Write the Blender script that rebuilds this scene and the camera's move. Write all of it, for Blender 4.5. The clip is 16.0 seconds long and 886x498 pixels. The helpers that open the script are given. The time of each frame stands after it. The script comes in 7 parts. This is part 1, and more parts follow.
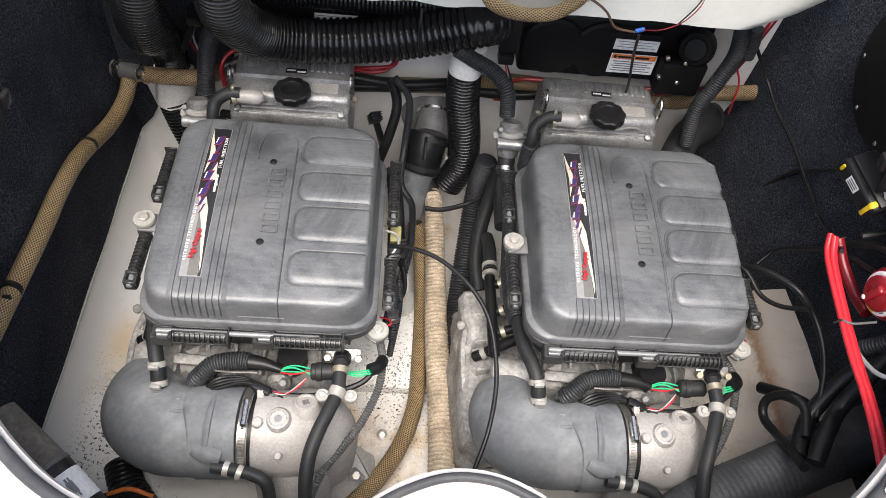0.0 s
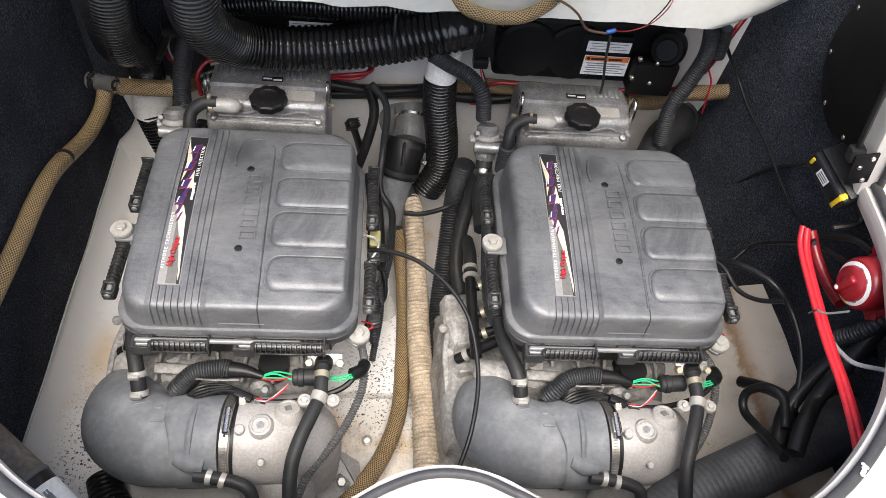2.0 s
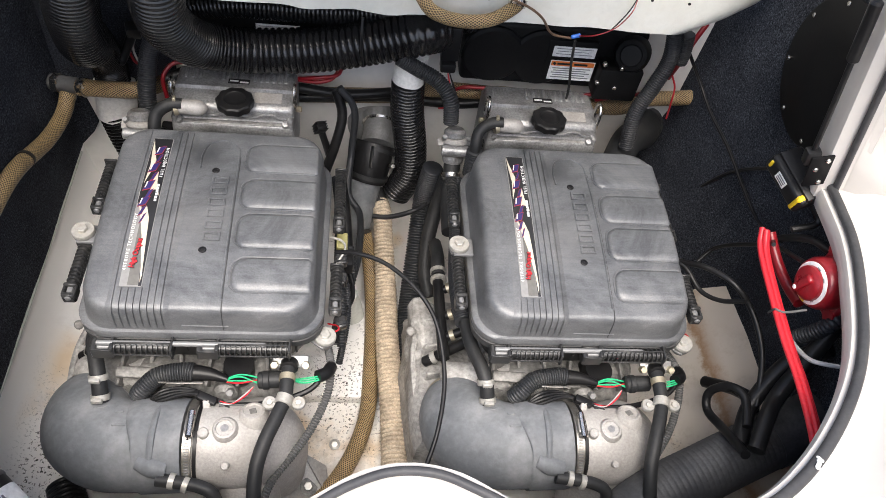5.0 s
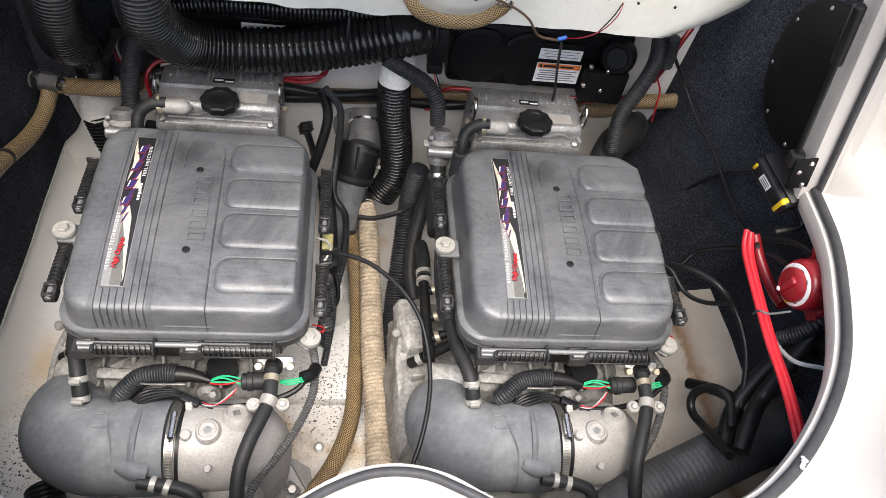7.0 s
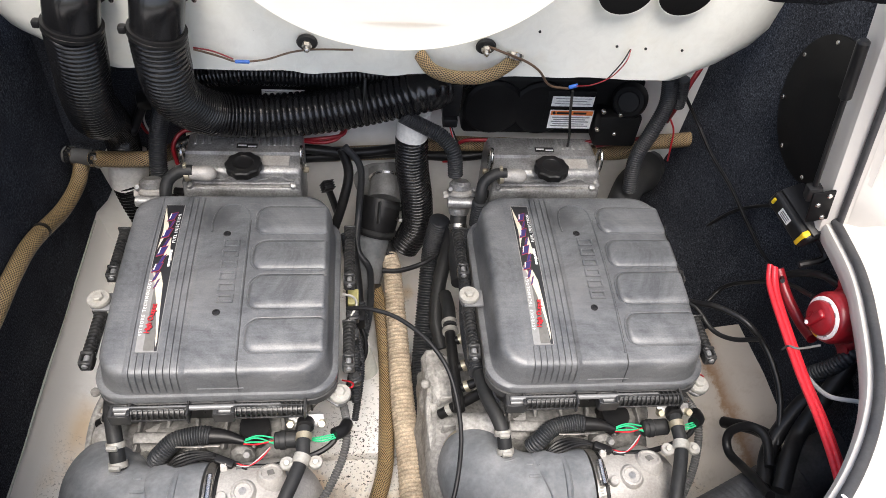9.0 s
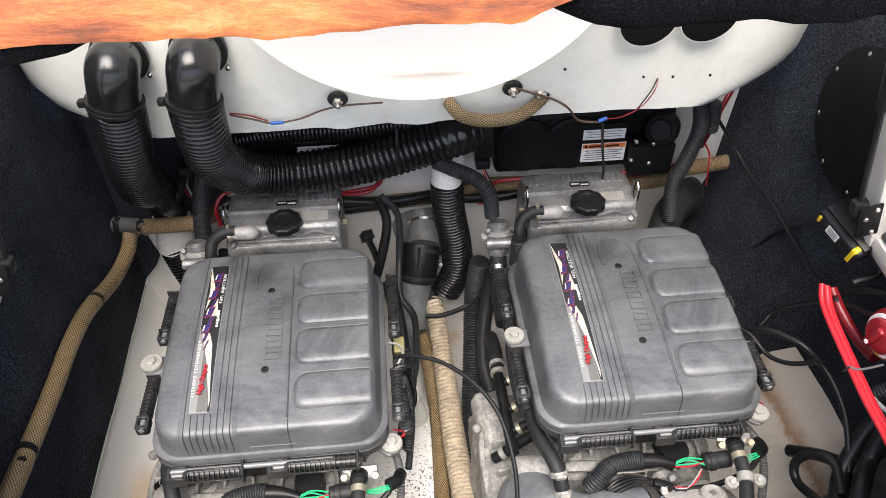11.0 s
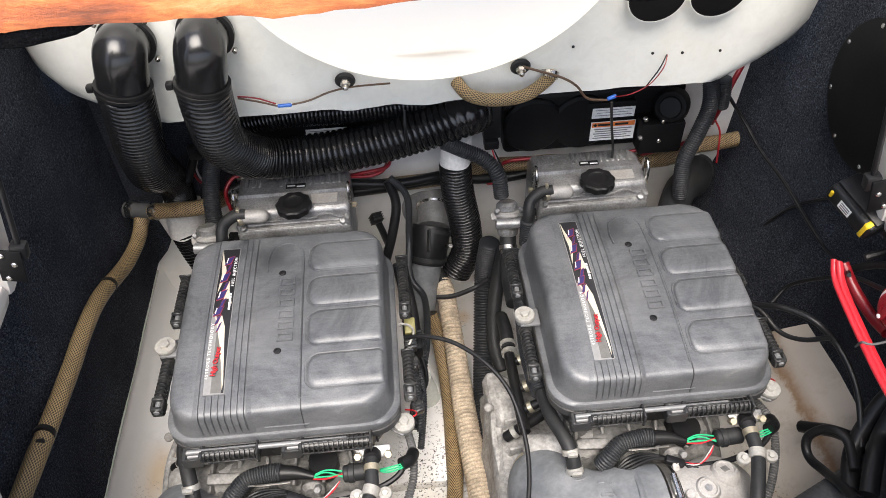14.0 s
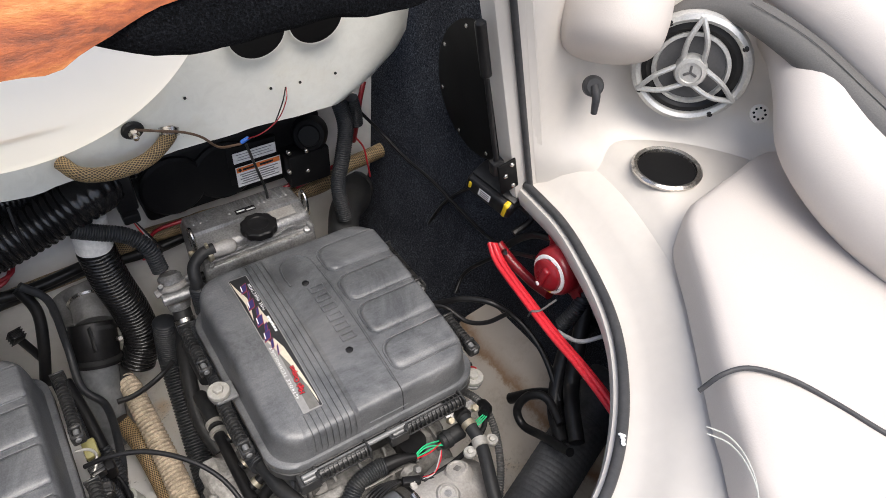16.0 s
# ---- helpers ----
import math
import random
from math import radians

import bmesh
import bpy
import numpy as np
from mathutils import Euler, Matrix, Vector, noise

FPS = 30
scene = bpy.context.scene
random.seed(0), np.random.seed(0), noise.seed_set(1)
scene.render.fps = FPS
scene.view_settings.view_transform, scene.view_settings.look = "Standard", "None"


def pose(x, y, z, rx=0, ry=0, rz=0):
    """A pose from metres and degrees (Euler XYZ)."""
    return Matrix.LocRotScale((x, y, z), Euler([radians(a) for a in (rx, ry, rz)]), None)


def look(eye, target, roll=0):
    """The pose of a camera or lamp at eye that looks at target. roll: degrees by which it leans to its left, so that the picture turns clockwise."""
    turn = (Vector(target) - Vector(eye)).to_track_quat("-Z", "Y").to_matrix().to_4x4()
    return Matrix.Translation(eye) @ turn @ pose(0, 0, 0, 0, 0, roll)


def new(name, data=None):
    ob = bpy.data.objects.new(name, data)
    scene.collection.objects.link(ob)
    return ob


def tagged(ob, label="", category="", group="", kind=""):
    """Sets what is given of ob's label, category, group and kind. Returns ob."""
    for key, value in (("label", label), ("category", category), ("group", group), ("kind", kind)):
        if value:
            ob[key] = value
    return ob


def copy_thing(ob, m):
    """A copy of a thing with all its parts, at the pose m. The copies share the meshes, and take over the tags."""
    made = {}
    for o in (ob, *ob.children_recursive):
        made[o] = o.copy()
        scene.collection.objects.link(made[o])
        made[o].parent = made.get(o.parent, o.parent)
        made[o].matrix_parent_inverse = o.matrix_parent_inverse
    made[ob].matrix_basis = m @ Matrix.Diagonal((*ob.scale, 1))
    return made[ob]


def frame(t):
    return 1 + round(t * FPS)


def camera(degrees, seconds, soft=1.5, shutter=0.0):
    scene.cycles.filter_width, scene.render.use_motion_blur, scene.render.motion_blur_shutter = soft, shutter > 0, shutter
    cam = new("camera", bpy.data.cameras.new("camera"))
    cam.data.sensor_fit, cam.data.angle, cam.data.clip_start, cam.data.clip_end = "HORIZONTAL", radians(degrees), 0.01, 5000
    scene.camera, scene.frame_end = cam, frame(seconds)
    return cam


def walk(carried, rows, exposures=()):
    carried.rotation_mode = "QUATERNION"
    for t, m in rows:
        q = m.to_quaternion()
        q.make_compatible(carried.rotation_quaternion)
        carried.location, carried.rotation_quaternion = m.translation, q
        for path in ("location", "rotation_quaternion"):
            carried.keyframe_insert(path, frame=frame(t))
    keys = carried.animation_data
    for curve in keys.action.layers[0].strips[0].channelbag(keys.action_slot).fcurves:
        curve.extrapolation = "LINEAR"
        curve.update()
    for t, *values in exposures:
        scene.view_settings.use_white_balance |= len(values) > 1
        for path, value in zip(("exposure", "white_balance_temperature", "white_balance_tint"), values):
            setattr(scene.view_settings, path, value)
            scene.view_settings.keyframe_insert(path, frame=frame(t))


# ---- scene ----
cam = camera(63.2, 16.0, soft=0.5)
PATH = [
    (0, (-0.114, -0.546, 1.282), (0.038, 0.663, -0.304), 9.1),
    (0.5, (-0.114, -0.55, 1.28), (0.037, 0.669, -0.298), 8.8),
    (1, (-0.115, -0.554, 1.279), (0.05, 0.68, -0.286), 8.6),
    (1.5, (-0.102, -0.558, 1.281), (0.071, 0.678, -0.281), 8.5),
    (2, (-0.103, -0.561, 1.279), (0.087, 0.671, -0.284), 8.9),
    (2.5, (-0.117, -0.578, 1.273), (0.077, 0.65, -0.293), 9.1),
    (3, (-0.113, -0.573, 1.272), (0.094, 0.656, -0.293), 9.6),
    (3.5, (-0.097, -0.571, 1.27), (0.117, 0.662, -0.29), 9.7),
    (4, (-0.095, -0.574, 1.276), (0.135, 0.663, -0.278), 10.2),
    (6.5, (-0.083, -0.57, 1.271), (0.211, 0.689, -0.254), 12.3),
    (7, (-0.092, -0.574, 1.269), (0.21, 0.681, -0.259), 12.7),
    (7.5, (-0.094, -0.574, 1.271), (0.207, 0.678, -0.26), 12.8),
    (8, (-0.095, -0.577, 1.268), (0.196, 0.691, -0.25), 12.0),
    (8.5, (-0.096, -0.574, 1.275), (0.17, 0.73, -0.218), 9.9),
    (9, (-0.091, -0.577, 1.288), (0.14, 0.776, -0.166), 6.9),
    (9.5, (-0.088, -0.573, 1.293), (0.106, 0.83, -0.119), 3.7),
    (12, (-0.084, -0.58, 1.295), (0.008, 0.866, -0.084), -1.8),
    (12.5, (-0.083, -0.583, 1.289), (-0.005, 0.855, -0.099), -2.1),
    (13, (-0.085, -0.585, 1.287), (-0.022, 0.847, -0.107), -2.7),
    (13.5, (-0.087, -0.58, 1.296), (-0.031, 0.843, -0.108), -2.9),
    (14, (-0.086, -0.58, 1.292), (-0.001, 0.833, -0.121), -2.3),
    (14.5, (-0.077, -0.578, 1.289), (0.091, 0.806, -0.145), -0.7),
    (15, (-0.046, -0.572, 1.281), (0.293, 0.781, -0.152), 1.3),
    (15.5, (-0.022, -0.546, 1.291), (0.548, 0.741, -0.131), 3.2),
    (16, (-0.012, -0.537, 1.275), (0.838, 0.663, -0.081), 3.0),
]
walk(cam, [(t, look(eye, target, roll)) for t, eye, target, roll in PATH], [(0, 1.08), (14.0, 1.08), (14.8, 1.0), (15.5, 0.82), (16, 0.58)])

# ---- light: bright overcast daylight from above and from the cockpit side ----
world = bpy.data.worlds.new("daylight")
scene.world = world
world.use_nodes = True
wn, wl = world.node_tree.nodes, world.node_tree.links
sky = wn.new("ShaderNodeTexSky")
sky.sky_type = "NISHITA"
sky.sun_disc = False
sky.sun_elevation = radians(63)
sky.sun_rotation = radians(185)
sky.air_density, sky.dust_density, sky.ozone_density = 1.0, 4.0, 0.5
wl.new(sky.outputs[0], wn["Background"].inputs[0])
wn["Background"].inputs[1].default_value = 0.15

sun = new("sun", bpy.data.lights.new("sun", "SUN"))
sun.data.energy, sun.data.angle, sun.data.color = 2.4, radians(46), (1.0, 0.965, 0.915)
sun.matrix_world = look((-0.15, -1.0, 2.0), (0, 0, 0))

# ---- materials ----
def nodes_of(name):
    m = bpy.data.materials.new(name)
    m.use_nodes = True
    return m, m.node_tree.nodes, m.node_tree.links, m.node_tree.nodes["Principled BSDF"]


def grain(nt, scale, detail=4.0, rough=0.6, coord="Object"):
    c = nt.nodes.new("ShaderNodeTexCoord")
    n = nt.nodes.new("ShaderNodeTexNoise")
    n.inputs["Scale"].default_value, n.inputs["Detail"].default_value, n.inputs["Roughness"].default_value = scale, detail, rough
    nt.links.new(c.outputs[coord], n.inputs["Vector"])
    return n


def ramp(nt, source, stops):
    r = nt.nodes.new("ShaderNodeValToRGB")
    r.color_ramp.elements[0].position, r.color_ramp.elements[1].position = stops[0][0], stops[-1][0]
    for pos, _ in stops[1:-1]:
        r.color_ramp.elements.new(pos)
    for e, (pos, col) in zip(r.color_ramp.elements, stops):
        e.color = (*col, 1) if len(col) == 3 else col
    nt.links.new(source, r.inputs[0])
    return r


def blend(nt, fac, a, b, mode="MIX"):
    x = nt.nodes.new("ShaderNodeMix")
    x.data_type, x.blend_type = "RGBA", mode
    for socket, v in ((x.inputs[0], fac), (x.inputs[6], a), (x.inputs[7], b)):
        if isinstance(v, bpy.types.NodeSocket):
            nt.links.new(v, socket)
        elif isinstance(v, tuple):
            socket.default_value = (*v, 1)
        else:
            socket.default_value = v
    return x.outputs[2]


def patch_at(nt, centre, inner, outer, wander=0.05, scale=18.0):
    """One inside a ragged patch round a place, falling to nothing outside it."""
    c = nt.nodes.new("ShaderNodeTexCoord")
    d = nt.nodes.new("ShaderNodeVectorMath")
    d.operation = "DISTANCE"
    nt.links.new(c.outputs["Object"], d.inputs[0])
    d.inputs[1].default_value = centre
    a = nt.nodes.new("ShaderNodeMath")
    a.operation = "MULTIPLY_ADD"
    nt.links.new(grain(nt, scale, 6.0, 0.65).outputs[0], a.inputs[0])
    a.inputs[1].default_value = wander
    nt.links.new(d.outputs["Value"], a.inputs[2])
    return ramp(nt, a.outputs[0], [(inner + wander * 0.5, (1, 1, 1)), (outer + wander * 0.5, (0, 0, 0))]).outputs[0]


def bump(nt, bsdf, height, strength, distance=0.002):
    b = nt.nodes.new("ShaderNodeBump")
    b.inputs["Strength"].default_value, b.inputs["Distance"].default_value = strength, distance
    nt.links.new(height, b.inputs["Height"])
    nt.links.new(b.outputs[0], bsdf.inputs["Normal"])


def surface(name, col, rough=0.5, metal=0.0, dirt=(0.2, 0.18, 0.15), amount=0.25, big=6.0, fine=160.0, relief=0.15, spec=0.5, wear=0.12):
    """A base colour with dirt at a large scale, grain at a small one, uneven gloss and fine relief."""
    m, n, l, p = nodes_of(name)
    nt = m.node_tree
    big_n, fine_n = grain(nt, big, 6.0, 0.65), grain(nt, fine, 3.0)
    spots = ramp(nt, big_n.outputs[0], [(0.42, (0, 0, 0)), (0.72, (1, 1, 1))])
    f = nt.nodes.new("ShaderNodeMath")
    f.operation = "MULTIPLY"
    f.inputs[1].default_value = amount
    l.new(spots.outputs[0], f.inputs[0])
    one = blend(nt, f.outputs[0], col, dirt)
    tone = ramp(nt, fine_n.outputs[0], [(0.3, (1 - wear,) * 3), (0.7, (1 + wear,) * 3)])
    l.new(blend(nt, 1.0, one, tone.outputs[0], "MULTIPLY"), p.inputs["Base Color"])
    gloss = nt.nodes.new("ShaderNodeMapRange")
    gloss.inputs[3].default_value, gloss.inputs[4].default_value = max(0.05, rough - 0.1), min(1, rough + 0.12)
    l.new(big_n.outputs[0], gloss.inputs[0])
    l.new(gloss.outputs[0], p.inputs["Roughness"])
    p.inputs["Metallic"].default_value = metal
    p.inputs["Specular IOR Level"].default_value = spec
    if relief:
        bump(nt, p, fine_n.outputs[0], relief, 0.001)
    return m


def scuffed_cover():
    """Grey moulded plastic with dark smears, fine brush marks and pale scuffs."""
    m, n, l, p = nodes_of("scuffed_grey_plastic")
    nt = m.node_tree
    c = n.new("ShaderNodeTexCoord")
    mp = n.new("ShaderNodeMapping")
    mp.inputs["Scale"].default_value = (26.0, 260.0, 120.0)
    mp.inputs["Rotation"].default_value = (0, 0, 0.35)
    l.new(c.outputs["Object"], mp.inputs["Vector"])
    brush = n.new("ShaderNodeTexNoise")
    brush.inputs["Scale"].default_value, brush.inputs["Detail"].default_value, brush.inputs["Roughness"].default_value = 1.0, 6.0, 0.7
    l.new(mp.outputs[0], brush.inputs["Vector"])
    smear, grit = grain(nt, 6.0, 10.0, 0.74), grain(nt, 520.0, 2.0, 0.6)
    smear.inputs["Distortion"].default_value = 0.6
    base = ramp(nt, smear.outputs[0], [(0.34, (0.055, 0.058, 0.062)), (0.43, (0.098, 0.102, 0.108)), (0.5, (0.13, 0.134, 0.14)), (0.6, (0.162, 0.165, 0.17)), (0.7, (0.27, 0.27, 0.27))])
    t1 = ramp(nt, brush.outputs[0], [(0.3, (0.86,) * 3), (0.72, (1.14,) * 3)])
    t2 = ramp(nt, grit.outputs[0], [(0.3, (0.84,) * 3), (0.7, (1.16,) * 3)])
    one = blend(nt, 1.0, base.outputs[0], t1.outputs[0], "MULTIPLY")
    two = blend(nt, 1.0, one, t2.outputs[0], "MULTIPLY")
    # dark smear beside the arch, a pale scuffed run below it
    smudge = blend(nt, 1.0, patch_at(nt, (-0.024, 0.322, 0.4), 0.012, 0.05, 0.06, 30.0), (0.85,) * 3, "MULTIPLY")
    two = blend(nt, smudge, two, (0.05, 0.052, 0.055))
    scuff = blend(nt, 1.0, patch_at(nt, (-0.018, 0.17, 0.39), 0.0, 0.075, 0.09, 60.0), (0.45,) * 3, "MULTIPLY")
    two = blend(nt, scuff, two, (0.21, 0.208, 0.204))
    l.new(two, p.inputs["Base Color"])
    g = n.new("ShaderNodeMapRange")
    g.inputs[3].default_value, g.inputs[4].default_value = 0.26, 0.5
    l.new(smear.outputs[0], g.inputs[0])
    l.new(g.outputs[0], p.inputs["Roughness"])
    p.inputs["Metallic"].default_value = 0.15
    bump(nt, p, grit.outputs[0], 0.3, 0.0008)
    return m


COVER = scuffed_cover()
COVER_PLAIN = surface("moulded_grey_plastic", (0.215, 0.218, 0.222), 0.42, 0.25, (0.15, 0.147, 0.14), 0.5, 9.0, 420.0, 0.22, 0.5, 0.1)
COVER_DARK = surface("dark_grey_plastic", (0.04, 0.041, 0.043), 0.48, 0.0, (0.1, 0.095, 0.085), 0.45, 14.0, 300.0, 0.15, 0.35)
RUBBER = surface("dusty_grey_rubber", (0.145, 0.154, 0.165), 0.55, 0.0, (0.31, 0.315, 0.32), 0.75, 13.0, 110.0, 0.25, 0.4, 0.12)
RUBBER_DARK = surface("dark_hose_rubber", (0.02, 0.021, 0.0225), 0.5, 0.0, (0.07, 0.066, 0.06), 0.35, 20.0, 200.0, 0.15, 0.3)
HOSE_DUSTY = surface("dusty_black_hose", (0.045, 0.046, 0.049), 0.5, 0.0, (0.13, 0.128, 0.126), 0.6, 13.0, 200.0, 0.3, 0.35, 0.2)
BEIGE_CRACK = surface("tan_crack", (0.6, 0.36, 0.16), 0.6, 0.0, (0.5, 0.3, 0.12), 0.3)
ALU = surface("cast_aluminium", (0.36, 0.36, 0.36), 0.34, 0.5, (0.12, 0.115, 0.11), 0.8, 20.0, 260.0, 0.6, 0.5, 0.25)
ALU_PALE = surface("painted_pale_aluminium", (0.46, 0.445, 0.425), 0.5, 0.15, (0.24, 0.215, 0.19), 0.75, 9.0, 260.0, 0.5, 0.4, 0.14)
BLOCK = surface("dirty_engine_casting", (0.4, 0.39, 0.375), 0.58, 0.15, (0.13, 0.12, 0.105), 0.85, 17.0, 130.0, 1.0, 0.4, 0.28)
# grime, plus a darker base for the shade of gaps between castings
BLOCK_DARK = surface("grimy_shaded_casting", (0.21, 0.205, 0.195), 0.55, 0.15, (0.06, 0.055, 0.05), 0.9, 22.0, 120.0, 0.9, 0.4, 0.4)
BAND = surface("dull_zinc_band", (0.36, 0.345, 0.32), 0.32, 0.8, (0.16, 0.12, 0.085), 0.6, 40.0, 300.0, 0.2)
LATCH = surface("charcoal_latch_plastic", (0.024, 0.0245, 0.0255), 0.28, 0.0, (0.075, 0.072, 0.068), 0.45, 30.0, 300.0, 0.15, 0.45)
BROWN_HOSE = surface("grey_brown_boot", (0.115, 0.1, 0.085), 0.65, 0.0, (0.19, 0.17, 0.145), 0.6, 22.0, 120.0, 0.8, 0.3, 0.3)
PIPE = surface("dull_grey_pipe_metal", (0.3, 0.3, 0.3), 0.45, 0.4, (0.08, 0.075, 0.07), 0.6, 18.0, 240.0, 0.4)
STEEL = surface("stainless_steel", (0.62, 0.6, 0.57), 0.25, 1.0, (0.3, 0.25, 0.18), 0.35, 60.0, 300.0, 0.1)
ZINC = surface("yellowed_zinc_steel", (0.55, 0.5, 0.38), 0.4, 0.7, (0.3, 0.2, 0.1), 0.4, 50.0, 300.0, 0.2)
BOLT = surface("pale_zinc_washer", (0.46, 0.45, 0.42), 0.42, 0.35, (0.3, 0.26, 0.2), 0.5, 40.0, 300.0, 0.15)
BLACK = surface("black_plastic", (0.010, 0.010, 0.011), 0.36, 0.0, (0.035, 0.033, 0.03), 0.35, 18.0, 200.0, 0.1, 0.28)
BLACK_GLOSS = surface("black_vinyl_duct", (0.009, 0.009, 0.010), 0.22, 0.0, (0.03, 0.029, 0.028), 0.4, 16.0, 140.0, 0.08, 0.55)
BLACK_DULL = surface("matt_black_box", (0.006, 0.006, 0.0065), 0.5, 0.0, (0.016, 0.016, 0.016), 0.4, 9.0, 200.0, 0.1, 0.15)
LOOM = surface("split_loom_plastic", (0.024, 0.026, 0.03), 0.42, 0.0, (0.075, 0.073, 0.068), 0.4, 25.0, 200.0, 0.1, 0.35)
LOOM_GREY = surface("grey_split_loom", (0.1, 0.1, 0.1), 0.55, 0.0, (0.06, 0.055, 0.05), 0.4, 25.0, 200.0, 0.1)
RED = surface("red_cable_jacket", (0.62, 0.022, 0.035), 0.35, 0.0, (0.3, 0.02, 0.025), 0.25, 20.0, 200.0, 0.05)
RED_DARK = surface("red_switch_body", (0.22, 0.008, 0.014), 0.3, 0.0, (0.2, 0.01, 0.012), 0.3, 15.0, 200.0, 0.05)
GREEN = surface("green_wire_jacket", (0.03, 0.5, 0.22), 0.4, 0.0, (0.02, 0.3, 0.12), 0.2)
WHITE_WIRE = surface("grey_wire_jacket", (0.45, 0.45, 0.45), 0.4, 0.0, (0.3, 0.3, 0.3), 0.2)
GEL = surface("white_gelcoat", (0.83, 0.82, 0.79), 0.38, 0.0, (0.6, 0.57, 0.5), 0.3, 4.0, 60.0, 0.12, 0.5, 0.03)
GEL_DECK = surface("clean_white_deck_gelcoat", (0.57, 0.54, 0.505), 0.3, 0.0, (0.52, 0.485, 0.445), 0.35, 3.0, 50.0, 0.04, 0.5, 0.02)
PVC = surface("white_pipe_plastic", (0.83, 0.82, 0.79), 0.4, 0.0, (0.5, 0.46, 0.4), 0.25, 12.0, 150.0, 0.05)
MILKY = surface("milky_plastic", (0.5, 0.51, 0.47), 0.4, 0.0, (0.4, 0.38, 0.32), 0.3, 12.0, 150.0, 0.05)
GASKET = surface("grey_rubber_seal", (0.042, 0.043, 0.047), 0.5, 0.0, (0.13, 0.125, 0.115), 0.35, 14.0, 160.0, 0.2, 0.3)
VINYL = surface("white_marine_vinyl", (0.54, 0.5, 0.47), 0.5, 0.0, (0.5, 0.46, 0.43), 0.3, 4.0, 500.0, 0.25, 0.5, 0.02)
VINYL_GREY = surface("grey_marine_vinyl", (0.1, 0.097, 0.094), 0.55, 0.0, (0.085, 0.083, 0.08), 0.3, 6.0, 500.0, 0.25)
SILVER = surface("silver_painted_plastic", (0.5, 0.5, 0.49), 0.35, 0.5, (0.4, 0.39, 0.37), 0.3, 10.0, 300.0, 0.05)
CONE = surface("speaker_cone", (0.07, 0.07, 0.073), 0.55, 0.0, (0.1, 0.1, 0.1), 0.3, 12.0, 250.0, 0.1)
LABEL = surface("white_label", (0.82, 0.82, 0.81), 0.5, 0.0, (0.6, 0.6, 0.58), 0.2)
INK = surface("grey_label_print", (0.2, 0.2, 0.21), 0.6, 0.0, (0.25, 0.25, 0.25), 0.2)
ORANGE = surface("orange_label_band", (0.75, 0.2, 0.04), 0.5, 0.0, (0.6, 0.15, 0.03), 0.2)
YELLOW = surface("yellow_tape", (0.8, 0.55, 0.02), 0.45, 0.0, (0.6, 0.4, 0.02), 0.2)
PURPLE = surface("decal_purple", (0.032, 0.024, 0.12), 0.4, 0.0, (0.02, 0.015, 0.1), 0.2)
DECAL_RED = surface("decal_red", (0.6, 0.02, 0.03), 0.4, 0.0, (0.4, 0.02, 0.02), 0.2)
DECAL_CREAM = surface("decal_cream", (0.6, 0.54, 0.43), 0.4, 0.0, (0.6, 0.5, 0.4), 0.2)
DECAL_MAROON = surface("decal_maroon", (0.3, 0.03, 0.05), 0.4, 0.0, (0.25, 0.05, 0.06), 0.2)
DECAL_GREY = surface("decal_hatched_grey", (0.17, 0.165, 0.15), 0.4, 0.3, (0.11, 0.105, 0.1), 0.4, 200.0)
DECAL_BLACK = surface("decal_black", (0.015, 0.015, 0.017), 0.35, 0.0, (0.03, 0.03, 0.03), 0.2)
DECAL_SILVER = surface("decal_silver", (0.33, 0.325, 0.31), 0.35, 0.4, (0.18, 0.175, 0.17), 0.3, 40.0)
BLUE = surface("blue_crimp", (0.03, 0.13, 0.5), 0.4, 0.0, (0.02, 0.1, 0.4), 0.2)
OLIVE = surface("olive_connector", (0.34, 0.31, 0.12), 0.45, 0.0, (0.25, 0.22, 0.1), 0.2)
BROWN_WIRE = surface("brown_wire_jacket", (0.1, 0.055, 0.03), 0.5)


def carpet_material(name="charcoal_marine_carpet", gain=1.0, size=330.0):
    m, n, l, p = nodes_of(name)
    nt = m.node_tree
    tuft, patch, hair = grain(nt, size, 2.0, 0.8), grain(nt, 9.0, 4.0, 0.6), grain(nt, 900.0, 2.0, 0.6)
    speck = ramp(nt, tuft.outputs[0], [(0.32, (0.007, 0.0075, 0.009)), (0.46, (0.0185, 0.0202, 0.0247)), (0.6, (0.038, 0.0415, 0.05)), (0.72, (0.088, 0.0945, 0.11))])
    tone = ramp(nt, patch.outputs[0], [(0.3, (0.75 * gain, 0.75 * gain, 0.78 * gain)), (0.7, (1.3 * gain,) * 3)])
    l.new(blend(nt, 1.0, speck.outputs[0], tone.outputs[0], "MULTIPLY"), p.inputs["Base Color"])
    p.inputs["Roughness"].default_value = 0.95
    p.inputs["Specular IOR Level"].default_value = 0.06
    mixh = blend(nt, 0.4, tuft.outputs[0], hair.outputs[0])
    bump(nt, p, mixh, 1.0, 0.004)
    return m


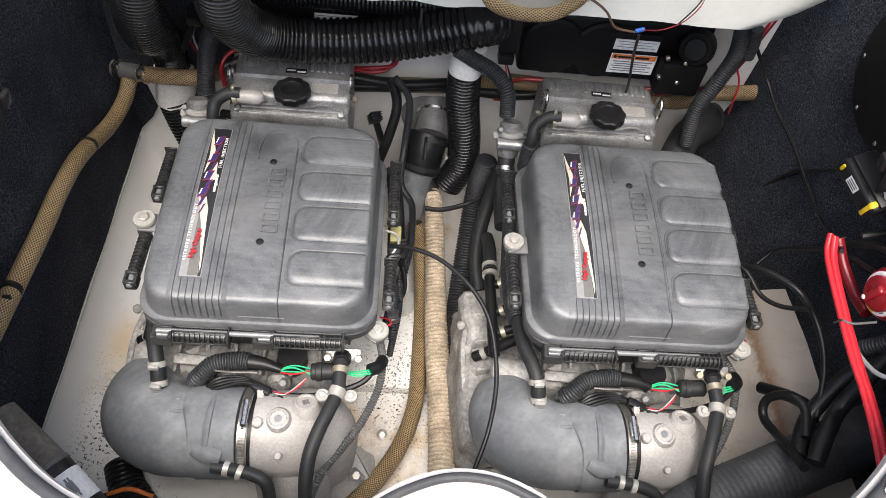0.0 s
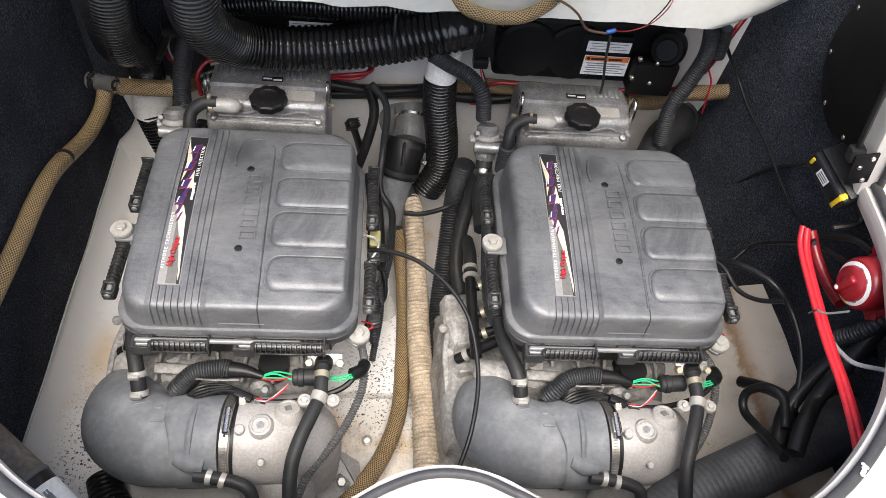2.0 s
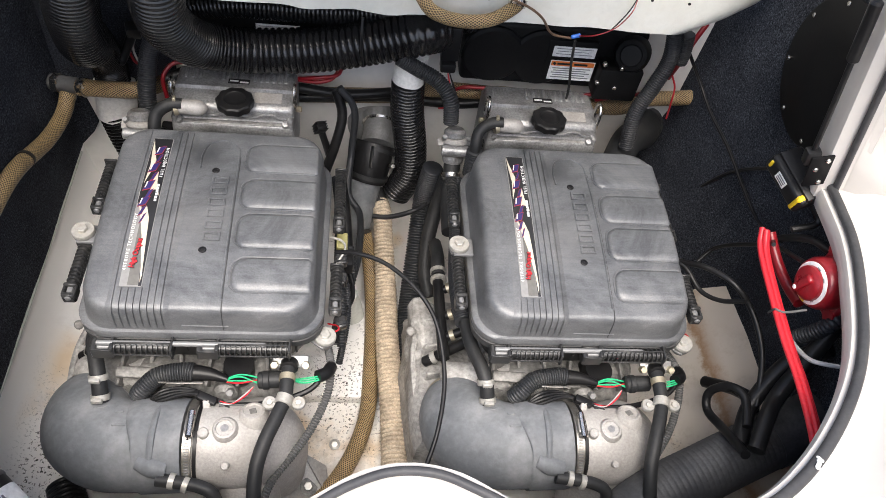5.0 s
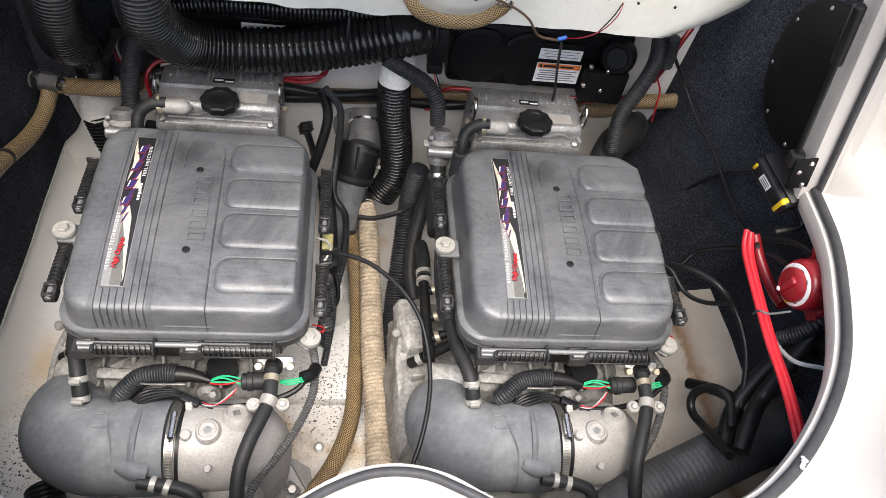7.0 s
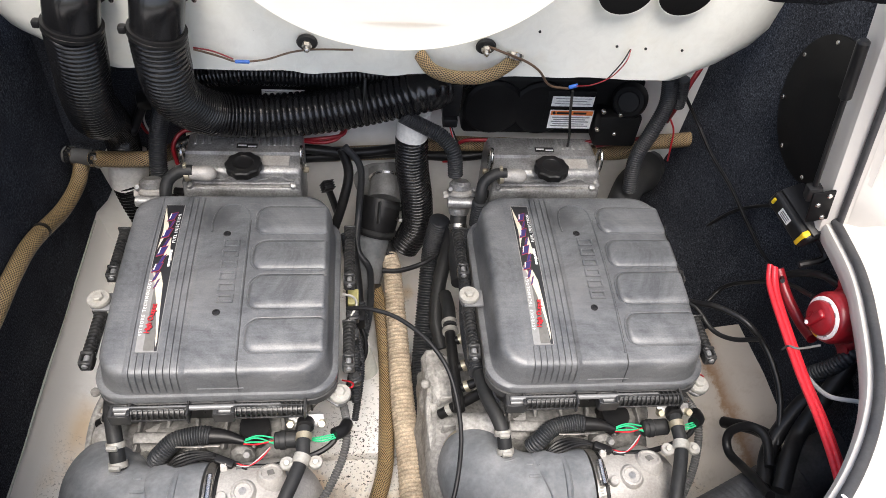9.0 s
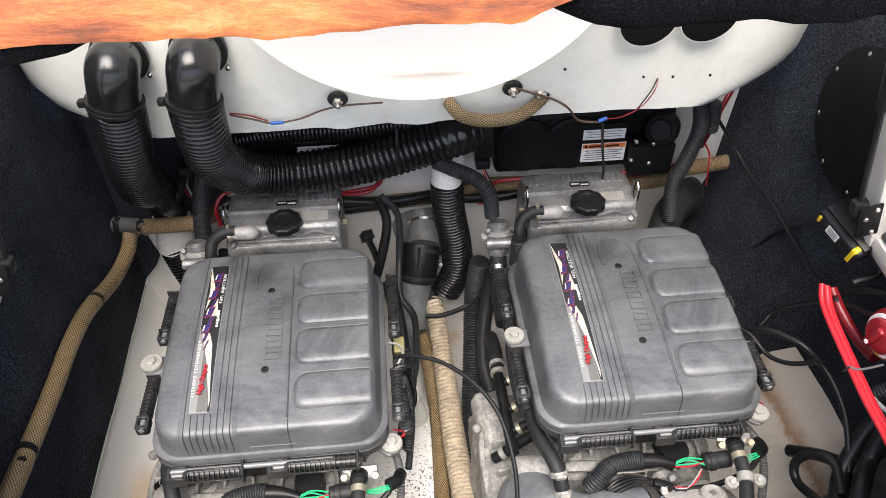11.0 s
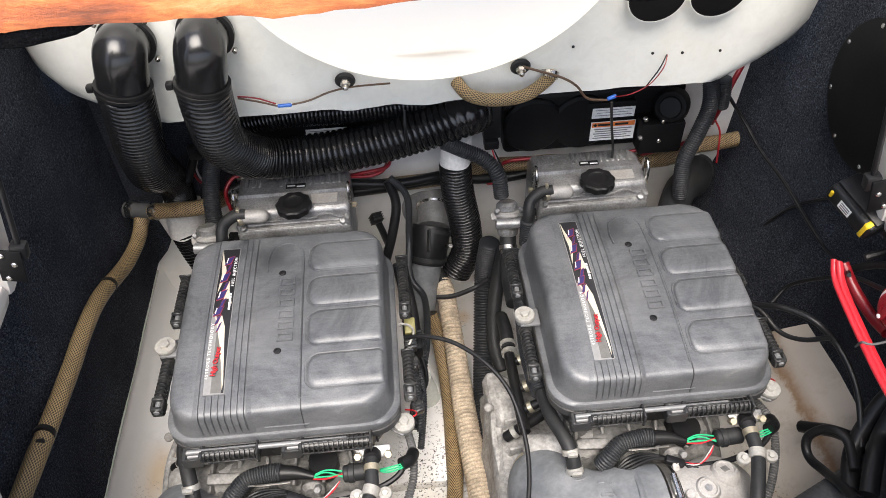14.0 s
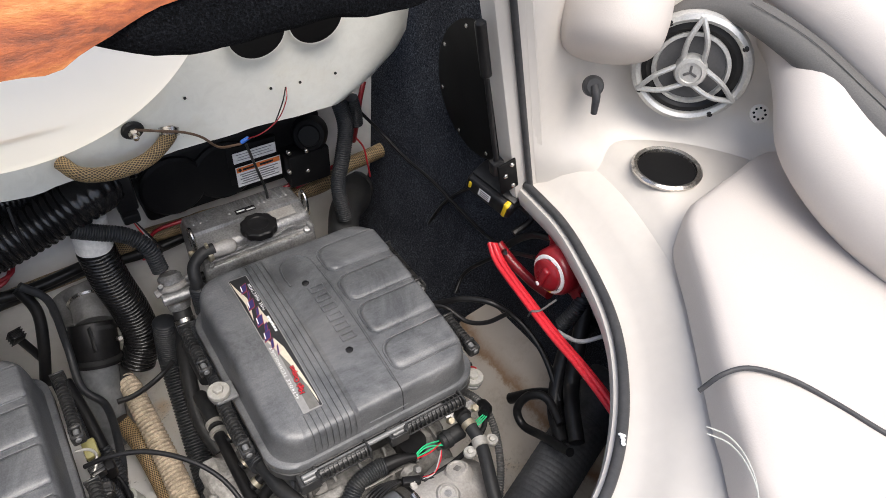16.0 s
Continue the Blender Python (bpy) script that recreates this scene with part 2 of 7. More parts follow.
def bilge_material():
    """Cream bilge paint with black specks, brown puddle stains and grime."""
    m, n, l, p = nodes_of("stained_cream_bilge_paint")
    nt = m.node_tree
    stain, grime, speck, mask = grain(nt, 3.2, 5.0, 0.6), grain(nt, 16.0, 9.0, 0.78), grain(nt, 190.0, 3.0, 0.65), grain(nt, 6.5, 5.0, 0.65)
    base = ramp(nt, stain.outputs[0], [(0.44, (0.87, 0.86, 0.845)), (0.58, (0.85, 0.81, 0.75)), (0.66, (0.76, 0.6, 0.42)), (0.74, (0.55, 0.37, 0.2))])
    g = ramp(nt, grime.outputs[0], [(0.5, (0, 0, 0)), (0.72, (0.7, 0.7, 0.7))])
    soiled = ramp(nt, grain(nt, 2.6, 4.0, 0.6).outputs[0], [(0.44, (0.12,) * 3), (0.62, (1, 1, 1))])
    one = blend(nt, blend(nt, 1.0, g.outputs[0], soiled.outputs[0], "MULTIPLY"), base.outputs[0], (0.3, 0.25, 0.19))
    s = ramp(nt, speck.outputs[0], [(0.57, (0, 0, 0)), (0.61, (1, 1, 1))])
    k = ramp(nt, mask.outputs[0], [(0.52, (0, 0, 0)), (0.64, (0.7,) * 3)])
    near = blend(nt, 1.0, patch_at(nt, (-0.09, 0.149, -0.085), 0.03, 0.13, 0.1), patch_at(nt, (-0.63, -0.01, -0.08), 0.04, 0.13, 0.1), "ADD")
    k = ramp(nt, blend(nt, 1.0, k.outputs[0], near, "ADD"), [(0.0, (0, 0, 0)), (1.0, (1, 1, 1))])
    one = blend(nt, blend(nt, 1.0, patch_at(nt, (-0.662, 0.2, -0.08), 0.02, 0.1, 0.12, 9.0), (0.75,) * 3, "MULTIPLY"), one, (0.72, 0.53, 0.31))
    # brown tide mark along the crease of the hull bottom
    co = n.new("ShaderNodeTexCoord")
    sep = n.new("ShaderNodeSeparateXYZ")
    l.new(co.outputs["Object"], sep.inputs[0])
    slope = n.new("ShaderNodeMapRange")
    slope.inputs[1].default_value, slope.inputs[2].default_value = -0.655, -0.69
    l.new(sep.outputs[0], slope.inputs[0])
    one = blend(nt, slope.outputs[0], one, (0.86, 0.85, 0.83))
    both = blend(nt, slope.outputs[0], blend(nt, 1.0, s.outputs[0], k.outputs[0], "MULTIPLY"), (0, 0, 0))
    wob = n.new("ShaderNodeMath")
    wob.operation = "MULTIPLY_ADD"
    l.new(grime.outputs[0], wob.inputs[0])
    wob.inputs[1].default_value = 0.05
    l.new(sep.outputs[0], wob.inputs[2])
    tide = ramp(nt, wob.outputs[0], [(0.658, (0, 0, 0)), (0.667, (0.9,) * 3), (0.673, (0.6,) * 3), (0.686, (0, 0, 0))])
    far = ramp(nt, wob.outputs[0], [(0.5, (0, 0, 0)), (0.62, (0.5,) * 3), (0.7, (0.62,) * 3)])
    two = blend(nt, tide.outputs[0], blend(nt, far.outputs[0], one, (0.42, 0.33, 0.235)), (0.3, 0.16, 0.07))
    l.new(blend(nt, both, two, (0.025, 0.02, 0.017)), p.inputs["Base Color"])
    p.inputs["Roughness"].default_value = 0.55
    bump(nt, p, grime.outputs[0], 0.25, 0.002)
    return m


def braid_material(name, light, dark, pitch=150.0):
    """Crossed yarn of a braided hose, laid along the tube by its own two coordinates in metres."""
    m, n, l, p = nodes_of(name)
    nt = m.node_tree
    uv = n.new("ShaderNodeUVMap")
    sep = n.new("ShaderNodeSeparateXYZ")
    l.new(uv.outputs[0], sep.inputs[0])
    waves = []
    for sign in (1.0, -1.0):
        a = n.new("ShaderNodeMath")
        a.operation = "MULTIPLY_ADD"
        l.new(sep.outputs[0], a.inputs[0])
        a.inputs[1].default_value = sign * 1.5
        l.new(sep.outputs[1], a.inputs[2])
        b = n.new("ShaderNodeMath")
        b.operation = "MULTIPLY"
        l.new(a.outputs[0], b.inputs[0])
        b.inputs[1].default_value = pitch * 6.2832
        c = n.new("ShaderNodeMath")
        c.operation = "SINE"
        l.new(b.outputs[0], c.inputs[0])
        waves.append(c.outputs[0])
    top = n.new("ShaderNodeMath")
    top.operation = "MAXIMUM"
    l.new(waves[0], top.inputs[0])
    l.new(waves[1], top.inputs[1])
    pattern = ramp(nt, top.outputs[0], [(0.4, (0, 0, 0)), (0.85, (1, 1, 1))])
    dirt = grain(nt, 30.0, 5.0)
    d = ramp(nt, dirt.outputs[0], [(0.45, (0, 0, 0)), (0.75, (0.6, 0.6, 0.6))])
    yarn = blend(nt, d.outputs[0], light, tuple(0.55 * v for v in light))
    l.new(blend(nt, pattern.outputs[0], dark, yarn), p.inputs["Base Color"])
    p.inputs["Roughness"].default_value = 0.45
    bump(nt, p, top.outputs[0], 0.4, 0.001)
    return m


def fibre_material():
    """Raw orange laminate with torn fibre and darker resin."""
    m, n, l, p = nodes_of("raw_orange_laminate")
    nt = m.node_tree
    c = n.new("ShaderNodeTexCoord")
    mp = n.new("ShaderNodeMapping")
    mp.inputs["Scale"].default_value = (3.6, 13.0, 13.0)
    l.new(c.outputs["Object"], mp.inputs["Vector"])
    a = n.new("ShaderNodeTexNoise")
    a.inputs["Scale"].default_value, a.inputs["Detail"].default_value, a.inputs["Roughness"].default_value = 1.9, 10.0, 0.76
    a.inputs["Distortion"].default_value = 0.25
    l.new(mp.outputs[0], a.inputs["Vector"])
    r = ramp(nt, a.outputs[0], [(0.28, (0.06, 0.03, 0.015)), (0.38, (0.22, 0.065, 0.03)), (0.47, (0.42, 0.115, 0.04)), (0.55, (0.55, 0.2, 0.06)), (0.63, (0.6, 0.3, 0.12)), (0.74, (0.72, 0.52, 0.36))])
    l.new(r.outputs[0], p.inputs["Base Color"])
    p.inputs["Roughness"].default_value = 0.5
    bump(nt, p, a.outputs[0], 0.7, 0.006)
    return m


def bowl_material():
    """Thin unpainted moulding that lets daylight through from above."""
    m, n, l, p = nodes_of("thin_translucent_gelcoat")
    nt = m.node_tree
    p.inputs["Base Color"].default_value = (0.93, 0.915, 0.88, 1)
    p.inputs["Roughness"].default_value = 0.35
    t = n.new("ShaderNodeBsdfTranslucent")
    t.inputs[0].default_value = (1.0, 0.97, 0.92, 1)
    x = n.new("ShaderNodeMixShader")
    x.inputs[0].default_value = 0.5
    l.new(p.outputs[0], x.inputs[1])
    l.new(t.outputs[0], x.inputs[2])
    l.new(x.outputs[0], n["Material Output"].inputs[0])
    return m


def liner_material():
    """Rough white paint over fibreglass: wrinkles, pinholes and pale yellow ageing."""
    m, n, l, p = nodes_of("rough_white_liner_paint")
    nt = m.node_tree
    age, wrinkle, pit, where = grain(nt, 7.0, 6.0, 0.65), grain(nt, 38.0, 7.0, 0.62), grain(nt, 240.0, 2.0, 0.6), grain(nt, 11.0, 4.0, 0.6)
    wrinkle.inputs["Distortion"].default_value = 1.2
    base = ramp(nt, age.outputs[0], [(0.36, (0.79, 0.79, 0.745)), (0.52, (0.84, 0.845, 0.8)), (0.66, (0.81, 0.8, 0.735))])
    tone = ramp(nt, wrinkle.outputs[0], [(0.3, (0.95,) * 3), (0.55, (1.0,) * 3)])
    one = blend(nt, 1.0, base.outputs[0], tone.outputs[0], "MULTIPLY")
    hole = ramp(nt, pit.outputs[0], [(0.76, (0, 0, 0)), (0.79, (1, 1, 1))])
    patch = ramp(nt, where.outputs[0], [(0.55, (0, 0, 0)), (0.62, (1, 1, 1))])
    l.new(blend(nt, blend(nt, 1.0, hole.outputs[0], patch.outputs[0], "MULTIPLY"), one, (0.05, 0.045, 0.04)), p.inputs["Base Color"])
    p.inputs["Roughness"].default_value = 0.42
    bump(nt, p, wrinkle.outputs[0], 0.22, 0.004)
    return m


LINER = liner_material()


FELT = carpet_material("dark_ragged_felt", 0.22, 520.0)
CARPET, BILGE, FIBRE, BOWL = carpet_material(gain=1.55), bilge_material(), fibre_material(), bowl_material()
BRAID = braid_material("tan_braided_fuel_hose", (0.45, 0.32, 0.16), (0.045, 0.031, 0.018))
BEIGE = surface("beige_ribbed_hose", (0.56, 0.47, 0.36), 0.6, 0.0, (0.17, 0.13, 0.095), 0.65, 40.0, 260.0, 0.5, 0.35, 0.3)

# ---- shape helpers ----
def part(name, bm, mat, parent=None, label="", sharp=38):
    me = bpy.data.meshes.new(name)
    bmesh.ops.recalc_face_normals(bm, faces=bm.faces)
    bm.to_mesh(me)
    bm.free()
    me.polygons.foreach_set("use_smooth", [True] * len(me.polygons))
    me.set_sharp_from_angle(angle=radians(sharp))
    me.materials.append(mat)
    ob = new(name, me)
    ob.parent = parent
    if label:
        ob["label"] = label
    return ob


def thing(name, label, category, group="", kind="", at=(0, 0, 0)):
    ob = new(name)
    ob.location = at
    ob.empty_display_size = 0.02
    return tagged(ob, label, category, group, kind)


def solo(name, bm, mat, label, category, group="", kind=""):
    return tagged(part(name, bm, mat), label, category, group, kind)


def spline(points, step=0.006):
    """Evenly spaced places on a smooth line through the points, with the distance along it and the share of the points passed."""
    pts = [Vector(p) for p in points]
    pts = [2 * pts[0] - pts[1]] + pts + [2 * pts[-1] - pts[-2]]
    fine = []
    for i in range(1, len(pts) - 2):
        a, b, c, d = pts[i - 1:i + 3]
        n = max(4, int((c - b).length / (step * 0.5)))
        for k in range(n):
            u = k / n
            fine.append((0.5 * (2 * b + (c - a) * u + (2 * a - 5 * b + 4 * c - d) * u * u + (3 * b - a - 3 * c + d) * u ** 3), (i - 1 + u) / (len(points) - 1)))
    fine.append((pts[-2], 1.0))
    total = [0.0]
    for (a, _), (b, _) in zip(fine, fine[1:]):
        total.append(total[-1] + (b - a).length)
    n = max(2, round(total[-1] / step))
    out, k = [], 0
    for i in range(n + 1):
        want = total[-1] * i / n
        while k < len(total) - 2 and total[k + 1] < want:
            k += 1
        f = (want - total[k]) / max(1e-9, total[k + 1] - total[k])
        out.append((fine[k][0].lerp(fine[k + 1][0], f), want, fine[k][1] + (fine[k + 1][1] - fine[k][1]) * f))
    return out


def sweep(points, radius, sides=14, step=0.006, rib=None, caps=True, flat=1.0, bm=None):
    """A tube along a smooth line. radius: one number or one a point. rib: pitch and depth of its corrugation. flat: height against width."""
    bm = bm or bmesh.new()
    uv = bm.loops.layers.uv.verify()
    if rib:
        step = rib[0] / 6
    line = spline(points, step)
    radii = [radius] * len(points) if isinstance(radius, (int, float)) else radius
    rings, normal = [], None
    for i, (q, s, share) in enumerate(line):
        t = (line[min(i + 1, len(line) - 1)][0] - line[max(i - 1, 0)][0]).normalized()
        if normal is None:
            normal = t.orthogonal().normalized() if abs(t.z) > 0.9 else t.cross(Vector((0, 0, 1))).normalized()
        normal = (normal - t * normal.dot(t)).normalized()
        side = t.cross(normal)
        k = share * (len(radii) - 1)
        j = min(int(k), len(radii) - 2) if len(radii) > 1 else 0
        r = radii[j] + (radii[min(j + 1, len(radii) - 1)] - radii[j]) * (k - j)
        if rib:
            r += rib[1] * (-1.2, 0.1, 0.7, 0.85, 0.7, 0.1)[i % 6]
        rings.append((s, r, [bm.verts.new(q + r * (math.cos(a) * normal + flat * math.sin(a) * side)) for a in (2 * math.pi * n / sides for n in range(sides))]))
    for (s0, r0, a), (s1, r1, b) in zip(rings, rings[1:]):
        for n in range(sides):
            m = (n + 1) % sides
            f = bm.faces.new((a[n], a[m], b[m], b[n]))
            for loop, (u, v) in zip(f.loops, ((n, s0), (n + 1, s0), (n + 1, s1), (n, s1))):
                loop[uv].uv = (u * 2 * math.pi * radii[0] / sides, v)
    if caps:
        bm.faces.new(rings[0][2][::-1])
        bm.faces.new(rings[-1][2])
    return bm


def loft(rings, caps=True, bm=None):
    """Closed rings of places joined one to the next."""
    bm = bm or bmesh.new()
    made = [[bm.verts.new(p) for p in r] for r in rings]
    for a, b in zip(made, made[1:]):
        for n in range(len(a)):
            m = (n + 1) % len(a)
            bm.faces.new((a[n], a[m], b[m], b[n]))
    if caps:
        bm.faces.new(made[0][::-1])
        bm.faces.new(made[-1])
    return bm


def sheet(grid, bm=None):
    """An open sheet from rows of places."""
    bm = bm or bmesh.new()
    made = [[bm.verts.new(p) for p in r] for r in grid]
    for a, b in zip(made, made[1:]):
        for n in range(len(a) - 1):
            bm.faces.new((a[n], a[n + 1], b[n + 1], b[n]))
    return bm


def shell(grid, off, bm=None):
    """A sheet with a second layer at the given offset, closed round its border."""
    bm = bm or bmesh.new()
    off = Vector(off)
    a = [[bm.verts.new(p) for p in r] for r in grid]
    b = [[bm.verts.new(Vector(p) + off) for p in r] for r in grid]
    for g in (a, b):
        for r0, r1 in zip(g, g[1:]):
            for n in range(len(r0) - 1):
                bm.faces.new((r0[n], r0[n + 1], r1[n + 1], r1[n]))
    ring = lambda g: g[0][:-1] + [r[-1] for r in g[:-1]] + g[-1][:0:-1] + [r[0] for r in g[:0:-1]]
    ra, rb = ring(a), ring(b)
    for n in range(len(ra)):
        m = (n + 1) % len(ra)
        bm.faces.new((ra[n], ra[m], rb[m], rb[n]))
    return bm


def rounded(x0, x1, y0, y1, r, z, n=6):
    """A rounded rectangle, anticlockwise; r: one radius or four, from the lower left round."""
    rr = [r] * 4 if isinstance(r, (int, float)) else r
    out = []
    for k, (cx, cy, sx, sy) in enumerate(((x0, y0, 1, 1), (x1, y0, -1, 1), (x1, y1, -1, -1), (x0, y1, 1, -1))):
        for i in range(n + 1):
            a = math.pi + k * math.pi / 2 + i * math.pi / 2 / n
            out.append(Vector((cx + sx * rr[k] + rr[k] * math.cos(a), cy + sy * rr[k] + rr[k] * math.sin(a), z)))
    return out


def box(size, m=None, bevel=0.003, seg=2, bm=None):
    """A box of that size round the origin with rounded edges, moved by m."""
    own = bmesh.new()
    bmesh.ops.create_cube(own, size=1.0, matrix=Matrix.Diagonal((*size, 1)))
    if bevel:
        bmesh.ops.bevel(own, geom=own.edges[:], offset=min(bevel, 0.45 * min(size)), segments=seg, profile=0.5, affect="EDGES")
    if m is not None:
        bmesh.ops.transform(own, matrix=m, verts=own.verts)
    return merge(bm, own)


def merge(bm, own):
    if bm is None:
        return own
    me = bpy.data.meshes.new("t")
    own.to_mesh(me)
    own.free()
    bm.from_mesh(me)
    bpy.data.meshes.remove(me)
    return bm


def turned(profile, m=None, sides=24, bm=None, ring=False):
    """A body of revolution about z from (radius, height) pairs; ring: closed back on itself, with an open middle."""
    own = bmesh.new()
    rings = [[Vector((r * math.cos(2 * math.pi * k / sides), r * math.sin(2 * math.pi * k / sides), z)) for k in range(sides)] for r, z in profile]
    loft(rings + rings[:1] if ring else rings, not ring, own)
    if ring:
        bmesh.ops.remove_doubles(own, verts=own.verts, dist=1e-6)
    if m is not None:
        bmesh.ops.transform(own, matrix=m, verts=own.verts)
    return merge(bm, own)


def along(p, q):
    """A pose at p whose z points to q."""
    p, q = Vector(p), Vector(q)
    return Matrix.Translation(p) @ (q - p).to_track_quat("Z", "Y").to_matrix().to_4x4()


def rod(p, q, r, sides=14, bevel=0.0015, bm=None):
    h = (Vector(q) - Vector(p)).length
    b = min(bevel, r * 0.5, h * 0.4)
    return turned([(r - b, 0), (r, b), (r, h - b), (r - b, h)], along(p, q), sides, bm)


def hexagon(p, q, r, bm=None):
    h = (Vector(q) - Vector(p)).length
    return turned([(r, 0), (r, h * 0.8), (r * 0.85, h)], along(p, q), 6, bm)


def lettering(text, size, m, depth=0.0004, parent=None, mat=None, name="lettering", label="", bold=0.0, spacing=1.0):
    c = bpy.data.curves.new("t", "FONT")
    c.body, c.size, c.extrude, c.align_x, c.align_y, c.offset = text, size, depth, "CENTER", "CENTER", bold
    c.space_character = spacing
    o = new("t", c)
    me = bpy.data.meshes.new_from_object(o.evaluated_get(bpy.context.evaluated_depsgraph_get()))
    bpy.data.objects.remove(o)
    me.transform(m)
    me.materials.clear()
    me.materials.append(mat)
    ob = new(name, me)
    ob.name = name
    ob.parent = parent
    if label:
        ob["label"] = label
    return ob


# ---- the compartment ----
RIM_Z, AXIS = 0.55, -0.02

def foot_rise(y):
    """How far the foot of the left-hand carpet rises towards the back wall."""
    return 0.048 * max(0.0, y)

# hull bottom: a flat strip in the middle, a shallow crease and a slope up to the carpet on each side
section = [(-0.76, 0.03), (-0.702, 0.016), (-0.694, -0.025), (-0.682, -0.055), (-0.664, -0.073), (-0.63, -0.082), (-0.53, -0.088), (-0.3, -0.09), (-0.12, -0.09), (-0.03, -0.09), (0.12, -0.09), (0.3, -0.09), (0.5, -0.086),
           (0.535, -0.07), (0.585, -0.01), (0.645, 0.07), (0.70, 0.135), (0.76, 0.15)]
rows = []
for j in range(40):
    y = -0.78 + j * 0.042
    rows.append([(x, y, z + 0.004 * noise.noise((x * 3, y * 3, 0)) + (foot_rise(y) if x < -0.699 else 0)) for x, z in section])
solo("floor", shell(rows, (0, 0, -0.02)), BILGE, "cream bilge floor with brown stains and black specks", "floor", kind="structure")
solo("bilge_step", box((0.17, 0.24, 0.03), pose(-0.115, 0.235, -0.075), 0.008), BILGE, "low cream moulded step in the bilge floor", "floor", kind="structure")

# back wall, behind the engines
back = box((1.6, 0.05, 0.76), pose(0, 0.72, 0.25), 0.004)
solo("wall_back", back, GEL, "white moulded back wall of the engine bay", "wall", kind="structure")

# carpeted hull sides
def carpet_side(sign, foot):
    rows = []
    for j in range(60):
        y = -0.78 + j * 0.0252
        low = min(1.0, max(0.0, (0.20 - y) / 0.03))
        pts = foot(y)
        z0 = pts[0][1]
        rows.append([(x + 0.003 * noise.noise((z * 9, y * 9, sign)), y, z + (z0 + (z - z0) * (0.50 - z0) / (1.15 - z0) - z) * low) for x, z in pts])
    return shell(rows, (sign * 0.014, 0, 0))

def left_foot(y):
    return [(-0.699, 0.024 + foot_rise(y)), (-0.70, 0.15), (-0.70, 0.3), (-0.70, 0.5), (-0.71, 0.7), (-0.72, 0.95), (-0.72, 1.15)]

def right_foot(y):
    k = min(1, max(0, (y - 0.285) / 0.05))
    k = k * k * (3 - 2 * k)
    low = [(0.70, 0.125), (0.702, 0.17), (0.70, 0.25), (0.69, 0.5), (0.685, 0.7), (0.685, 0.95), (0.685, 1.15)]
    high = [(0.565, -0.055), (0.61, 0.11), (0.672, 0.27), (0.682, 0.5), (0.685, 0.7), (0.685, 0.95), (0.685, 1.15)]
    c = min(1, max(0, (y - 0.43) / 0.2))
    c = 0.034 * c * c * (3 - 2 * c)
    return [(a[0] + (b[0] - a[0]) * k - c * min(1, max(0, b[1] / 0.25)), a[1] + (b[1] - a[1]) * k) for a, b in zip(low, high)]

solo("wall_left", carpet_side(-1, left_foot), CARPET, "hull side lined with charcoal speckled carpet", "wall", kind="structure")
hem = [(-0.698 + 0.0012 * noise.noise((k * 0.9, 1, 0)), -0.5 + k * 0.006, 0.0225 + foot_rise(-0.5 + k * 0.006) + 0.0016 * noise.noise((k * 0.7, 5, 0))) for k in range(195)]
solo("carpet_hem", sweep(hem, 0.0028, 6, 0.006), MILKY, "pale frayed edge of the carpet", "carpet", kind="structure")
solo("wall_right", carpet_side(1, right_foot), CARPET, "hull side lined with charcoal speckled carpet", "wall", kind="structure")
# unseen panel, added in black for the dark void under the front deck
solo("front_closure", box((1.6, 0.04, 0.66), pose(0, -0.79, 0.22), 0.003), BLACK_DULL, "unseen dark panel closing the space under the cockpit deck", "wall", kind="structure")


rows = [[(-0.72 + 0.26 * i / 12, 0.688 + 0.003 * noise.noise((i, j, 4)), 0.2 + 0.05 * i / 12 + j * 0.05) for i in range(13)] for j in range(9)]
solo("carpet_corner", shell(rows, (0, 0.006, 0)), CARPET, "charcoal carpet in the back corner", "carpet", kind="structure")

corner = [(-0.712, 0.26), (-0.66, 0.25), (-0.663, 0.2), (-0.65, 0.125), (-0.664, 0.1), (-0.712, 0.045)]
flap = loft([[(x, y, z) for x, z in corner] for y in (0.694, 0.684)])
solo("carpet_flap", flap, CARPET, "charcoal carpet turned round the back corner", "carpet", kind="structure")

# rim of the hatch opening, from the right-hand corner round the front to the left-hand corner
def rim_line():
    half = [(0.662, 0.16), (0.652, 0.06), (0.625, -0.03), (0.585, -0.125), (0.535, -0.20), (0.465, -0.272), (0.385, -0.325), (0.28, -0.352), (0.18, -0.352), (0.105, -0.325), (0.05, -0.295), (0.0, -0.285)]
    pts = [(AXIS + x, y, RIM_Z) for x, y in half] + [(AXIS - x, y, RIM_Z) for x, y in half[-2::-1]]
    return [q for q, _, _ in spline(pts, 0.012)]

RIM = rim_line()

def outward(i):
    t = (RIM[min(i + 1, len(RIM) - 1)] - RIM[max(i - 1, 0)]).normalized()
    return Vector((t.y, -t.x, 0)) * -1

# deck moulding: an inner flange, the lip under the seal and the sloping deck beyond it
deck_rows = []
for i, q in enumerate(RIM):
    o = outward(i)
    if o.dot(q - Vector((AXIS, 0.1, RIM_Z))) < 0:
        o = -o
    deck_rows.append([q + o * d + Vector((0, 0, h)) for d, h in ((-0.006, -0.03), (-0.010, -0.02), (-0.0135, -0.008), (-0.0115, -0.001), (0.0, 0.0), (0.02, 0.002), (0.034, 0.006), (0.052, 0.022), (0.075, 0.034), (0.10, 0.038))])
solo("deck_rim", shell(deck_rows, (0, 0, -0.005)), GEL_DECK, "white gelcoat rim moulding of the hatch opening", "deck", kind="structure")
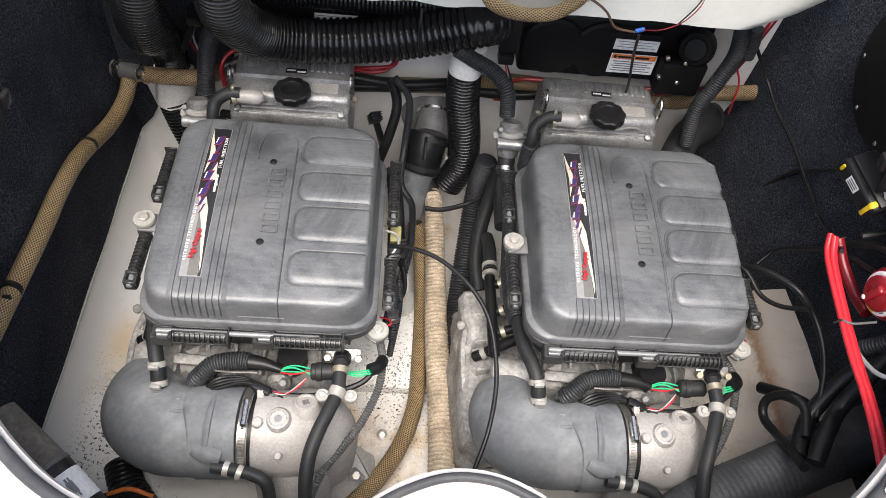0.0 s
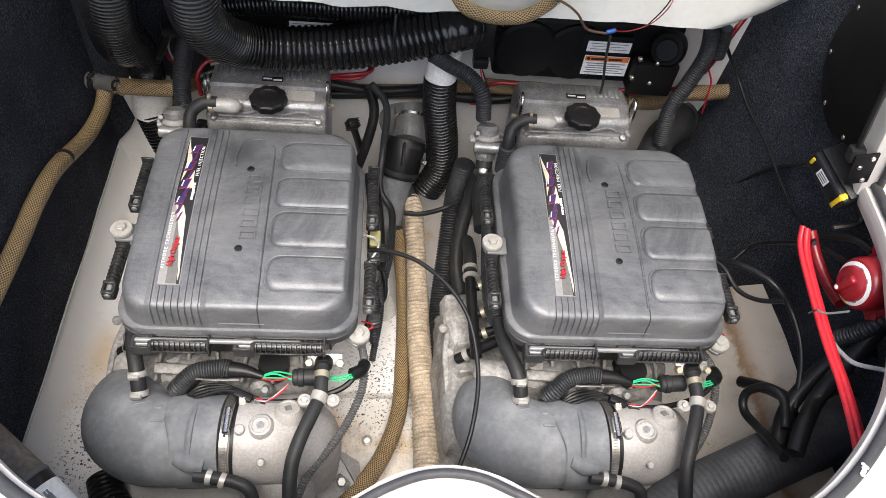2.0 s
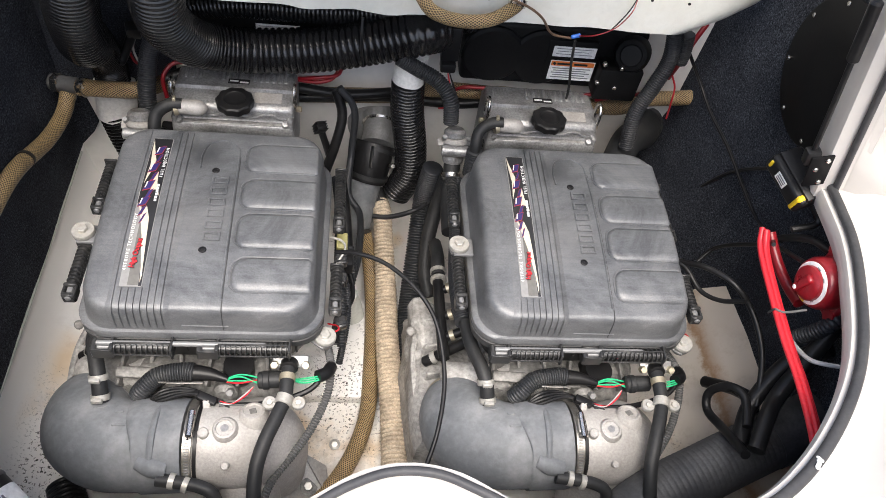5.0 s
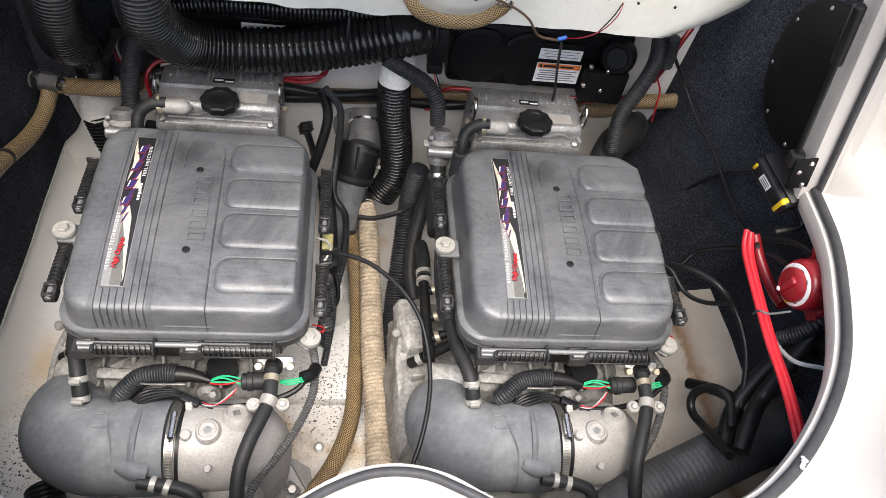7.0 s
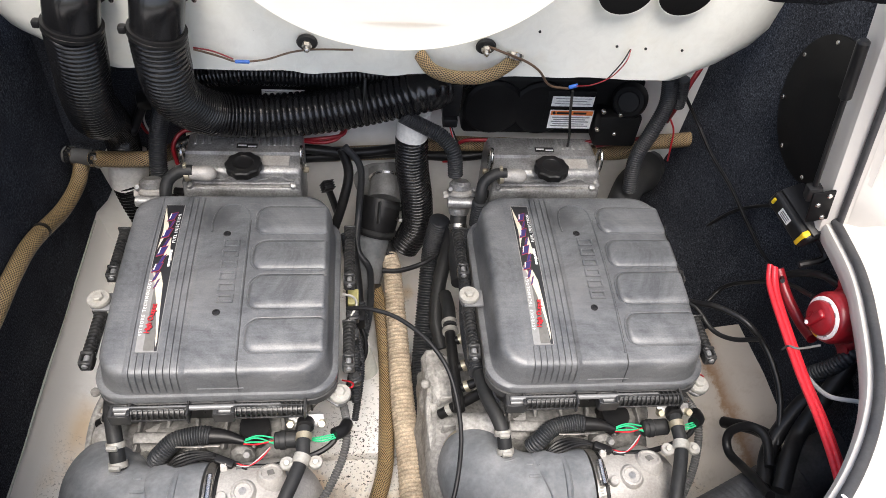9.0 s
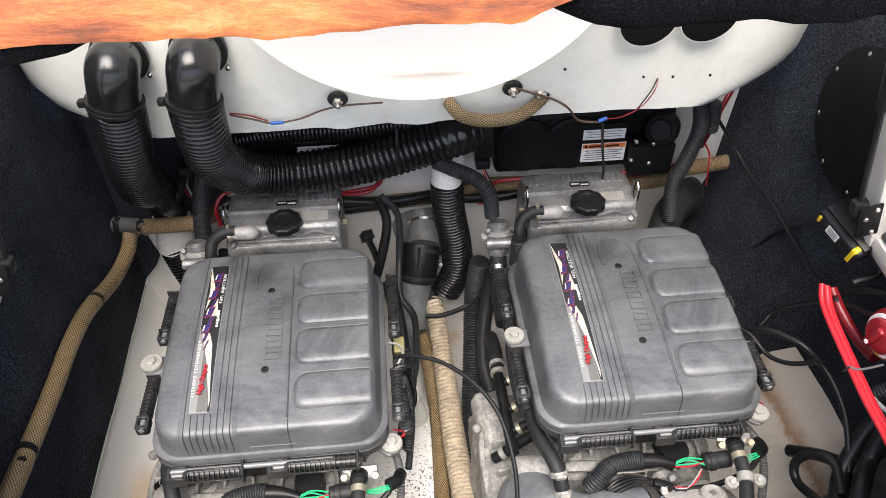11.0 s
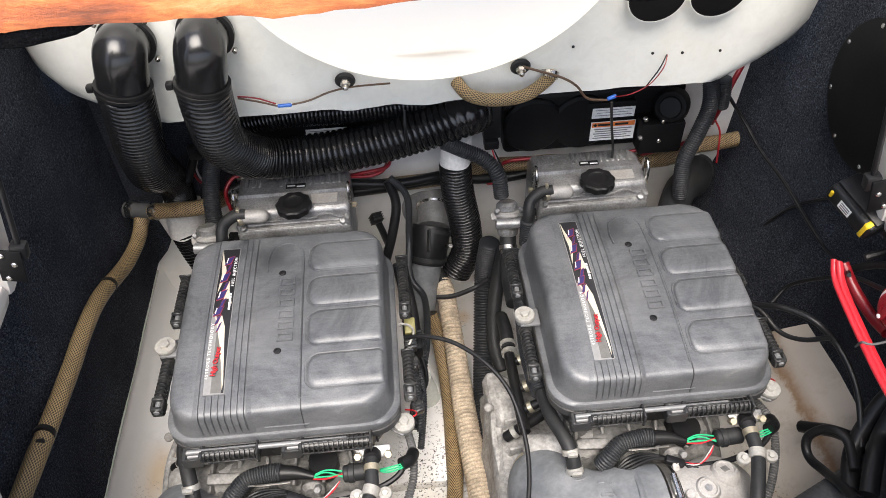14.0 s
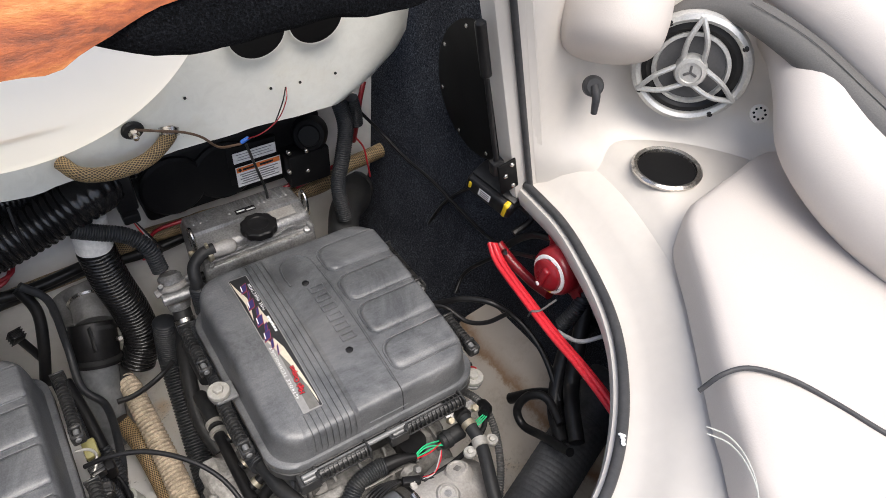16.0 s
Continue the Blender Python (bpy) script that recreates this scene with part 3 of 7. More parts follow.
bead = thing("hatch_seal", "dark grey rubber bulb seal along the hatch rim", "rubber seal")
seal_pts = [q + Vector((0, 0, 0.006)) for q in RIM[::4]]
part("seal_strip", sweep(seal_pts, [0.005 + 0.002 * min(1.0, max(0.0, (abs(q.x - AXIS) - 0.25) / 0.2)) for q in seal_pts], 12, 0.008), GASKET, bead)

# uprights of the opening on both sides, with the same seal running up them
def upright(sign, name, label):
    rows = []
    for k in range(13):
        z = RIM_Z - 0.02 + k * 0.05
        ux = AXIS + sign * (0.668 - 0.235 * (z - RIM_Z))
        rows.append([(ux - sign * 0.024, 0.2, z), (ux - sign * 0.028, 0.17, z), (ux - sign * 0.025, 0.163, z), (ux - sign * 0.004, 0.16, z), (ux + sign * 0.022, 0.158, z), (ux + sign * 0.03, 0.155, z)])
    solo(name, shell(rows, (sign * 0.006, 0.004, 0)), GEL_DECK, label, "deck", kind="structure")
    seal = [(AXIS + sign * (0.666 - 0.235 * k * 0.08), 0.155, RIM_Z + 0.006 + k * 0.08) for k in range(8)]
    part("seal_strip", sweep(seal, 0.0052, 10, 0.01), GASKET, bead)

upright(1, "upright_right", "white gelcoat side post of the hatch opening")
upright(-1, "upright_left", "white gelcoat side post of the hatch opening")

# ---- overhanging liner panel above the back of the engines ----
def panel_place(u, v):
    """u from -1 to 1 across, v from 0 at the lip to 1 at the top."""
    z = 0.578 + 0.46 * v
    reach = 1 - max(0.0, 1 - v / 0.2) ** 2
    half = (0.575 + 0.125 * reach) if u < 0 else (0.545 + 0.095 * reach)
    x = -0.005 + u * half + (0.045 * v if u > 0 else -0.02 * v) * abs(u)
    edge = max(0.0, abs(u) - 0.84) / 0.16
    if v < 0.1:
        z += (0.004 + 0.004 * (-0.42 < u < 0.02)) * (noise.noise((u * 9, 0, 0)) + 0.6 * noise.noise((u * 60, 1, 0)))
    y = 0.5 - 0.03 * v + (0.09 if u < 0 else 0.05) * edge ** 2 + 0.004 * noise.noise((x * 5, z * 5, 3))
    return Vector((x, y, z))

rows = [[panel_place(-1 + 2 * i / 64, j / 16) for i in range(65)] for j in range(17)]
# the lip turns back under the panel
under = [[Vector((p.x, p.y + 0.012, p.z - 0.006)) for p in rows[0]], [Vector((p.x, p.y + 0.05, p.z + 0.004)) for p in rows[0]]]
solo("liner_panel", shell(under[::-1] + rows, (0, 0.004, 0.001)), LINER, "rough white painted fibreglass panel overhanging the engines", "panel", kind="structure")
# unseen slab, added to keep skylight from above off the back wall
solo("ceiling", box((1.16, 0.19, 0.012), pose(-0.03, 0.632, 0.612), 0.003), GEL, "unseen white slab closing the bay behind the panel", "ceiling", kind="structure")

# ---- one engine, built round its own origin between the hull bearers ----
engine = thing("engine", "grey twin marine engine with a ribbed plastic air box cover", "engine", "twin engines", at=(-0.31, 0, 0))
CX0, CX1, CY0, CY1 = -0.179, 0.186, 0.020, 0.402

# air box cover: a flange, a drafted skirt and a crowned top that falls towards the near edge
def drop(y):
    return 0.43 * max(0.0, 0.3 - y) ** 2

def settle(y, z):
    """The height of a level of the cover at y, lowered with the crown."""
    return z if z <= 0.323 else 0.323 + (z - 0.323) * (0.0778 - drop(y)) / 0.0778

def crown(bm, every=0.0):
    """Lays what was drawn on a flat top down onto the crowned one."""
    if every:
        ys = [v.co.y for v in bm.verts]
        for k in range(1, int((max(ys) - min(ys)) / every) + 1):
            bmesh.ops.bisect_plane(bm, geom=bm.verts[:] + bm.edges[:] + bm.faces[:], plane_co=(0, min(ys) + k * every, 0), plane_no=(0, 1, 0))
    for v in bm.verts:
        y = v.co.y
        for _ in range(12):
            y = v.co.y + 0.68 * drop(y)
        v.co.y, v.co.z = y, v.co.z - drop(y)
    return bm

cover_bm = bmesh.new()
LEVELS = [(0.004, 0.306), (0.0, 0.309), (0.0, 0.319), (0.003, 0.322), (0.009, 0.323), (0.0105, 0.327), (0.0125, 0.352), (0.0145, 0.376), (0.0165, 0.388), (0.0195, 0.395), (0.024, 0.3988), (0.031, 0.4003), (0.045, 0.4008)]
loft([rounded(CX0 + d, CX1 - d, CY0 + d * 0.6, CY1 - d, max(0.02, 0.05 - d * 0.3), z, 8) for d, z in LEVELS], True, cover_bm)
for k in range(1, 30):
    bmesh.ops.bisect_plane(cover_bm, geom=cover_bm.verts[:] + cover_bm.edges[:] + cover_bm.faces[:], plane_co=(0, CY0 + 0.0127 * k, 0), plane_no=(0, 1, 0))
for v in cover_bm.verts:
    v.co.z = settle(v.co.y, v.co.z)
relief = bmesh.new()

def pad(x0, x1, y0, y1):
    """A raised pillow on the cover with a round inner end and a broad slope at its near edge."""
    r = (0.018, 0.006, 0.006, 0.024)
    tops = [(0.0, 0.0, 0.3998), (0.001, 0.001, 0.4018), (0.0025, 0.007, 0.4042), (0.005, 0.0125, 0.4054), (0.008, 0.017, 0.4058)]
    loft([rounded(x0 + d, x1 - d, y0 + e, y1 - d, [max(0.003, q - d * 0.3) for q in r], z, 5) for d, e, z in tops], True, relief)
    edge = rounded(x0 - 0.0015, x1, y0 - 0.001, y1 + 0.0015, r, 0.4013, 5)
    sweep(edge[17:] + edge[:7], 0.0015, 5, 0.006, bm=relief)

for y0, y1 in ((0.286, 0.350), (0.206, 0.268), (0.126, 0.194), (0.044, 0.107)):
    pad(0.046, 0.166, y0, y1)

# flat strips that run along the cover and down over its near edge, with narrow dark grooves between them
NEAR = [(CY0 + d * 0.6, z) for d, z in LEVELS[12:4:-1]]
def strip(x0, x1, y_far, left=0.0006, right=0.0006, h=0.0028):
    top = [y_far, y_far - 0.004] + [y for y in (0.34, 0.3, 0.26, 0.22, 0.18, 0.14, 0.1, 0.07) if y < y_far - 0.01]
    line = [Vector((0, y, settle(y, 0.4008))) for y in top] + [Vector((0, y, settle(y, z))) for y, z in NEAR]
    rings = []
    for i, p in enumerate(line):
        t = (line[min(i + 1, len(line) - 1)] - line[max(i - 1, 0)]).normalized()
        o = Vector((0, t.z, -t.y))
        up = h * (0.1 if i in (0, len(line) - 1) else 1.0)
        q0, q1 = p - o * 0.001, p + o * up
        rings.append([(x0, q0.y, q0.z), (x0 + left, q1.y, q1.z), (x1 - right, q1.y, q1.z), (x1, q0.y, q0.z)])
    loft(rings, True, cover_bm)

GAP = 0.0013
SHORT = [-0.113 + k * 0.0097 for k in range(5)]
LONG = [-0.0742 + k * 0.0097 for k in range(4)]
strip(-0.125, -0.113 - GAP, 0.372, left=0.009)
for x0, x1 in zip(SHORT, SHORT[1:]):
    strip(x0 + GAP, x1 - GAP, 0.064)
for x0, x1 in zip(LONG, LONG[1:]):
    strip(x0 + GAP, x1 - GAP, 0.372)
strip(-0.0451 + GAP, -0.033, 0.372, right=0.011)
# raised line round the middle panel
ARCH = [(0.036, 0.03, 0.4005), (0.0355, 0.2, 0.4005), (0.034, 0.318, 0.4005), (0.028, 0.344, 0.4005), (0.006, 0.357, 0.4005), (-0.018, 0.346, 0.4005), (-0.026, 0.318, 0.4005), (-0.025, 0.29, 0.4003)]
sweep([(x, y, z + 0.0006) for x, y, z in ARCH], 0.0017, 6, 0.006, bm=relief)
# plain embossed blocks where the maker's name stands
for k in range(6):
    by = 0.140 + k * 0.0235
    for w in (-0.0062, 0.0062):
        box((0.026, 0.0034, 0.0032), pose(0.0105, by + 0.006 + w, 0.4016), 0.0006, 1, relief)
    for w in (-0.0115, 0.0115):
        box((0.0034, 0.0126, 0.0032), pose(0.0105 + w, by + 0.006, 0.4016), 0.0006, 1, relief)
merge(cover_bm, crown(relief))
box((0.068, 0.003, 0.002), pose(0.012, 0.0268, 0.334, 8), 0.0007, 1, cover_bm)
cover = part("air_box_cover", cover_bm, COVER, engine, "scuffed grey moulded plastic air box cover")
# a proud dark line stands in for the shade in the cover's groove
seam = crown(sweep([(x + 0.0021, y, z + 0.0002) for x, y, z in ARCH[:3]], 0.0009, 5, 0.006))
sweep([(0.0381, y - 0.0003, settle(y, z) + 0.0002) for y, z in NEAR], 0.0009, 5, 0.006, bm=seam)
part("seam_shade", seam, COVER_DARK, cover, "dark line for the shade in the cover's groove")

for name_y in (0.285, 0.12):
    part("cover_screw", crown(turned([(0.0062, 0), (0.0062, 0.0012), (0.005, 0.0022), (0.0035, 0.0022), (0.003, 0.0008), (0.001, 0.0008)], pose(0.0, name_y, 0.4004), 14)), BLACK, cover, "black recessed cover screw")

# decal strip: black above, silver below, with angular shapes and lettering
rim_bm = bmesh.new()
loft([rounded(-0.1095, -0.0775, 0.0485, 0.3535, 0.002, z, 2) for z in (0.4, 0.4014)], True, rim_bm)
decal = part("decal", crown(rim_bm, 0.02), DECAL_SILVER, cover, "decal strip with angular purple, cream and red shapes")

def chip(pts, mat, z, name="decal_shape"):
    bm = bmesh.new()
    low = [bm.verts.new((x, y, z - 0.0006)) for x, y in pts]
    top = [bm.verts.new((x, y, z)) for x, y in pts]
    bm.faces.new(top)
    bm.faces.new(low[::-1])
    for k in range(len(pts)):
        m = (k + 1) % len(pts)
        bm.faces.new((low[k], low[m], top[m], top[k]))
    return part(name, crown(bm, 0.02), mat, decal)

def on_decal(*uv):
    return [(-0.1085 + 0.030 * u, 0.0495 + 0.303 * v) for u, v in uv]

chip(on_decal((0, 0.52), (0.24, 0.5), (0.5, 0.4), (0.74, 0.22), (0.86, 0.0), (1, 0.0), (1, 1), (0, 1)), DECAL_BLACK, 0.4017)
chip(on_decal((0.34, 0.005), (0.84, 0.005), (0.7, 0.24), (0.5, 0.38), (0.34, 0.46)), DECAL_GREY, 0.4017)
chip(on_decal((0.9, 0.02), (0.95, 0.06), (0.84, 0.25), (0.74, 0.42), (0.52, 0.5), (0.3, 0.47), (0.05, 0.53), (0.28, 0.44), (0.56, 0.31), (0.8, 0.14)), DECAL_CREAM, 0.4021)
chip(on_decal((0.03, 0.99), (0.17, 0.92), (0.4, 0.83), (0.3, 0.75), (0.08, 0.66), (0.16, 0.8), (0.06, 0.9)), DECAL_CREAM, 0.4021)
chip(on_decal((0.5, 0.7), (0.68, 0.745), (0.74, 0.67), (0.97, 0.575), (0.72, 0.62), (0.48, 0.6)), DECAL_CREAM, 0.4021)
# a chain of slanted purple bars with thin red edges and white glints
for u, v, w, h in ((0.5, 0.905, 0.32, 0.052), (0.55, 0.845, 0.16, 0.05), (0.4, 0.775, 0.34, 0.055), (0.5, 0.71, 0.18, 0.05), (0.36, 0.645, 0.34, 0.055), (0.46, 0.585, 0.2, 0.05), (0.3, 0.53, 0.34, 0.05), (0.32, 0.468, 0.18, 0.05), (0.42, 0.42, 0.13, 0.05)):
    w, h = w * 1.3, h * 1.2
    for grow, level, mat in ((1.0, 0.4025, DECAL_MAROON), (0.8, 0.4029, PURPLE)):
        a, b = w * 0.5 * (1 - (1 - grow) * 0.6), h * 0.62 * (1 - (1 - grow) * 0.7)
        chip(on_decal((u - a - 0.06, v - b), (u + a - 0.1, v - b * 0.62), (u + a + 0.06, v + b), (u - a + 0.1, v + b * 0.62)), mat, level)
    if w > 0.4:
        chip(on_decal((u - w * 0.42, v - h * 0.3), (u - w * 0.3, v - h * 0.28), (u - w * 0.16, v + h * 0.36), (u - w * 0.3, v + h * 0.34)), LABEL, 0.4032)
def decal_text(text, size, x, y, turn, mat, z, label, bold=0.0, spacing=1.0):
    ob = lettering(text, size, pose(x, y, z + 0.0009, 0, 0, turn), 0.0003, decal, mat, "decal_lettering", label, bold, spacing)
    bm = bmesh.new()
    bm.from_mesh(ob.data)
    crown(bm)
    bm.to_mesh(ob.data)
    bm.free()

decal_text("High Output", 0.0108, -0.0942, 0.108, 85, DECAL_BLACK, 0.4027, "black outline of the lettering", 0.0006)
decal_text("High Output", 0.0108, -0.0942, 0.108, 85, DECAL_RED, 0.4031, "red lettering", 0.0001)
decal_text("FUEL INJECTION", 0.0072, -0.0822, 0.296, 90, LABEL, 0.4022, "white lettering", 0.0, 1.3)
decal_text("4STROKE TECHNOLOGY", 0.0072, -0.1055, 0.13, 89.5, LABEL, 0.4027, "white lettering", 0.0, 1.45)
for k in range(6):
    y = 0.212 + k * 0.0062
    chip([(-0.0852, y), (-0.0815, y), (-0.0815, y + 0.0046), (-0.0852, y + 0.0046)], LABEL, 0.4026, "decal_print")

# lower half of the air box, with the flange that the latches hold
lower = bmesh.new()
loft([rounded(CX0 + d, CX1 - d, CY0 + d, CY1 - d, 0.045, z, 6) for d, z in ((0.05, 0.19), (0.03, 0.21), (0.018, 0.262), (0.012, 0.285), (0.001, 0.290), (0.001, 0.303), (0.006, 0.306))], True, lower)
for k in range(9):
    box((0.004, 0.012, 0.05), pose(-0.13 + k * 0.034, 0.047, 0.262), 0.001, 1, lower)
part("air_box_base", lower, COVER_DARK, engine, "dark grey lower half of the air box")


def latch(p, q, z, r=0.0115):
    """A spring latch with a finned round barrel from p to q along the flange, an open hook block at its near end."""
    p, q = Vector((*p, z)), Vector((*q, z))
    d = (q - p).normalized()
    turn = math.degrees(math.atan2(d.y, d.x))
    long = (q - p).length
    m = Matrix.Translation(p) @ pose(0, 0, 0, 0, 0, turn)
    barrel = rod(p, q, r * 0.62, 16)
    fins = round(long / (0.0073 if r > 0.01 else 0.0072))
    for k in range(fins):
        a = p + d * ((k + 0.25) * long / fins)
        turned([(r * 0.6, 0), (r, 0.0005), (r, 0.0024), (r * 0.6, 0.003)], along(a, q), 18, barrel)
    for w, h in ((-r * 0.98, -r * 0.3), (r * 0.98, -r * 0.3), (0.0, r)) if r > 0.01 else ((r * 0.9, -r * 0.7), (-r * 0.9, -r * 0.7)):
        box((long, 0.0026, 0.0026), m @ pose(long / 2, w, h), 0.0006, 1, barrel)
    ob = part("latch", barrel, LATCH, engine, "black finned plastic spring latch")
    part("latch_plate", box((0.004, r * 2.3, r * 2.3), m @ pose(long + 0.001, 0, 0), 0.0012, 1), LATCH, ob)
    hook = bmesh.new()
    for w in (-1, 1):
        box((0.03 if r > 0.01 else 0.02, 0.004, r * 1.9), m @ pose(-0.014 if r > 0.01 else -0.009, w * r * 0.85, -0.003), 0.0012, 1, hook)
    box((0.006, r * 2.0, r * 2.0), m @ pose(-0.001, 0, 0), 0.0015, 1, hook)
    box((0.008, r * 2.0, r * 2.0), m @ pose(-0.027 if r > 0.01 else -0.018, 0, -0.003), 0.002, 1, hook)
    part("latch_hook", hook, LATCH, ob)
    part("latch_pin", rod(p - d * 0.024, p + d * 0.004, 0.0048, 12), COVER_PLAIN, ob, "grey latch pin")
    return ob


latch((-0.121, 0.009), (-0.038, 0.009), 0.3)
latch((0.03, 0.009), (0.135, 0.009), 0.3)
latch((-0.196, 0.098), (-0.196, 0.176), 0.326, 0.0095)
latch((-0.196, 0.275), (-0.196, 0.362), 0.326, 0.0095)
latch((0.202, 0.085), (0.202, 0.15), 0.324, 0.0095)
latch((0.202, 0.255), (0.202, 0.368), 0.324, 0.0095)
part("latch_rail", rod((-0.145, 0.011, 0.308), (0.1, 0.011, 0.308), 0.0042, 12), COVER_PLAIN, engine, "grey hinge rod")


def mount(x, y, z, dx, dy):
    """A round washer and bolt on a lug of the air box."""
    lug = box((0.034, 0.036, 0.006), pose(x - dx * 0.008, y - dy * 0.008, z - 0.012, 0, 0, math.degrees(math.atan2(dy, dx))), 0.005)
    turned([(0.013, -0.022), (0.0165, -0.012), (0.0165, -0.009)], pose(x, y, z), 20, lug)
    part("mount_lug", lug, COVER_PLAIN, engine)
    washer = part("washer", turned([(0.0165, -0.008), (0.0175, -0.006), (0.0175, -0.002), (0.0165, 0.0), (0.011, 0.0)], pose(x, y, z), 24), BOLT, engine, "pale round mounting washer")
    part("bolt_head", hexagon((x, y, z), (x, y, z + 0.006), 0.0085), BOLT, washer)


mount(-0.196, 0.19, 0.352, -1, 0)
mount(0.188, 0.045, 0.285, 0.8, -0.6)

# cylinder head cover behind the air box: a flat back, a bright ridge, a sloping plate and a ledge under the near face
HEAD = [(0.590, 0.2), (0.590, 0.340), (0.584, 0.350), (0.521, 0.3525), (0.5185, 0.3555), (0.5145, 0.3555), (0.512, 0.3495), (0.482, 0.3465), (0.474, 0.343), (0.4695, 0.336), (0.467, 0.320), (0.4645, 0.317), (0.454, 0.3155), (0.4505, 0.3115), (0.449, 0.300), (0.452, 0.290), (0.455, 0.2)]
head = bmesh.new()
stations = [(-0.118, 0.010), (-0.1165, 0.004), (-0.113, 0.001), (-0.108, 0.0), (0.0, 0.0), (0.098, 0.0), (0.103, 0.001), (0.1065, 0.004), (0.108, 0.010)]
loft([[Vector((x, y + (d * 0.6 if y < 0.5 else 0) + (0.03 if y < 0.55 else 0.022), z + 0.008 - (d if z > 0.25 else 0))) for y, z in HEAD] for x, d in stations], True, head)
for k in range(11):
    box((0.0075, 0.036, 0.006), pose(-0.03 + k * 0.0118, 0.586, 0.3585), 0.002, 1, head)
for k in range(3):
    box((0.0075, 0.03, 0.005), pose(-0.1 + k * 0.013, 0.586, 0.3585), 0.002, 1, head)
for x, y, z in ((-0.104, 0.489, 0.324), (0.092, 0.489, 0.324)):
    turned([(0.0085, -0.01), (0.0075, 0.004), (0.0055, 0.007), (0.002, 0.0075)], pose(x, y, z, 25), 16, head)
box((0.012, 0.02, 0.06), pose(0.101, 0.492, 0.308), 0.005, 2, head)
box((0.012, 0.02, 0.06), pose(-0.111, 0.492, 0.308), 0.005, 2, head)
head_ob = part("cylinder_head_cover", head, ALU, engine, "grimy cast aluminium cylinder head cover")
# wavy edge of the upper casting above the ledge
WAVE = [(-0.1, 0.324), (-0.088, 0.331), (-0.074, 0.333), (-0.064, 0.327), (-0.052, 0.325), (-0.036, 0.326), (-0.024, 0.331), (-0.008, 0.332), (0.006, 0.325), (0.014, 0.329), (0.024, 0.325), (0.04, 0.327), (0.052, 0.333), (0.066, 0.333), (0.078, 0.326), (0.092, 0.324)]
part("casting_edge", sweep([(x, 0.4965, z + 0.008) for x, z in WAVE], 0.0022, 6, 0.004), ALU, head_ob, "bright worn casting edge")
part("ledge_crust", sweep([(-0.1, 0.4875, 0.3245), (-0.03, 0.4872, 0.325), (0.03, 0.4878, 0.3245), (0.088, 0.4875, 0.325)], [0.002, 0.0042, 0.0036, 0.002], 8, 0.004, flat=0.5), BLOCK, head_ob, "pale crust of old sealant")
part("rating_plate", box((0.052, 0.026, 0.001), pose(0.058, 0.526, 0.3569, 5.5), 0.0003, 1), ALU_PALE, head_ob)
part("part_label", box((0.04, 0.014, 0.001), pose(0.0, 0.565, 0.3615), 0.0003, 1), BLACK, head_ob)
for k in range(2):
    part("label_print", box((0.016, 0.004, 0.001), pose(-0.009 + 0.019 * k, 0.5655 - 0.003 * k, 0.3622), 0.0003, 1), LABEL, head_ob)

cap = bmesh.new()
lobes = []
for z, f in ((0.350, 0.6), (0.352, 0.95), (0.360, 1.0), (0.365, 0.98), (0.3675, 0.9)):
    lobes.append([Vector((0.001 + (0.0345 + 0.0013 * math.cos(10 * a)) * f * math.cos(a), 0.497 + (0.0345 + 0.0013 * math.cos(10 * a)) * f * math.sin(a), z)) for a in (2 * math.pi * k / 64 for k in range(64))])
lobes += [[Vector((0.001 + r * math.cos(2 * math.pi * k / 64), 0.497 + r * math.sin(2 * math.pi * k / 64), z)) for k in range(64)] for r, z in ((0.02, 0.368), (0.018, 0.3665), (0.008, 0.3665))]
loft(lobes, True, cap)
part("oil_filler_cap", cap, BLACK, engine, "black fluted oil filler cap")

# breather spigot and its bent hose
part("breather_spigot", sweep([(-0.052, 0.487, 0.341), (-0.058, 0.487, 0.345), (-0.07, 0.486, 0.349), (-0.098, 0.484, 0.351)], [0.006, 0.0135, 0.015, 0.0125], 18, 0.003), ALU_PALE, engine)
part("breather_hose", sweep([(-0.092, 0.484, 0.357), (-0.115, 0.482, 0.356), (-0.137, 0.472, 0.342), (-0.142, 0.455, 0.318), (-0.143, 0.45, 0.27)], 0.0115, 12, 0.005), RUBBER_DARK, engine, "grey bent breather hose")
part("breather_sleeve", sweep([(-0.1425, 0.452, 0.312), (-0.143, 0.45, 0.25)], 0.0150, 12, rib=(0.006, 0.0012)), LOOM, engine)
clip_bm = turned([(0.0125, -0.004), (0.0138, -0.004), (0.0138, 0.004), (0.0125, 0.004)], along((-0.104, 0.4835, 0.357), (-0.13, 0.478, 0.354)), 18)
box((0.006, 0.01, 0.018), pose(-0.104, 0.4835, 0.374), 0.001, 1, clip_bm)
part("hose_clip", clip_bm, ZINC, engine)
for x in (-0.117, 0.108):
    eye = bmesh.new()
    ring = [(x, 0.53 + 0.016 * math.cos(a), 0.352 + 0.026 * math.sin(a)) for a in (k * math.pi / 8 for k in range(17))]
    sweep(ring, 0.0035, 8, 0.004, bm=eye)
    part("lifting_eye", eye, STEEL, engine, "steel lifting eye on the head")
    part("eye_bolt", rod((x, 0.535, 0.318), (x + (0.012 if x > 0 else -0.012), 0.535, 0.318), 0.006, 8), ZINC, engine)

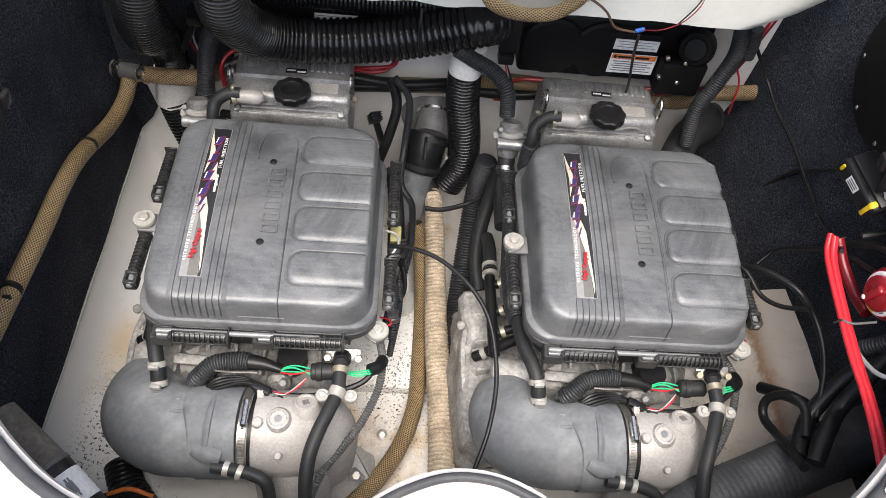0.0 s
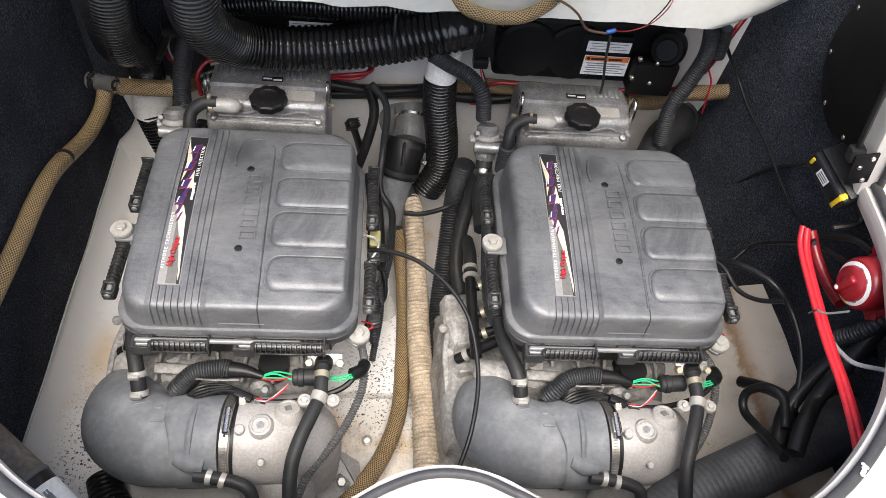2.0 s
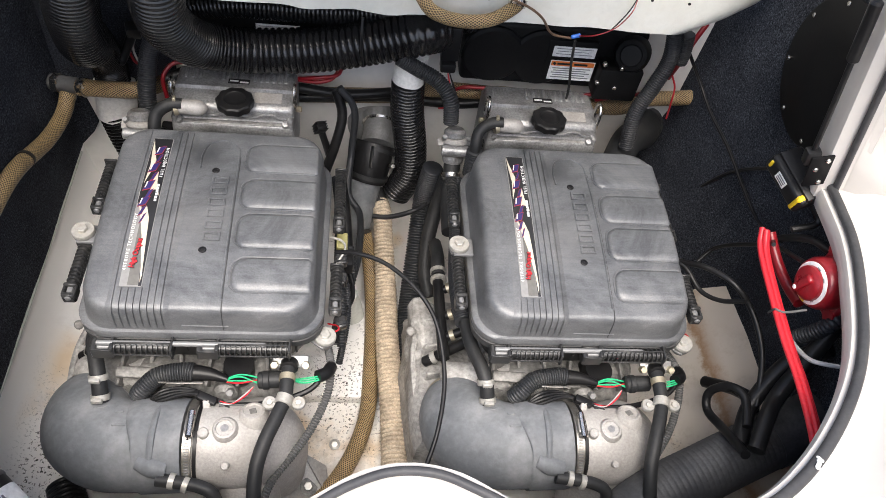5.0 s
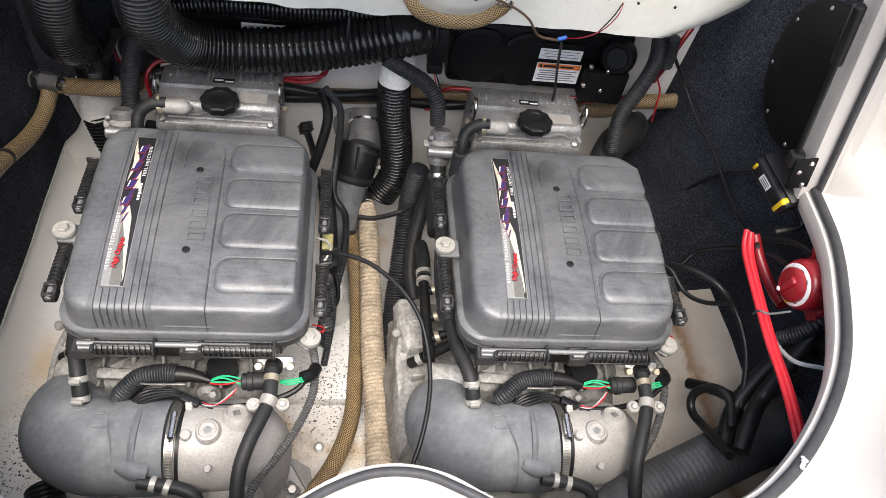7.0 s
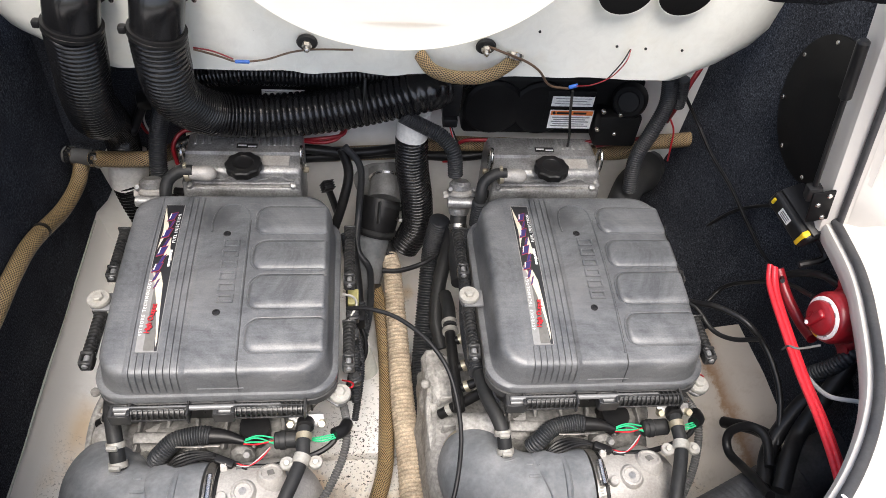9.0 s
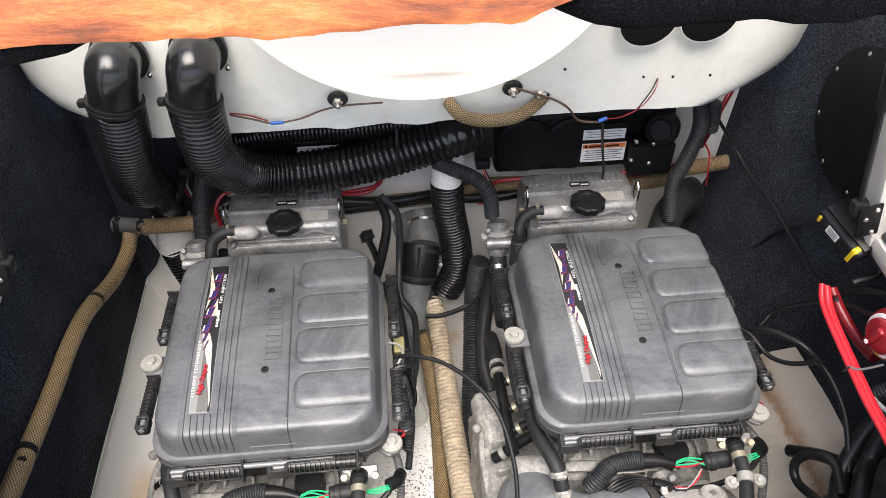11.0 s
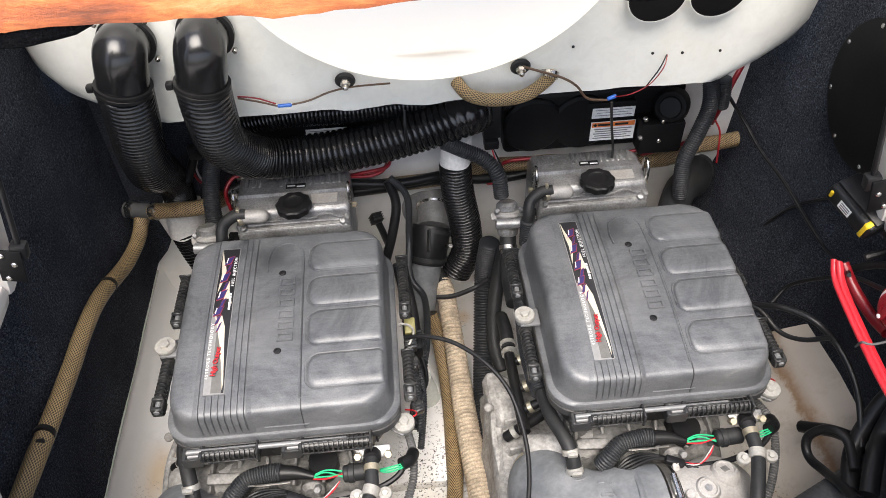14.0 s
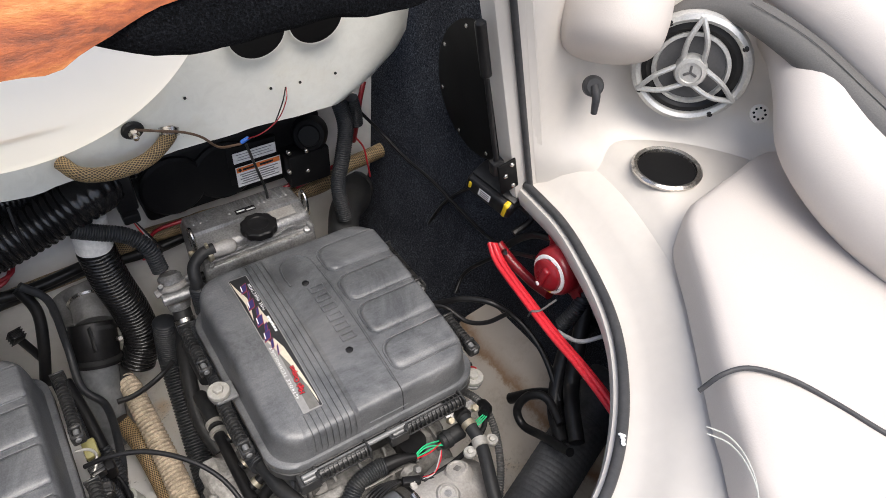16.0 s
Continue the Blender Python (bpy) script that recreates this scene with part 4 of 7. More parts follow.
# thermostat housing beside the head, with the loom hose that rises from it
thermo_extra = bmesh.new()
thermo = turned([(0.02, 0), (0.022, 0.01), (0.018, 0.02), (0.017, 0.05), (0.022, 0.054), (0.022, 0.064), (0.016, 0.07)], along((-0.178, 0.475, 0.265), (-0.178, 0.505, 0.33)), 18)
part("thermostat_clamp", turned([(0.0185, -0.004), (0.0205, -0.004), (0.0205, 0.004), (0.0185, 0.004)], along((-0.178, 0.4805, 0.277), (-0.178, 0.505, 0.33)), 20), BAND, engine, "pale spring clamp")
part("sensor_lead", sweep([(-0.128, 0.478, 0.298), (-0.118, 0.47, 0.29), (-0.125, 0.455, 0.27), (-0.15, 0.44, 0.255), (-0.168, 0.41, 0.25)], 0.004, 8, 0.006), BLACK, engine)
box((0.06, 0.022, 0.02), pose(-0.172, 0.492, 0.305, 25), 0.005, bm=thermo)
rod((-0.205, 0.47, 0.30), (-0.15, 0.468, 0.30), 0.011, 12, bm=thermo)
part("thermostat_housing", thermo, ALU, engine, "cast aluminium thermostat housing")
for dx in (-0.025, 0.025):
    part("housing_bolt", hexagon((-0.175 + dx, 0.486, 0.316), (-0.175 + dx, 0.48, 0.327), 0.0055), PIPE, engine)
turned([(0.024, 0), (0.0265, 0.003), (0.0265, 0.009), (0.023, 0.011)], along((-0.178, 0.492, 0.302), (-0.178, 0.505, 0.33)), 22, thermo_extra)
box((0.07, 0.016, 0.009), pose(-0.178, 0.493, 0.303, 25, 0, 8), 0.004, 2, thermo_extra)
part("housing_flange", thermo_extra, ALU_PALE, engine, "pale flange of the thermostat housing")
for dx, dy in ((0.034, -0.004), (0.04, 0.02)):
    part("sensor_plug", rod((-0.178 + dx, 0.478 + dy, 0.30), (-0.178 + dx + 0.02, 0.474 + dy, 0.302), 0.0085, 12), BLACK, engine)
sensor = rod((-0.15, 0.48, 0.295), (-0.13, 0.478, 0.298), 0.011, 10)
box((0.024, 0.02, 0.02), pose(-0.14, 0.476, 0.28), 0.003, bm=sensor)
part("sensor_plug", sensor, BLACK, engine)
part("coolant_hose", sweep([(-0.178, 0.474, 0.262), (-0.18, 0.45, 0.24), (-0.185, 0.4, 0.22), (-0.185, 0.33, 0.215)], 0.017, 12, 0.006), RUBBER_DARK, engine)
for f in (0.458, 0.445):
    part("hose_clip", turned([(0.018, -0.004), (0.0195, -0.004), (0.0195, 0.004), (0.018, 0.004)], along((-0.179, f, 0.243), (-0.18, f - 0.02, 0.228)), 16), STEEL, engine)

for o in engine.children:
    if o.name.split(".")[0] in ("oil_filler_cap", "breather_spigot", "breather_hose", "breather_sleeve", "lifting_eye", "eye_bolt"):
        o.location.z = 0.009

# block and crankcase below: lumpy dirty casting
def casting(name, size, m, amp, mat, label, cuts=14):
    bm = bmesh.new()
    bmesh.ops.create_cube(bm, size=1.0, matrix=Matrix.Diagonal((*size, 1)))
    bmesh.ops.bevel(bm, geom=bm.edges[:], offset=0.02, segments=2, profile=0.6, affect="EDGES")
    bmesh.ops.subdivide_edges(bm, edges=bm.edges[:], cuts=5, use_grid_fill=True)
    bm.normal_update()
    for v in bm.verts:
        q = v.co
        v.co = q + v.normal * (amp * noise.noise(q * 16) + amp * 0.5 * noise.noise(q * 45))
    bmesh.ops.transform(bm, matrix=m, verts=bm.verts)
    return part(name, bm, mat, engine, label)


casting("engine_block", (0.25, 0.40, 0.25), pose(-0.02, 0.27, 0.05), 0.012, BLOCK, "grimy light grey engine casting")
casting("crankcase", (0.17, 0.30, 0.17), pose(-0.172, 0.095, 0.015, 0, 6), 0.022, BLOCK, "dirty pale crankcase casting")
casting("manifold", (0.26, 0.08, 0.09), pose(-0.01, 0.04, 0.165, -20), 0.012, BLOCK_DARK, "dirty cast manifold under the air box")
# rounded bell of the casting with its rim and small bosses
bell = turned([(0.075, -0.05), (0.078, 0.0), (0.07, 0.022), (0.05, 0.038), (0.02, 0.044)], along((-0.188, 0.175, 0.030), ((-0.188, 0.175, 0.030)[0] - 0.035, (-0.188, 0.175, 0.030)[1] - 0.05, 0.12)), 28)
for v in bell.verts:
    v.co += 0.005 * Vector((noise.noise(v.co * 40), noise.noise(v.co * 40 + Vector((9, 0, 0))), noise.noise(v.co * 30)))
part("casting_bell", bell, BLOCK, engine, "pale rounded bell of the crankcase")
for c in ((-0.256, 0.162, 0.115), (-0.244, 0.119, 0.100), (-0.164, 0.165, 0.130)):
    part("casting_bolt", rod((c[0], c[1] + 0.008, c[2] - 0.008), (c[0] - 0.001, c[1] + 0.002, c[2] - 0.002), 0.009, 10, 0.003), BLOCK, engine)
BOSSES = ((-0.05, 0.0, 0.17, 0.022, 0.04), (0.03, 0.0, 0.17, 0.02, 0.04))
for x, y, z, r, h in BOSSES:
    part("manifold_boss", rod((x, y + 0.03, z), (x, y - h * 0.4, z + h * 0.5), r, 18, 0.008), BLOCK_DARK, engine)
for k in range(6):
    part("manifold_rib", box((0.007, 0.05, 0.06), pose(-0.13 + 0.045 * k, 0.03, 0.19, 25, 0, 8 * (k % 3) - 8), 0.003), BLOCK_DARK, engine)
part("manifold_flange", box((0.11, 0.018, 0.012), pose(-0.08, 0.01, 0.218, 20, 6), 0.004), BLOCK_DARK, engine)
part("cast_stub", rod((-0.21, 0.045, 0.16), (-0.09, 0.025, 0.195), 0.025, 20, 0.006), BLOCK, engine)
for x, y, z in ((-0.085, -0.02, 0.19), (-0.03, -0.022, 0.19), (0.04, -0.01, 0.2), (-0.14, -0.005, 0.17)):
    part("casting_bolt", hexagon((x, y, z), (x, y - 0.008, z + 0.008), 0.0065), PIPE, engine)

# exhaust: rubber elbow, clamp and pale muffler
TY, TZ = -0.088, 0.172
AX = [(-0.172, 0.012, 0.122), (-0.180, -0.022, 0.138), (-0.170, -0.056, 0.151), (-0.132, -0.082, 0.162), (-0.08, TY - 0.001, 0.168), (-0.02, TY, TZ)]
elbow_ob = part("rubber_elbow", sweep(AX, [0.064, 0.070, 0.0735, 0.072, 0.068, 0.064], 40, 0.007), RUBBER, engine, "dusty blue-grey rubber exhaust elbow", 60)
part("elbow_sleeve", sweep([(-0.088, TY - 0.001, 0.168), (-0.082, TY, 0.1685), (-0.022, TY, TZ - 0.0005), (-0.0125, TY, TZ)], [0.068, 0.0725, 0.0715, 0.0705], 40, 0.004), RUBBER, elbow_ob, "", 60)
part("elbow_lug", sweep([(-0.075, TY - 0.045, 0.215), (-0.055, TY - 0.052, 0.212), (-0.035, TY - 0.054, 0.208)], [0.012, 0.016, 0.014], 14, 0.004), RUBBER, elbow_ob)
part("elbow_ridge", sweep([(-0.055, TY + 0.055, 0.207), (-0.056, TY + 0.02, 0.236), (-0.057, TY - 0.02, 0.238), (-0.058, TY - 0.055, 0.215)], 0.006, 8), RUBBER, elbow_ob)
for mx, my, mw in ((-0.112, -0.062, 0.012), (-0.096, -0.066, 0.006), (-0.088, -0.075, 0.005), (-0.108, -0.085, 0.02)):
    dx = max(-0.06, min(0.06, my - TY))
    mz = 0.1655 + math.sqrt(0.0708 ** 2 - dx ** 2)
    part("moulded_mark", box((mw, 0.005, 0.003), pose(mx, my, mz, -math.degrees(math.asin(dx / 0.0708)), 0, 0), 0.0012, 1), RUBBER, elbow_ob)
part("elbow_seam", sweep([(-0.222, -0.075, 0.135), (-0.17, -0.125, 0.135), (-0.11, -0.149, 0.142), (-0.06, -0.153, 0.148)], 0.0014, 6), RUBBER, elbow_ob)
back_clamp = turned([(0.0655, -0.006), (0.0675, -0.006), (0.0675, 0.006), (0.0655, 0.006)], along((-0.173, 0.003, 0.127), (-0.165, 0.04, 0.11)), 40)
part("hose_clamp", back_clamp, ZINC, engine, "worm-drive hose clamp")
part("clamp_screw", rod((-0.222, -0.012, 0.178), (-0.19, -0.004, 0.192), 0.0055, 10), ZINC, engine)
part("drain_hose", sweep([(-0.178, 0.11, 0.246), (-0.170, 0.05, 0.25), (-0.158, 0.012, 0.252), (-0.15, -0.015, 0.243), (-0.146, -0.04, 0.22)], 0.0118, 14, 0.006), RUBBER_DARK, engine, "grey rubber hose into the elbow")
part("elbow_spigot", sweep([(-0.143, -0.062, 0.2), (-0.146, -0.043, 0.218)], 0.0165, 16, 0.005), RUBBER, elbow_ob)
for t in (0.1, 1.0):
    a = Vector((-0.1465, -0.037, 0.2225)).lerp(Vector((-0.151, -0.012, 0.2445)), t)
    b = turned([(0.0122, -0.0045), (0.0142, -0.0045), (0.0142, 0.0045), (0.0122, 0.0045)], along(a, a + Vector((-0.004, 0.026, 0.022))), 18)
    box((0.016, 0.006, 0.008), Matrix.Translation(a + Vector((0.0, -0.013, 0.011))), 0.001, 1, b)
    part("hose_clip", b, BOLT, engine, "pale spring hose clip")

clamp_ob = part("band_clamp", sweep([(-0.0125, TY, TZ), (0.0, TY, TZ)], 0.0700, 40, 0.004), BAND, engine, "wide worm-drive band clamp", 30)
slots = bmesh.new()
for k in range(22):
    a = radians(4 + k * 3.6)
    box((0.007, 0.0016, 0.0012), Matrix.Translation((-0.006, TY, TZ)) @ Matrix.Rotation(a, 4, "X") @ pose(0, 0, 0.0705), 0.0003, 1, slots)
part("clamp_slots", slots, PIPE, clamp_ob)
part("clamp_screw", rod((-0.003, TY + 0.02, TZ + 0.077), (-0.003, TY - 0.022, TZ + 0.075), 0.0055, 12), STEEL, clamp_ob)
part("screw_slot", box((0.0022, 0.012, 0.003), pose(-0.003, TY - 0.022, TZ + 0.0785), 0.0004, 1), BLACK, clamp_ob)
part("clamp_housing", box((0.013, 0.024, 0.010), pose(-0.004, TY - 0.002, TZ + 0.073, 0), 0.002), BAND, clamp_ob)
part("dark_ring", sweep([(0.002, TY, TZ), (0.0075, TY, TZ)], 0.0675, 40, 0.003), BLACK, engine)

MX = [(0.0, TY, TZ), (0.03, TY, TZ + 0.001), (0.065, TY + 0.004, 0.168), (0.088, TY + 0.018, 0.148), (0.098, TY + 0.024, 0.10), (0.098, TY + 0.018, 0.03)]
muffler_ob = part("muffler", sweep(MX, [0.0645, 0.0665, 0.068, 0.068, 0.066, 0.06], 44, 0.007), ALU_PALE, engine, "pale painted aluminium exhaust muffler", 60)
part("muffler_tail", sweep([(0.055, TY + 0.01, 0.165), (0.058, TY - 0.008, 0.13), (0.06, TY - 0.03, 0.08), (0.062, TY - 0.055, 0.0)], [0.045, 0.058, 0.062, 0.06], 32, 0.008), ALU_PALE, muffler_ob, "", 60)
def plug(c, r, square):
    p = Vector(c)
    n = (p - Vector((c[0], TY, TZ))).normalized()
    m = along(p, p + n)
    part("muffler_plug", turned([(r * 1.3, -0.014), (r * 1.22, -0.002), (r * 1.05, 0.002), (r * 0.98, 0.005), (r * 0.8, 0.006), (r * 0.72, 0.0035), (r * 0.3, 0.0035)], m, 28), ALU_PALE, muffler_ob, "cast threaded plug")
    # the square socket is a dark chip for the shade in its hole
    part("plug_socket", box((r * 0.55, r * 0.55, 0.002), m @ pose(0, 0, 0.0042, 0, 0, 20), 0.0004, 1) if square else turned([(r * 0.3, 0.003), (r * 0.36, 0.0052), (r * 0.2, 0.0052)], m, 16), BLOCK_DARK if square else ALU, muffler_ob)
plug((0.046, -0.093, 0.2385), 0.0165, False)
plug((0.084, -0.0645, 0.2345), 0.0185, True)
part("muffler_nub", box((0.011, 0.026, 0.012), pose(0.012, TY + 0.038, TZ + 0.052, 48), 0.002), ALU_PALE, muffler_ob)
part("muffler_nub", rod((0.016, TY - 0.012, TZ + 0.058), (0.016, TY - 0.013, TZ + 0.074), 0.008, 12), ALU_PALE, muffler_ob)
part("muffler_nub", rod((0.05, TY - 0.05, TZ + 0.04), (0.05, TY - 0.056, TZ + 0.05), 0.006, 10), ALU_PALE, muffler_ob)

# small bypass hose below the clamp
for q, r in (((-0.024, -0.159, 0.205), (-0.001, -0.163, 0.203)), ((-0.004, -0.164, 0.203), (0.020, -0.170, 0.200))):
    part("hose_clip", turned([(0.0098, -0.004), (0.0118, -0.004), (0.0118, 0.004), (0.0098, 0.004)], along(q, r), 16), BOLT, engine, "pale spring hose clip")
part("bypass_hose", sweep([(-0.046, -0.157, 0.205), (-0.012, -0.161, 0.204), (0.017, -0.166, 0.200), (0.036, -0.176, 0.190), (0.042, -0.198, 0.150)], 0.0098, 12, 0.005), RUBBER_DARK, engine, "dark bypass hose")

# wiring loom across the front
part("front_loom", sweep([(-0.098, -0.02, 0.205), (-0.088, -0.018, 0.222), (-0.066, -0.004, 0.236), (-0.03, 0.002, 0.24), (-0.012, 0.001, 0.24)], 0.0142, 16, rib=(0.004, 0.0011)), LOOM, engine, "black ribbed wiring loom")
part("loom_tape", sweep([(-0.018, 0.001, 0.24), (0.012, -0.002, 0.24), (0.04, -0.01, 0.238)], [0.0135, 0.0105, 0.0055], 12, 0.006), BLACK, engine)
for k in range(4):
    part("sensor_wire", sweep([(-0.10 + 0.004 * k, -0.045, 0.2), (-0.06, -0.042 + 0.006 * k, 0.225), (-0.015, -0.03 + 0.004 * k, 0.228 - 0.003 * k), (0.035 + 0.004 * k, -0.042 - 0.004 * k, 0.228)], 0.0027, 7, 0.008), BLACK, engine)
part("cable_tie", sweep([(-0.06, -0.022, 0.25), (-0.03, -0.024, 0.252), (0.005, -0.022, 0.25)], 0.0016, 6, 0.006, flat=0.5), BAND, engine)
for k in range(4):
    part("green_wire", sweep([(0.038, -0.008 - 0.002 * k, 0.238), (0.06, -0.004 - 0.0055 * k, 0.244 + 0.003 * (k % 2)), (0.088, -0.007 - 0.0035 * ((k * 3) % 4), 0.24)], 0.0013, 6, 0.005), GREEN if k < 3 else RED, engine)
for k in range(2):
    part("ground_wire", sweep([(0.03, -0.042 - 0.004 * k, 0.229), (0.05, -0.048, 0.232), (0.07, -0.036 + 0.004 * k, 0.236), (0.08, -0.022, 0.238)], 0.0011, 6, 0.005), (RED, WHITE_WIRE)[k], engine)
part("plug_connector", rod((0.086, -0.011, 0.239), (0.13, -0.009, 0.24), 0.0135, 16, 0.002), RUBBER_DARK, engine, "dark grey multi-pin connector")
part("connector_rib", rod((0.094, -0.011, 0.2392), (0.104, -0.0105, 0.2395), 0.0152, 16, 0.001), RUBBER_DARK, engine)
part("small_connector", box((0.03, 0.013, 0.011), pose(0.012, -0.04, 0.232, 0, 10, -20), 0.002), BLACK, engine)
for k in range(3):
    part("green_wire", sweep([(0.132, -0.01, 0.239 + 0.002 * k), (0.158, -0.008 - 0.004 * k, 0.241), (0.186, -0.001 - 0.003 * k, 0.238)], 0.0013, 6, 0.005), GREEN, engine)
part("lower_wire", sweep([(0.03, -0.048, 0.226), (0.09, -0.044, 0.222), (0.14, -0.032, 0.224), (0.172, -0.016, 0.228), (0.19, 0.01, 0.235)], 0.0048, 8, 0.008), BLACK, engine)
part("loom_wrap", sweep([(0.178, -0.004, 0.24), (0.192, 0.006, 0.234), (0.198, 0.025, 0.22)], 0.0105, 10, 0.006), BLACK, engine)

# outlet bracket, spigot and the hose that runs down over the muffler
part("outlet_bracket", box((0.056, 0.006, 0.02), pose(0.136, 0.008, 0.266, -55), 0.0025), ALU, engine)
for x in (0.112, 0.16):
    part("bracket_bolt", hexagon((x, 0.004, 0.264), (x, -0.003, 0.273), 0.0065), ZINC, engine)
part("outlet_collar", turned([(0.012, 0), (0.014, 0.003), (0.014, 0.014), (0.011, 0.016)], along((0.135, 0.008, 0.266), (0.134, -0.02, 0.272)), 18), BLACK, engine)
OUT = [(0.134, -0.004, 0.268), (0.133, -0.03, 0.268), (0.132, -0.055, 0.264), (0.122, -0.085, 0.262), (0.108, -0.12, 0.256), (0.098, -0.155, 0.24), (0.097, -0.195, 0.21), (0.106, -0.235, 0.16), (0.12, -0.28, 0.09)]
part("outlet_hose", sweep(OUT, 0.0108, 16, 0.006), RUBBER_DARK, engine, "dark rubber outlet hose")
part("outlet_clip", turned([(0.0108, -0.005), (0.0125, -0.005), (0.0125, 0.005), (0.0108, 0.005)], along((0.1335, -0.022, 0.268), (0.133, -0.05, 0.266)), 16), ZINC, engine)
pc = turned([(0.0108, -0.0075), (0.0132, -0.0075), (0.0132, 0.0075), (0.0108, 0.0075)], along((0.131, -0.058, 0.2638), (0.123, -0.085, 0.262)), 18)
for k in (-1, 1):
    turned([(0.0105, -0.003), (0.011, 0.0), (0.010, 0.003)], pose(0.131 + k * 0.0215, -0.06, 0.2585), 16, pc)
part("p_clip", pc, BOLT, engine, "pale plastic pipe clip")
for k in (-1, 1):
    part("clip_bolt", hexagon((0.131 + k * 0.0215, -0.06, 0.2605), (0.131 + k * 0.0215, -0.061, 0.265), 0.005), BOLT, engine)
part("side_loom", sweep([(0.183, 0.105, 0.190), (0.193, 0.058, 0.215), (0.198, 0.018, 0.220), (0.193, -0.021, 0.205), (0.171, -0.069, 0.190), (0.145, -0.105, 0.175), (0.118, -0.136, 0.160), (0.102, -0.165, 0.140), (0.090, -0.187, 0.100)], 0.0062, 12, rib=(0.0044, 0.001)), LOOM_GREY, engine, "thin grey ribbed loom")

# fuel rail side of the engine
part("fuel_rail", sweep([(-0.205, 0.30, 0.165), (-0.207, 0.26, 0.165), (-0.206, 0.15, 0.162), (-0.204, 0.08, 0.158)], 0.0105, 12, 0.008), BLACK, engine, "black fuel rail hose in sleeving")
part("rail_hose", sweep([(-0.205, 0.36, 0.14), (-0.205, 0.31, 0.164), (-0.206, 0.26, 0.165)], 0.0135, 12, 0.008), RUBBER_DARK, engine)
for y in (0.27, 0.25):
    part("rail_clip", turned([(0.0138, -0.004), (0.0156, -0.004), (0.0156, 0.004), (0.0138, 0.004)], along((-0.206, y, 0.165), (-0.206, y - 0.02, 0.165)), 16), BOLT, engine)
for y in (0.225, 0.165, 0.12):
    part("injector", rod((-0.198, y, 0.168), (-0.165, y + 0.004, 0.185), 0.0085, 12), BLACK, engine)
    part("injector_clip", turned([(0.0088, -0.004), (0.0108, -0.004), (0.0108, 0.004), (0.0088, 0.004)], along((-0.188, y + 0.001, 0.173), (-0.165, y + 0.004, 0.185)), 14), ZINC, engine)
part("side_hose", sweep([(-0.172, 0.43, 0.255), (-0.172, 0.36, 0.245), (-0.176, 0.29, 0.24), (-0.182, 0.21, 0.238), (-0.182, 0.15, 0.242), (-0.178, 0.10, 0.247)], 0.0165, 14, rib=(0.0048, 0.001)), LOOM, engine, "black ribbed side loom")
part("stub_hose", sweep([(-0.2, 0.055, 0.15), (-0.165, 0.04, 0.16)], 0.0125, 12), RUBBER_DARK, engine)
part("stub_clip", turned([(0.0128, -0.006), (0.0145, -0.006), (0.0145, 0.006), (0.0128, 0.006)], along((-0.195, 0.053, 0.1515), (-0.165, 0.04, 0.16)), 16), BOLT, engine)
part("air_duct_boot", sweep([(0.045, 0.04, 0.18), (0.05, 0.025, 0.205), (0.052, 0.022, 0.23)], [0.03, 0.026, 0.024], 18), BLACK, engine, "black rubber boot under the air box")

# harness, plugs and ties down the side of the air box
for pts, r, rib in (([(0.2, 0.44, 0.23), (0.212, 0.36, 0.2), (0.218, 0.28, 0.17), (0.214, 0.2, 0.15), (0.2, 0.13, 0.12)], 0.012, None),
                    ([(0.19, 0.42, 0.26), (0.2, 0.34, 0.245), (0.203, 0.24, 0.23), (0.212, 0.16, 0.2), (0.213, 0.1, 0.16)], 0.0075, (0.005, 0.0009)),
                    ([(0.198, 0.22, 0.25), (0.216, 0.2, 0.22), (0.222, 0.16, 0.17), (0.21, 0.1, 0.1)], 0.006, (0.0045, 0.0008)),
                    ([(0.204, 0.26, 0.21), (0.226, 0.235, 0.19), (0.23, 0.19, 0.18), (0.212, 0.15, 0.19)], 0.004, None)):
    part("side_harness", sweep(pts, r, 10, 0.007, rib=rib), LOOM if rib else BLACK, engine, "black taped side harness")
for x, y, z, w, turn in ((0.207, 0.215, 0.265, 0.026, 10), (0.208, 0.185, 0.245, 0.022, -15), (0.21, 0.1, 0.235, 0.02, 20)):
    body = box((0.02, w, 0.024), pose(x, y, z, 15, 0, turn), 0.003)
    box((0.023, w * 0.5, 0.012), pose(x, y - 0.002, z + 0.004, 15, 0, turn), 0.002, 1, body)
    for k in range(3):
        box((0.0215, 0.0016, 0.026), pose(x, y - w * 0.3 + k * w * 0.3, z, 15, 0, turn), 0.0005, 1, body)
    part("harness_plug", body, LATCH, engine, "black ribbed wiring plug")
part("earth_strap", sweep([(0.19, 0.235, 0.3), (0.208, 0.23, 0.298), (0.214, 0.222, 0.285), (0.2, 0.2, 0.27)], 0.0022, 7, 0.005), BOLT, engine)
part("pale_wire", sweep([(0.196, 0.06, 0.27), (0.208, 0.064, 0.272), (0.206, 0.078, 0.262), (0.19, 0.09, 0.25)], 0.0014, 6, 0.004), RED, engine)
for y, z in ((0.03, 0.1), (0.08, 0.1), (0.14, 0.098), (0.2, 0.095)):
    part("casting_rib", box((0.09, 0.007, 0.03), pose(-0.19, y, z, 0, 8, 12), 0.003), BLOCK, engine)
part("casting_flange", sweep([(-0.245, -0.03, 0.06), (-0.25, 0.05, 0.085), (-0.252, 0.13, 0.095), (-0.235, 0.22, 0.09)], 0.006, 8, 0.01), BLOCK, engine)
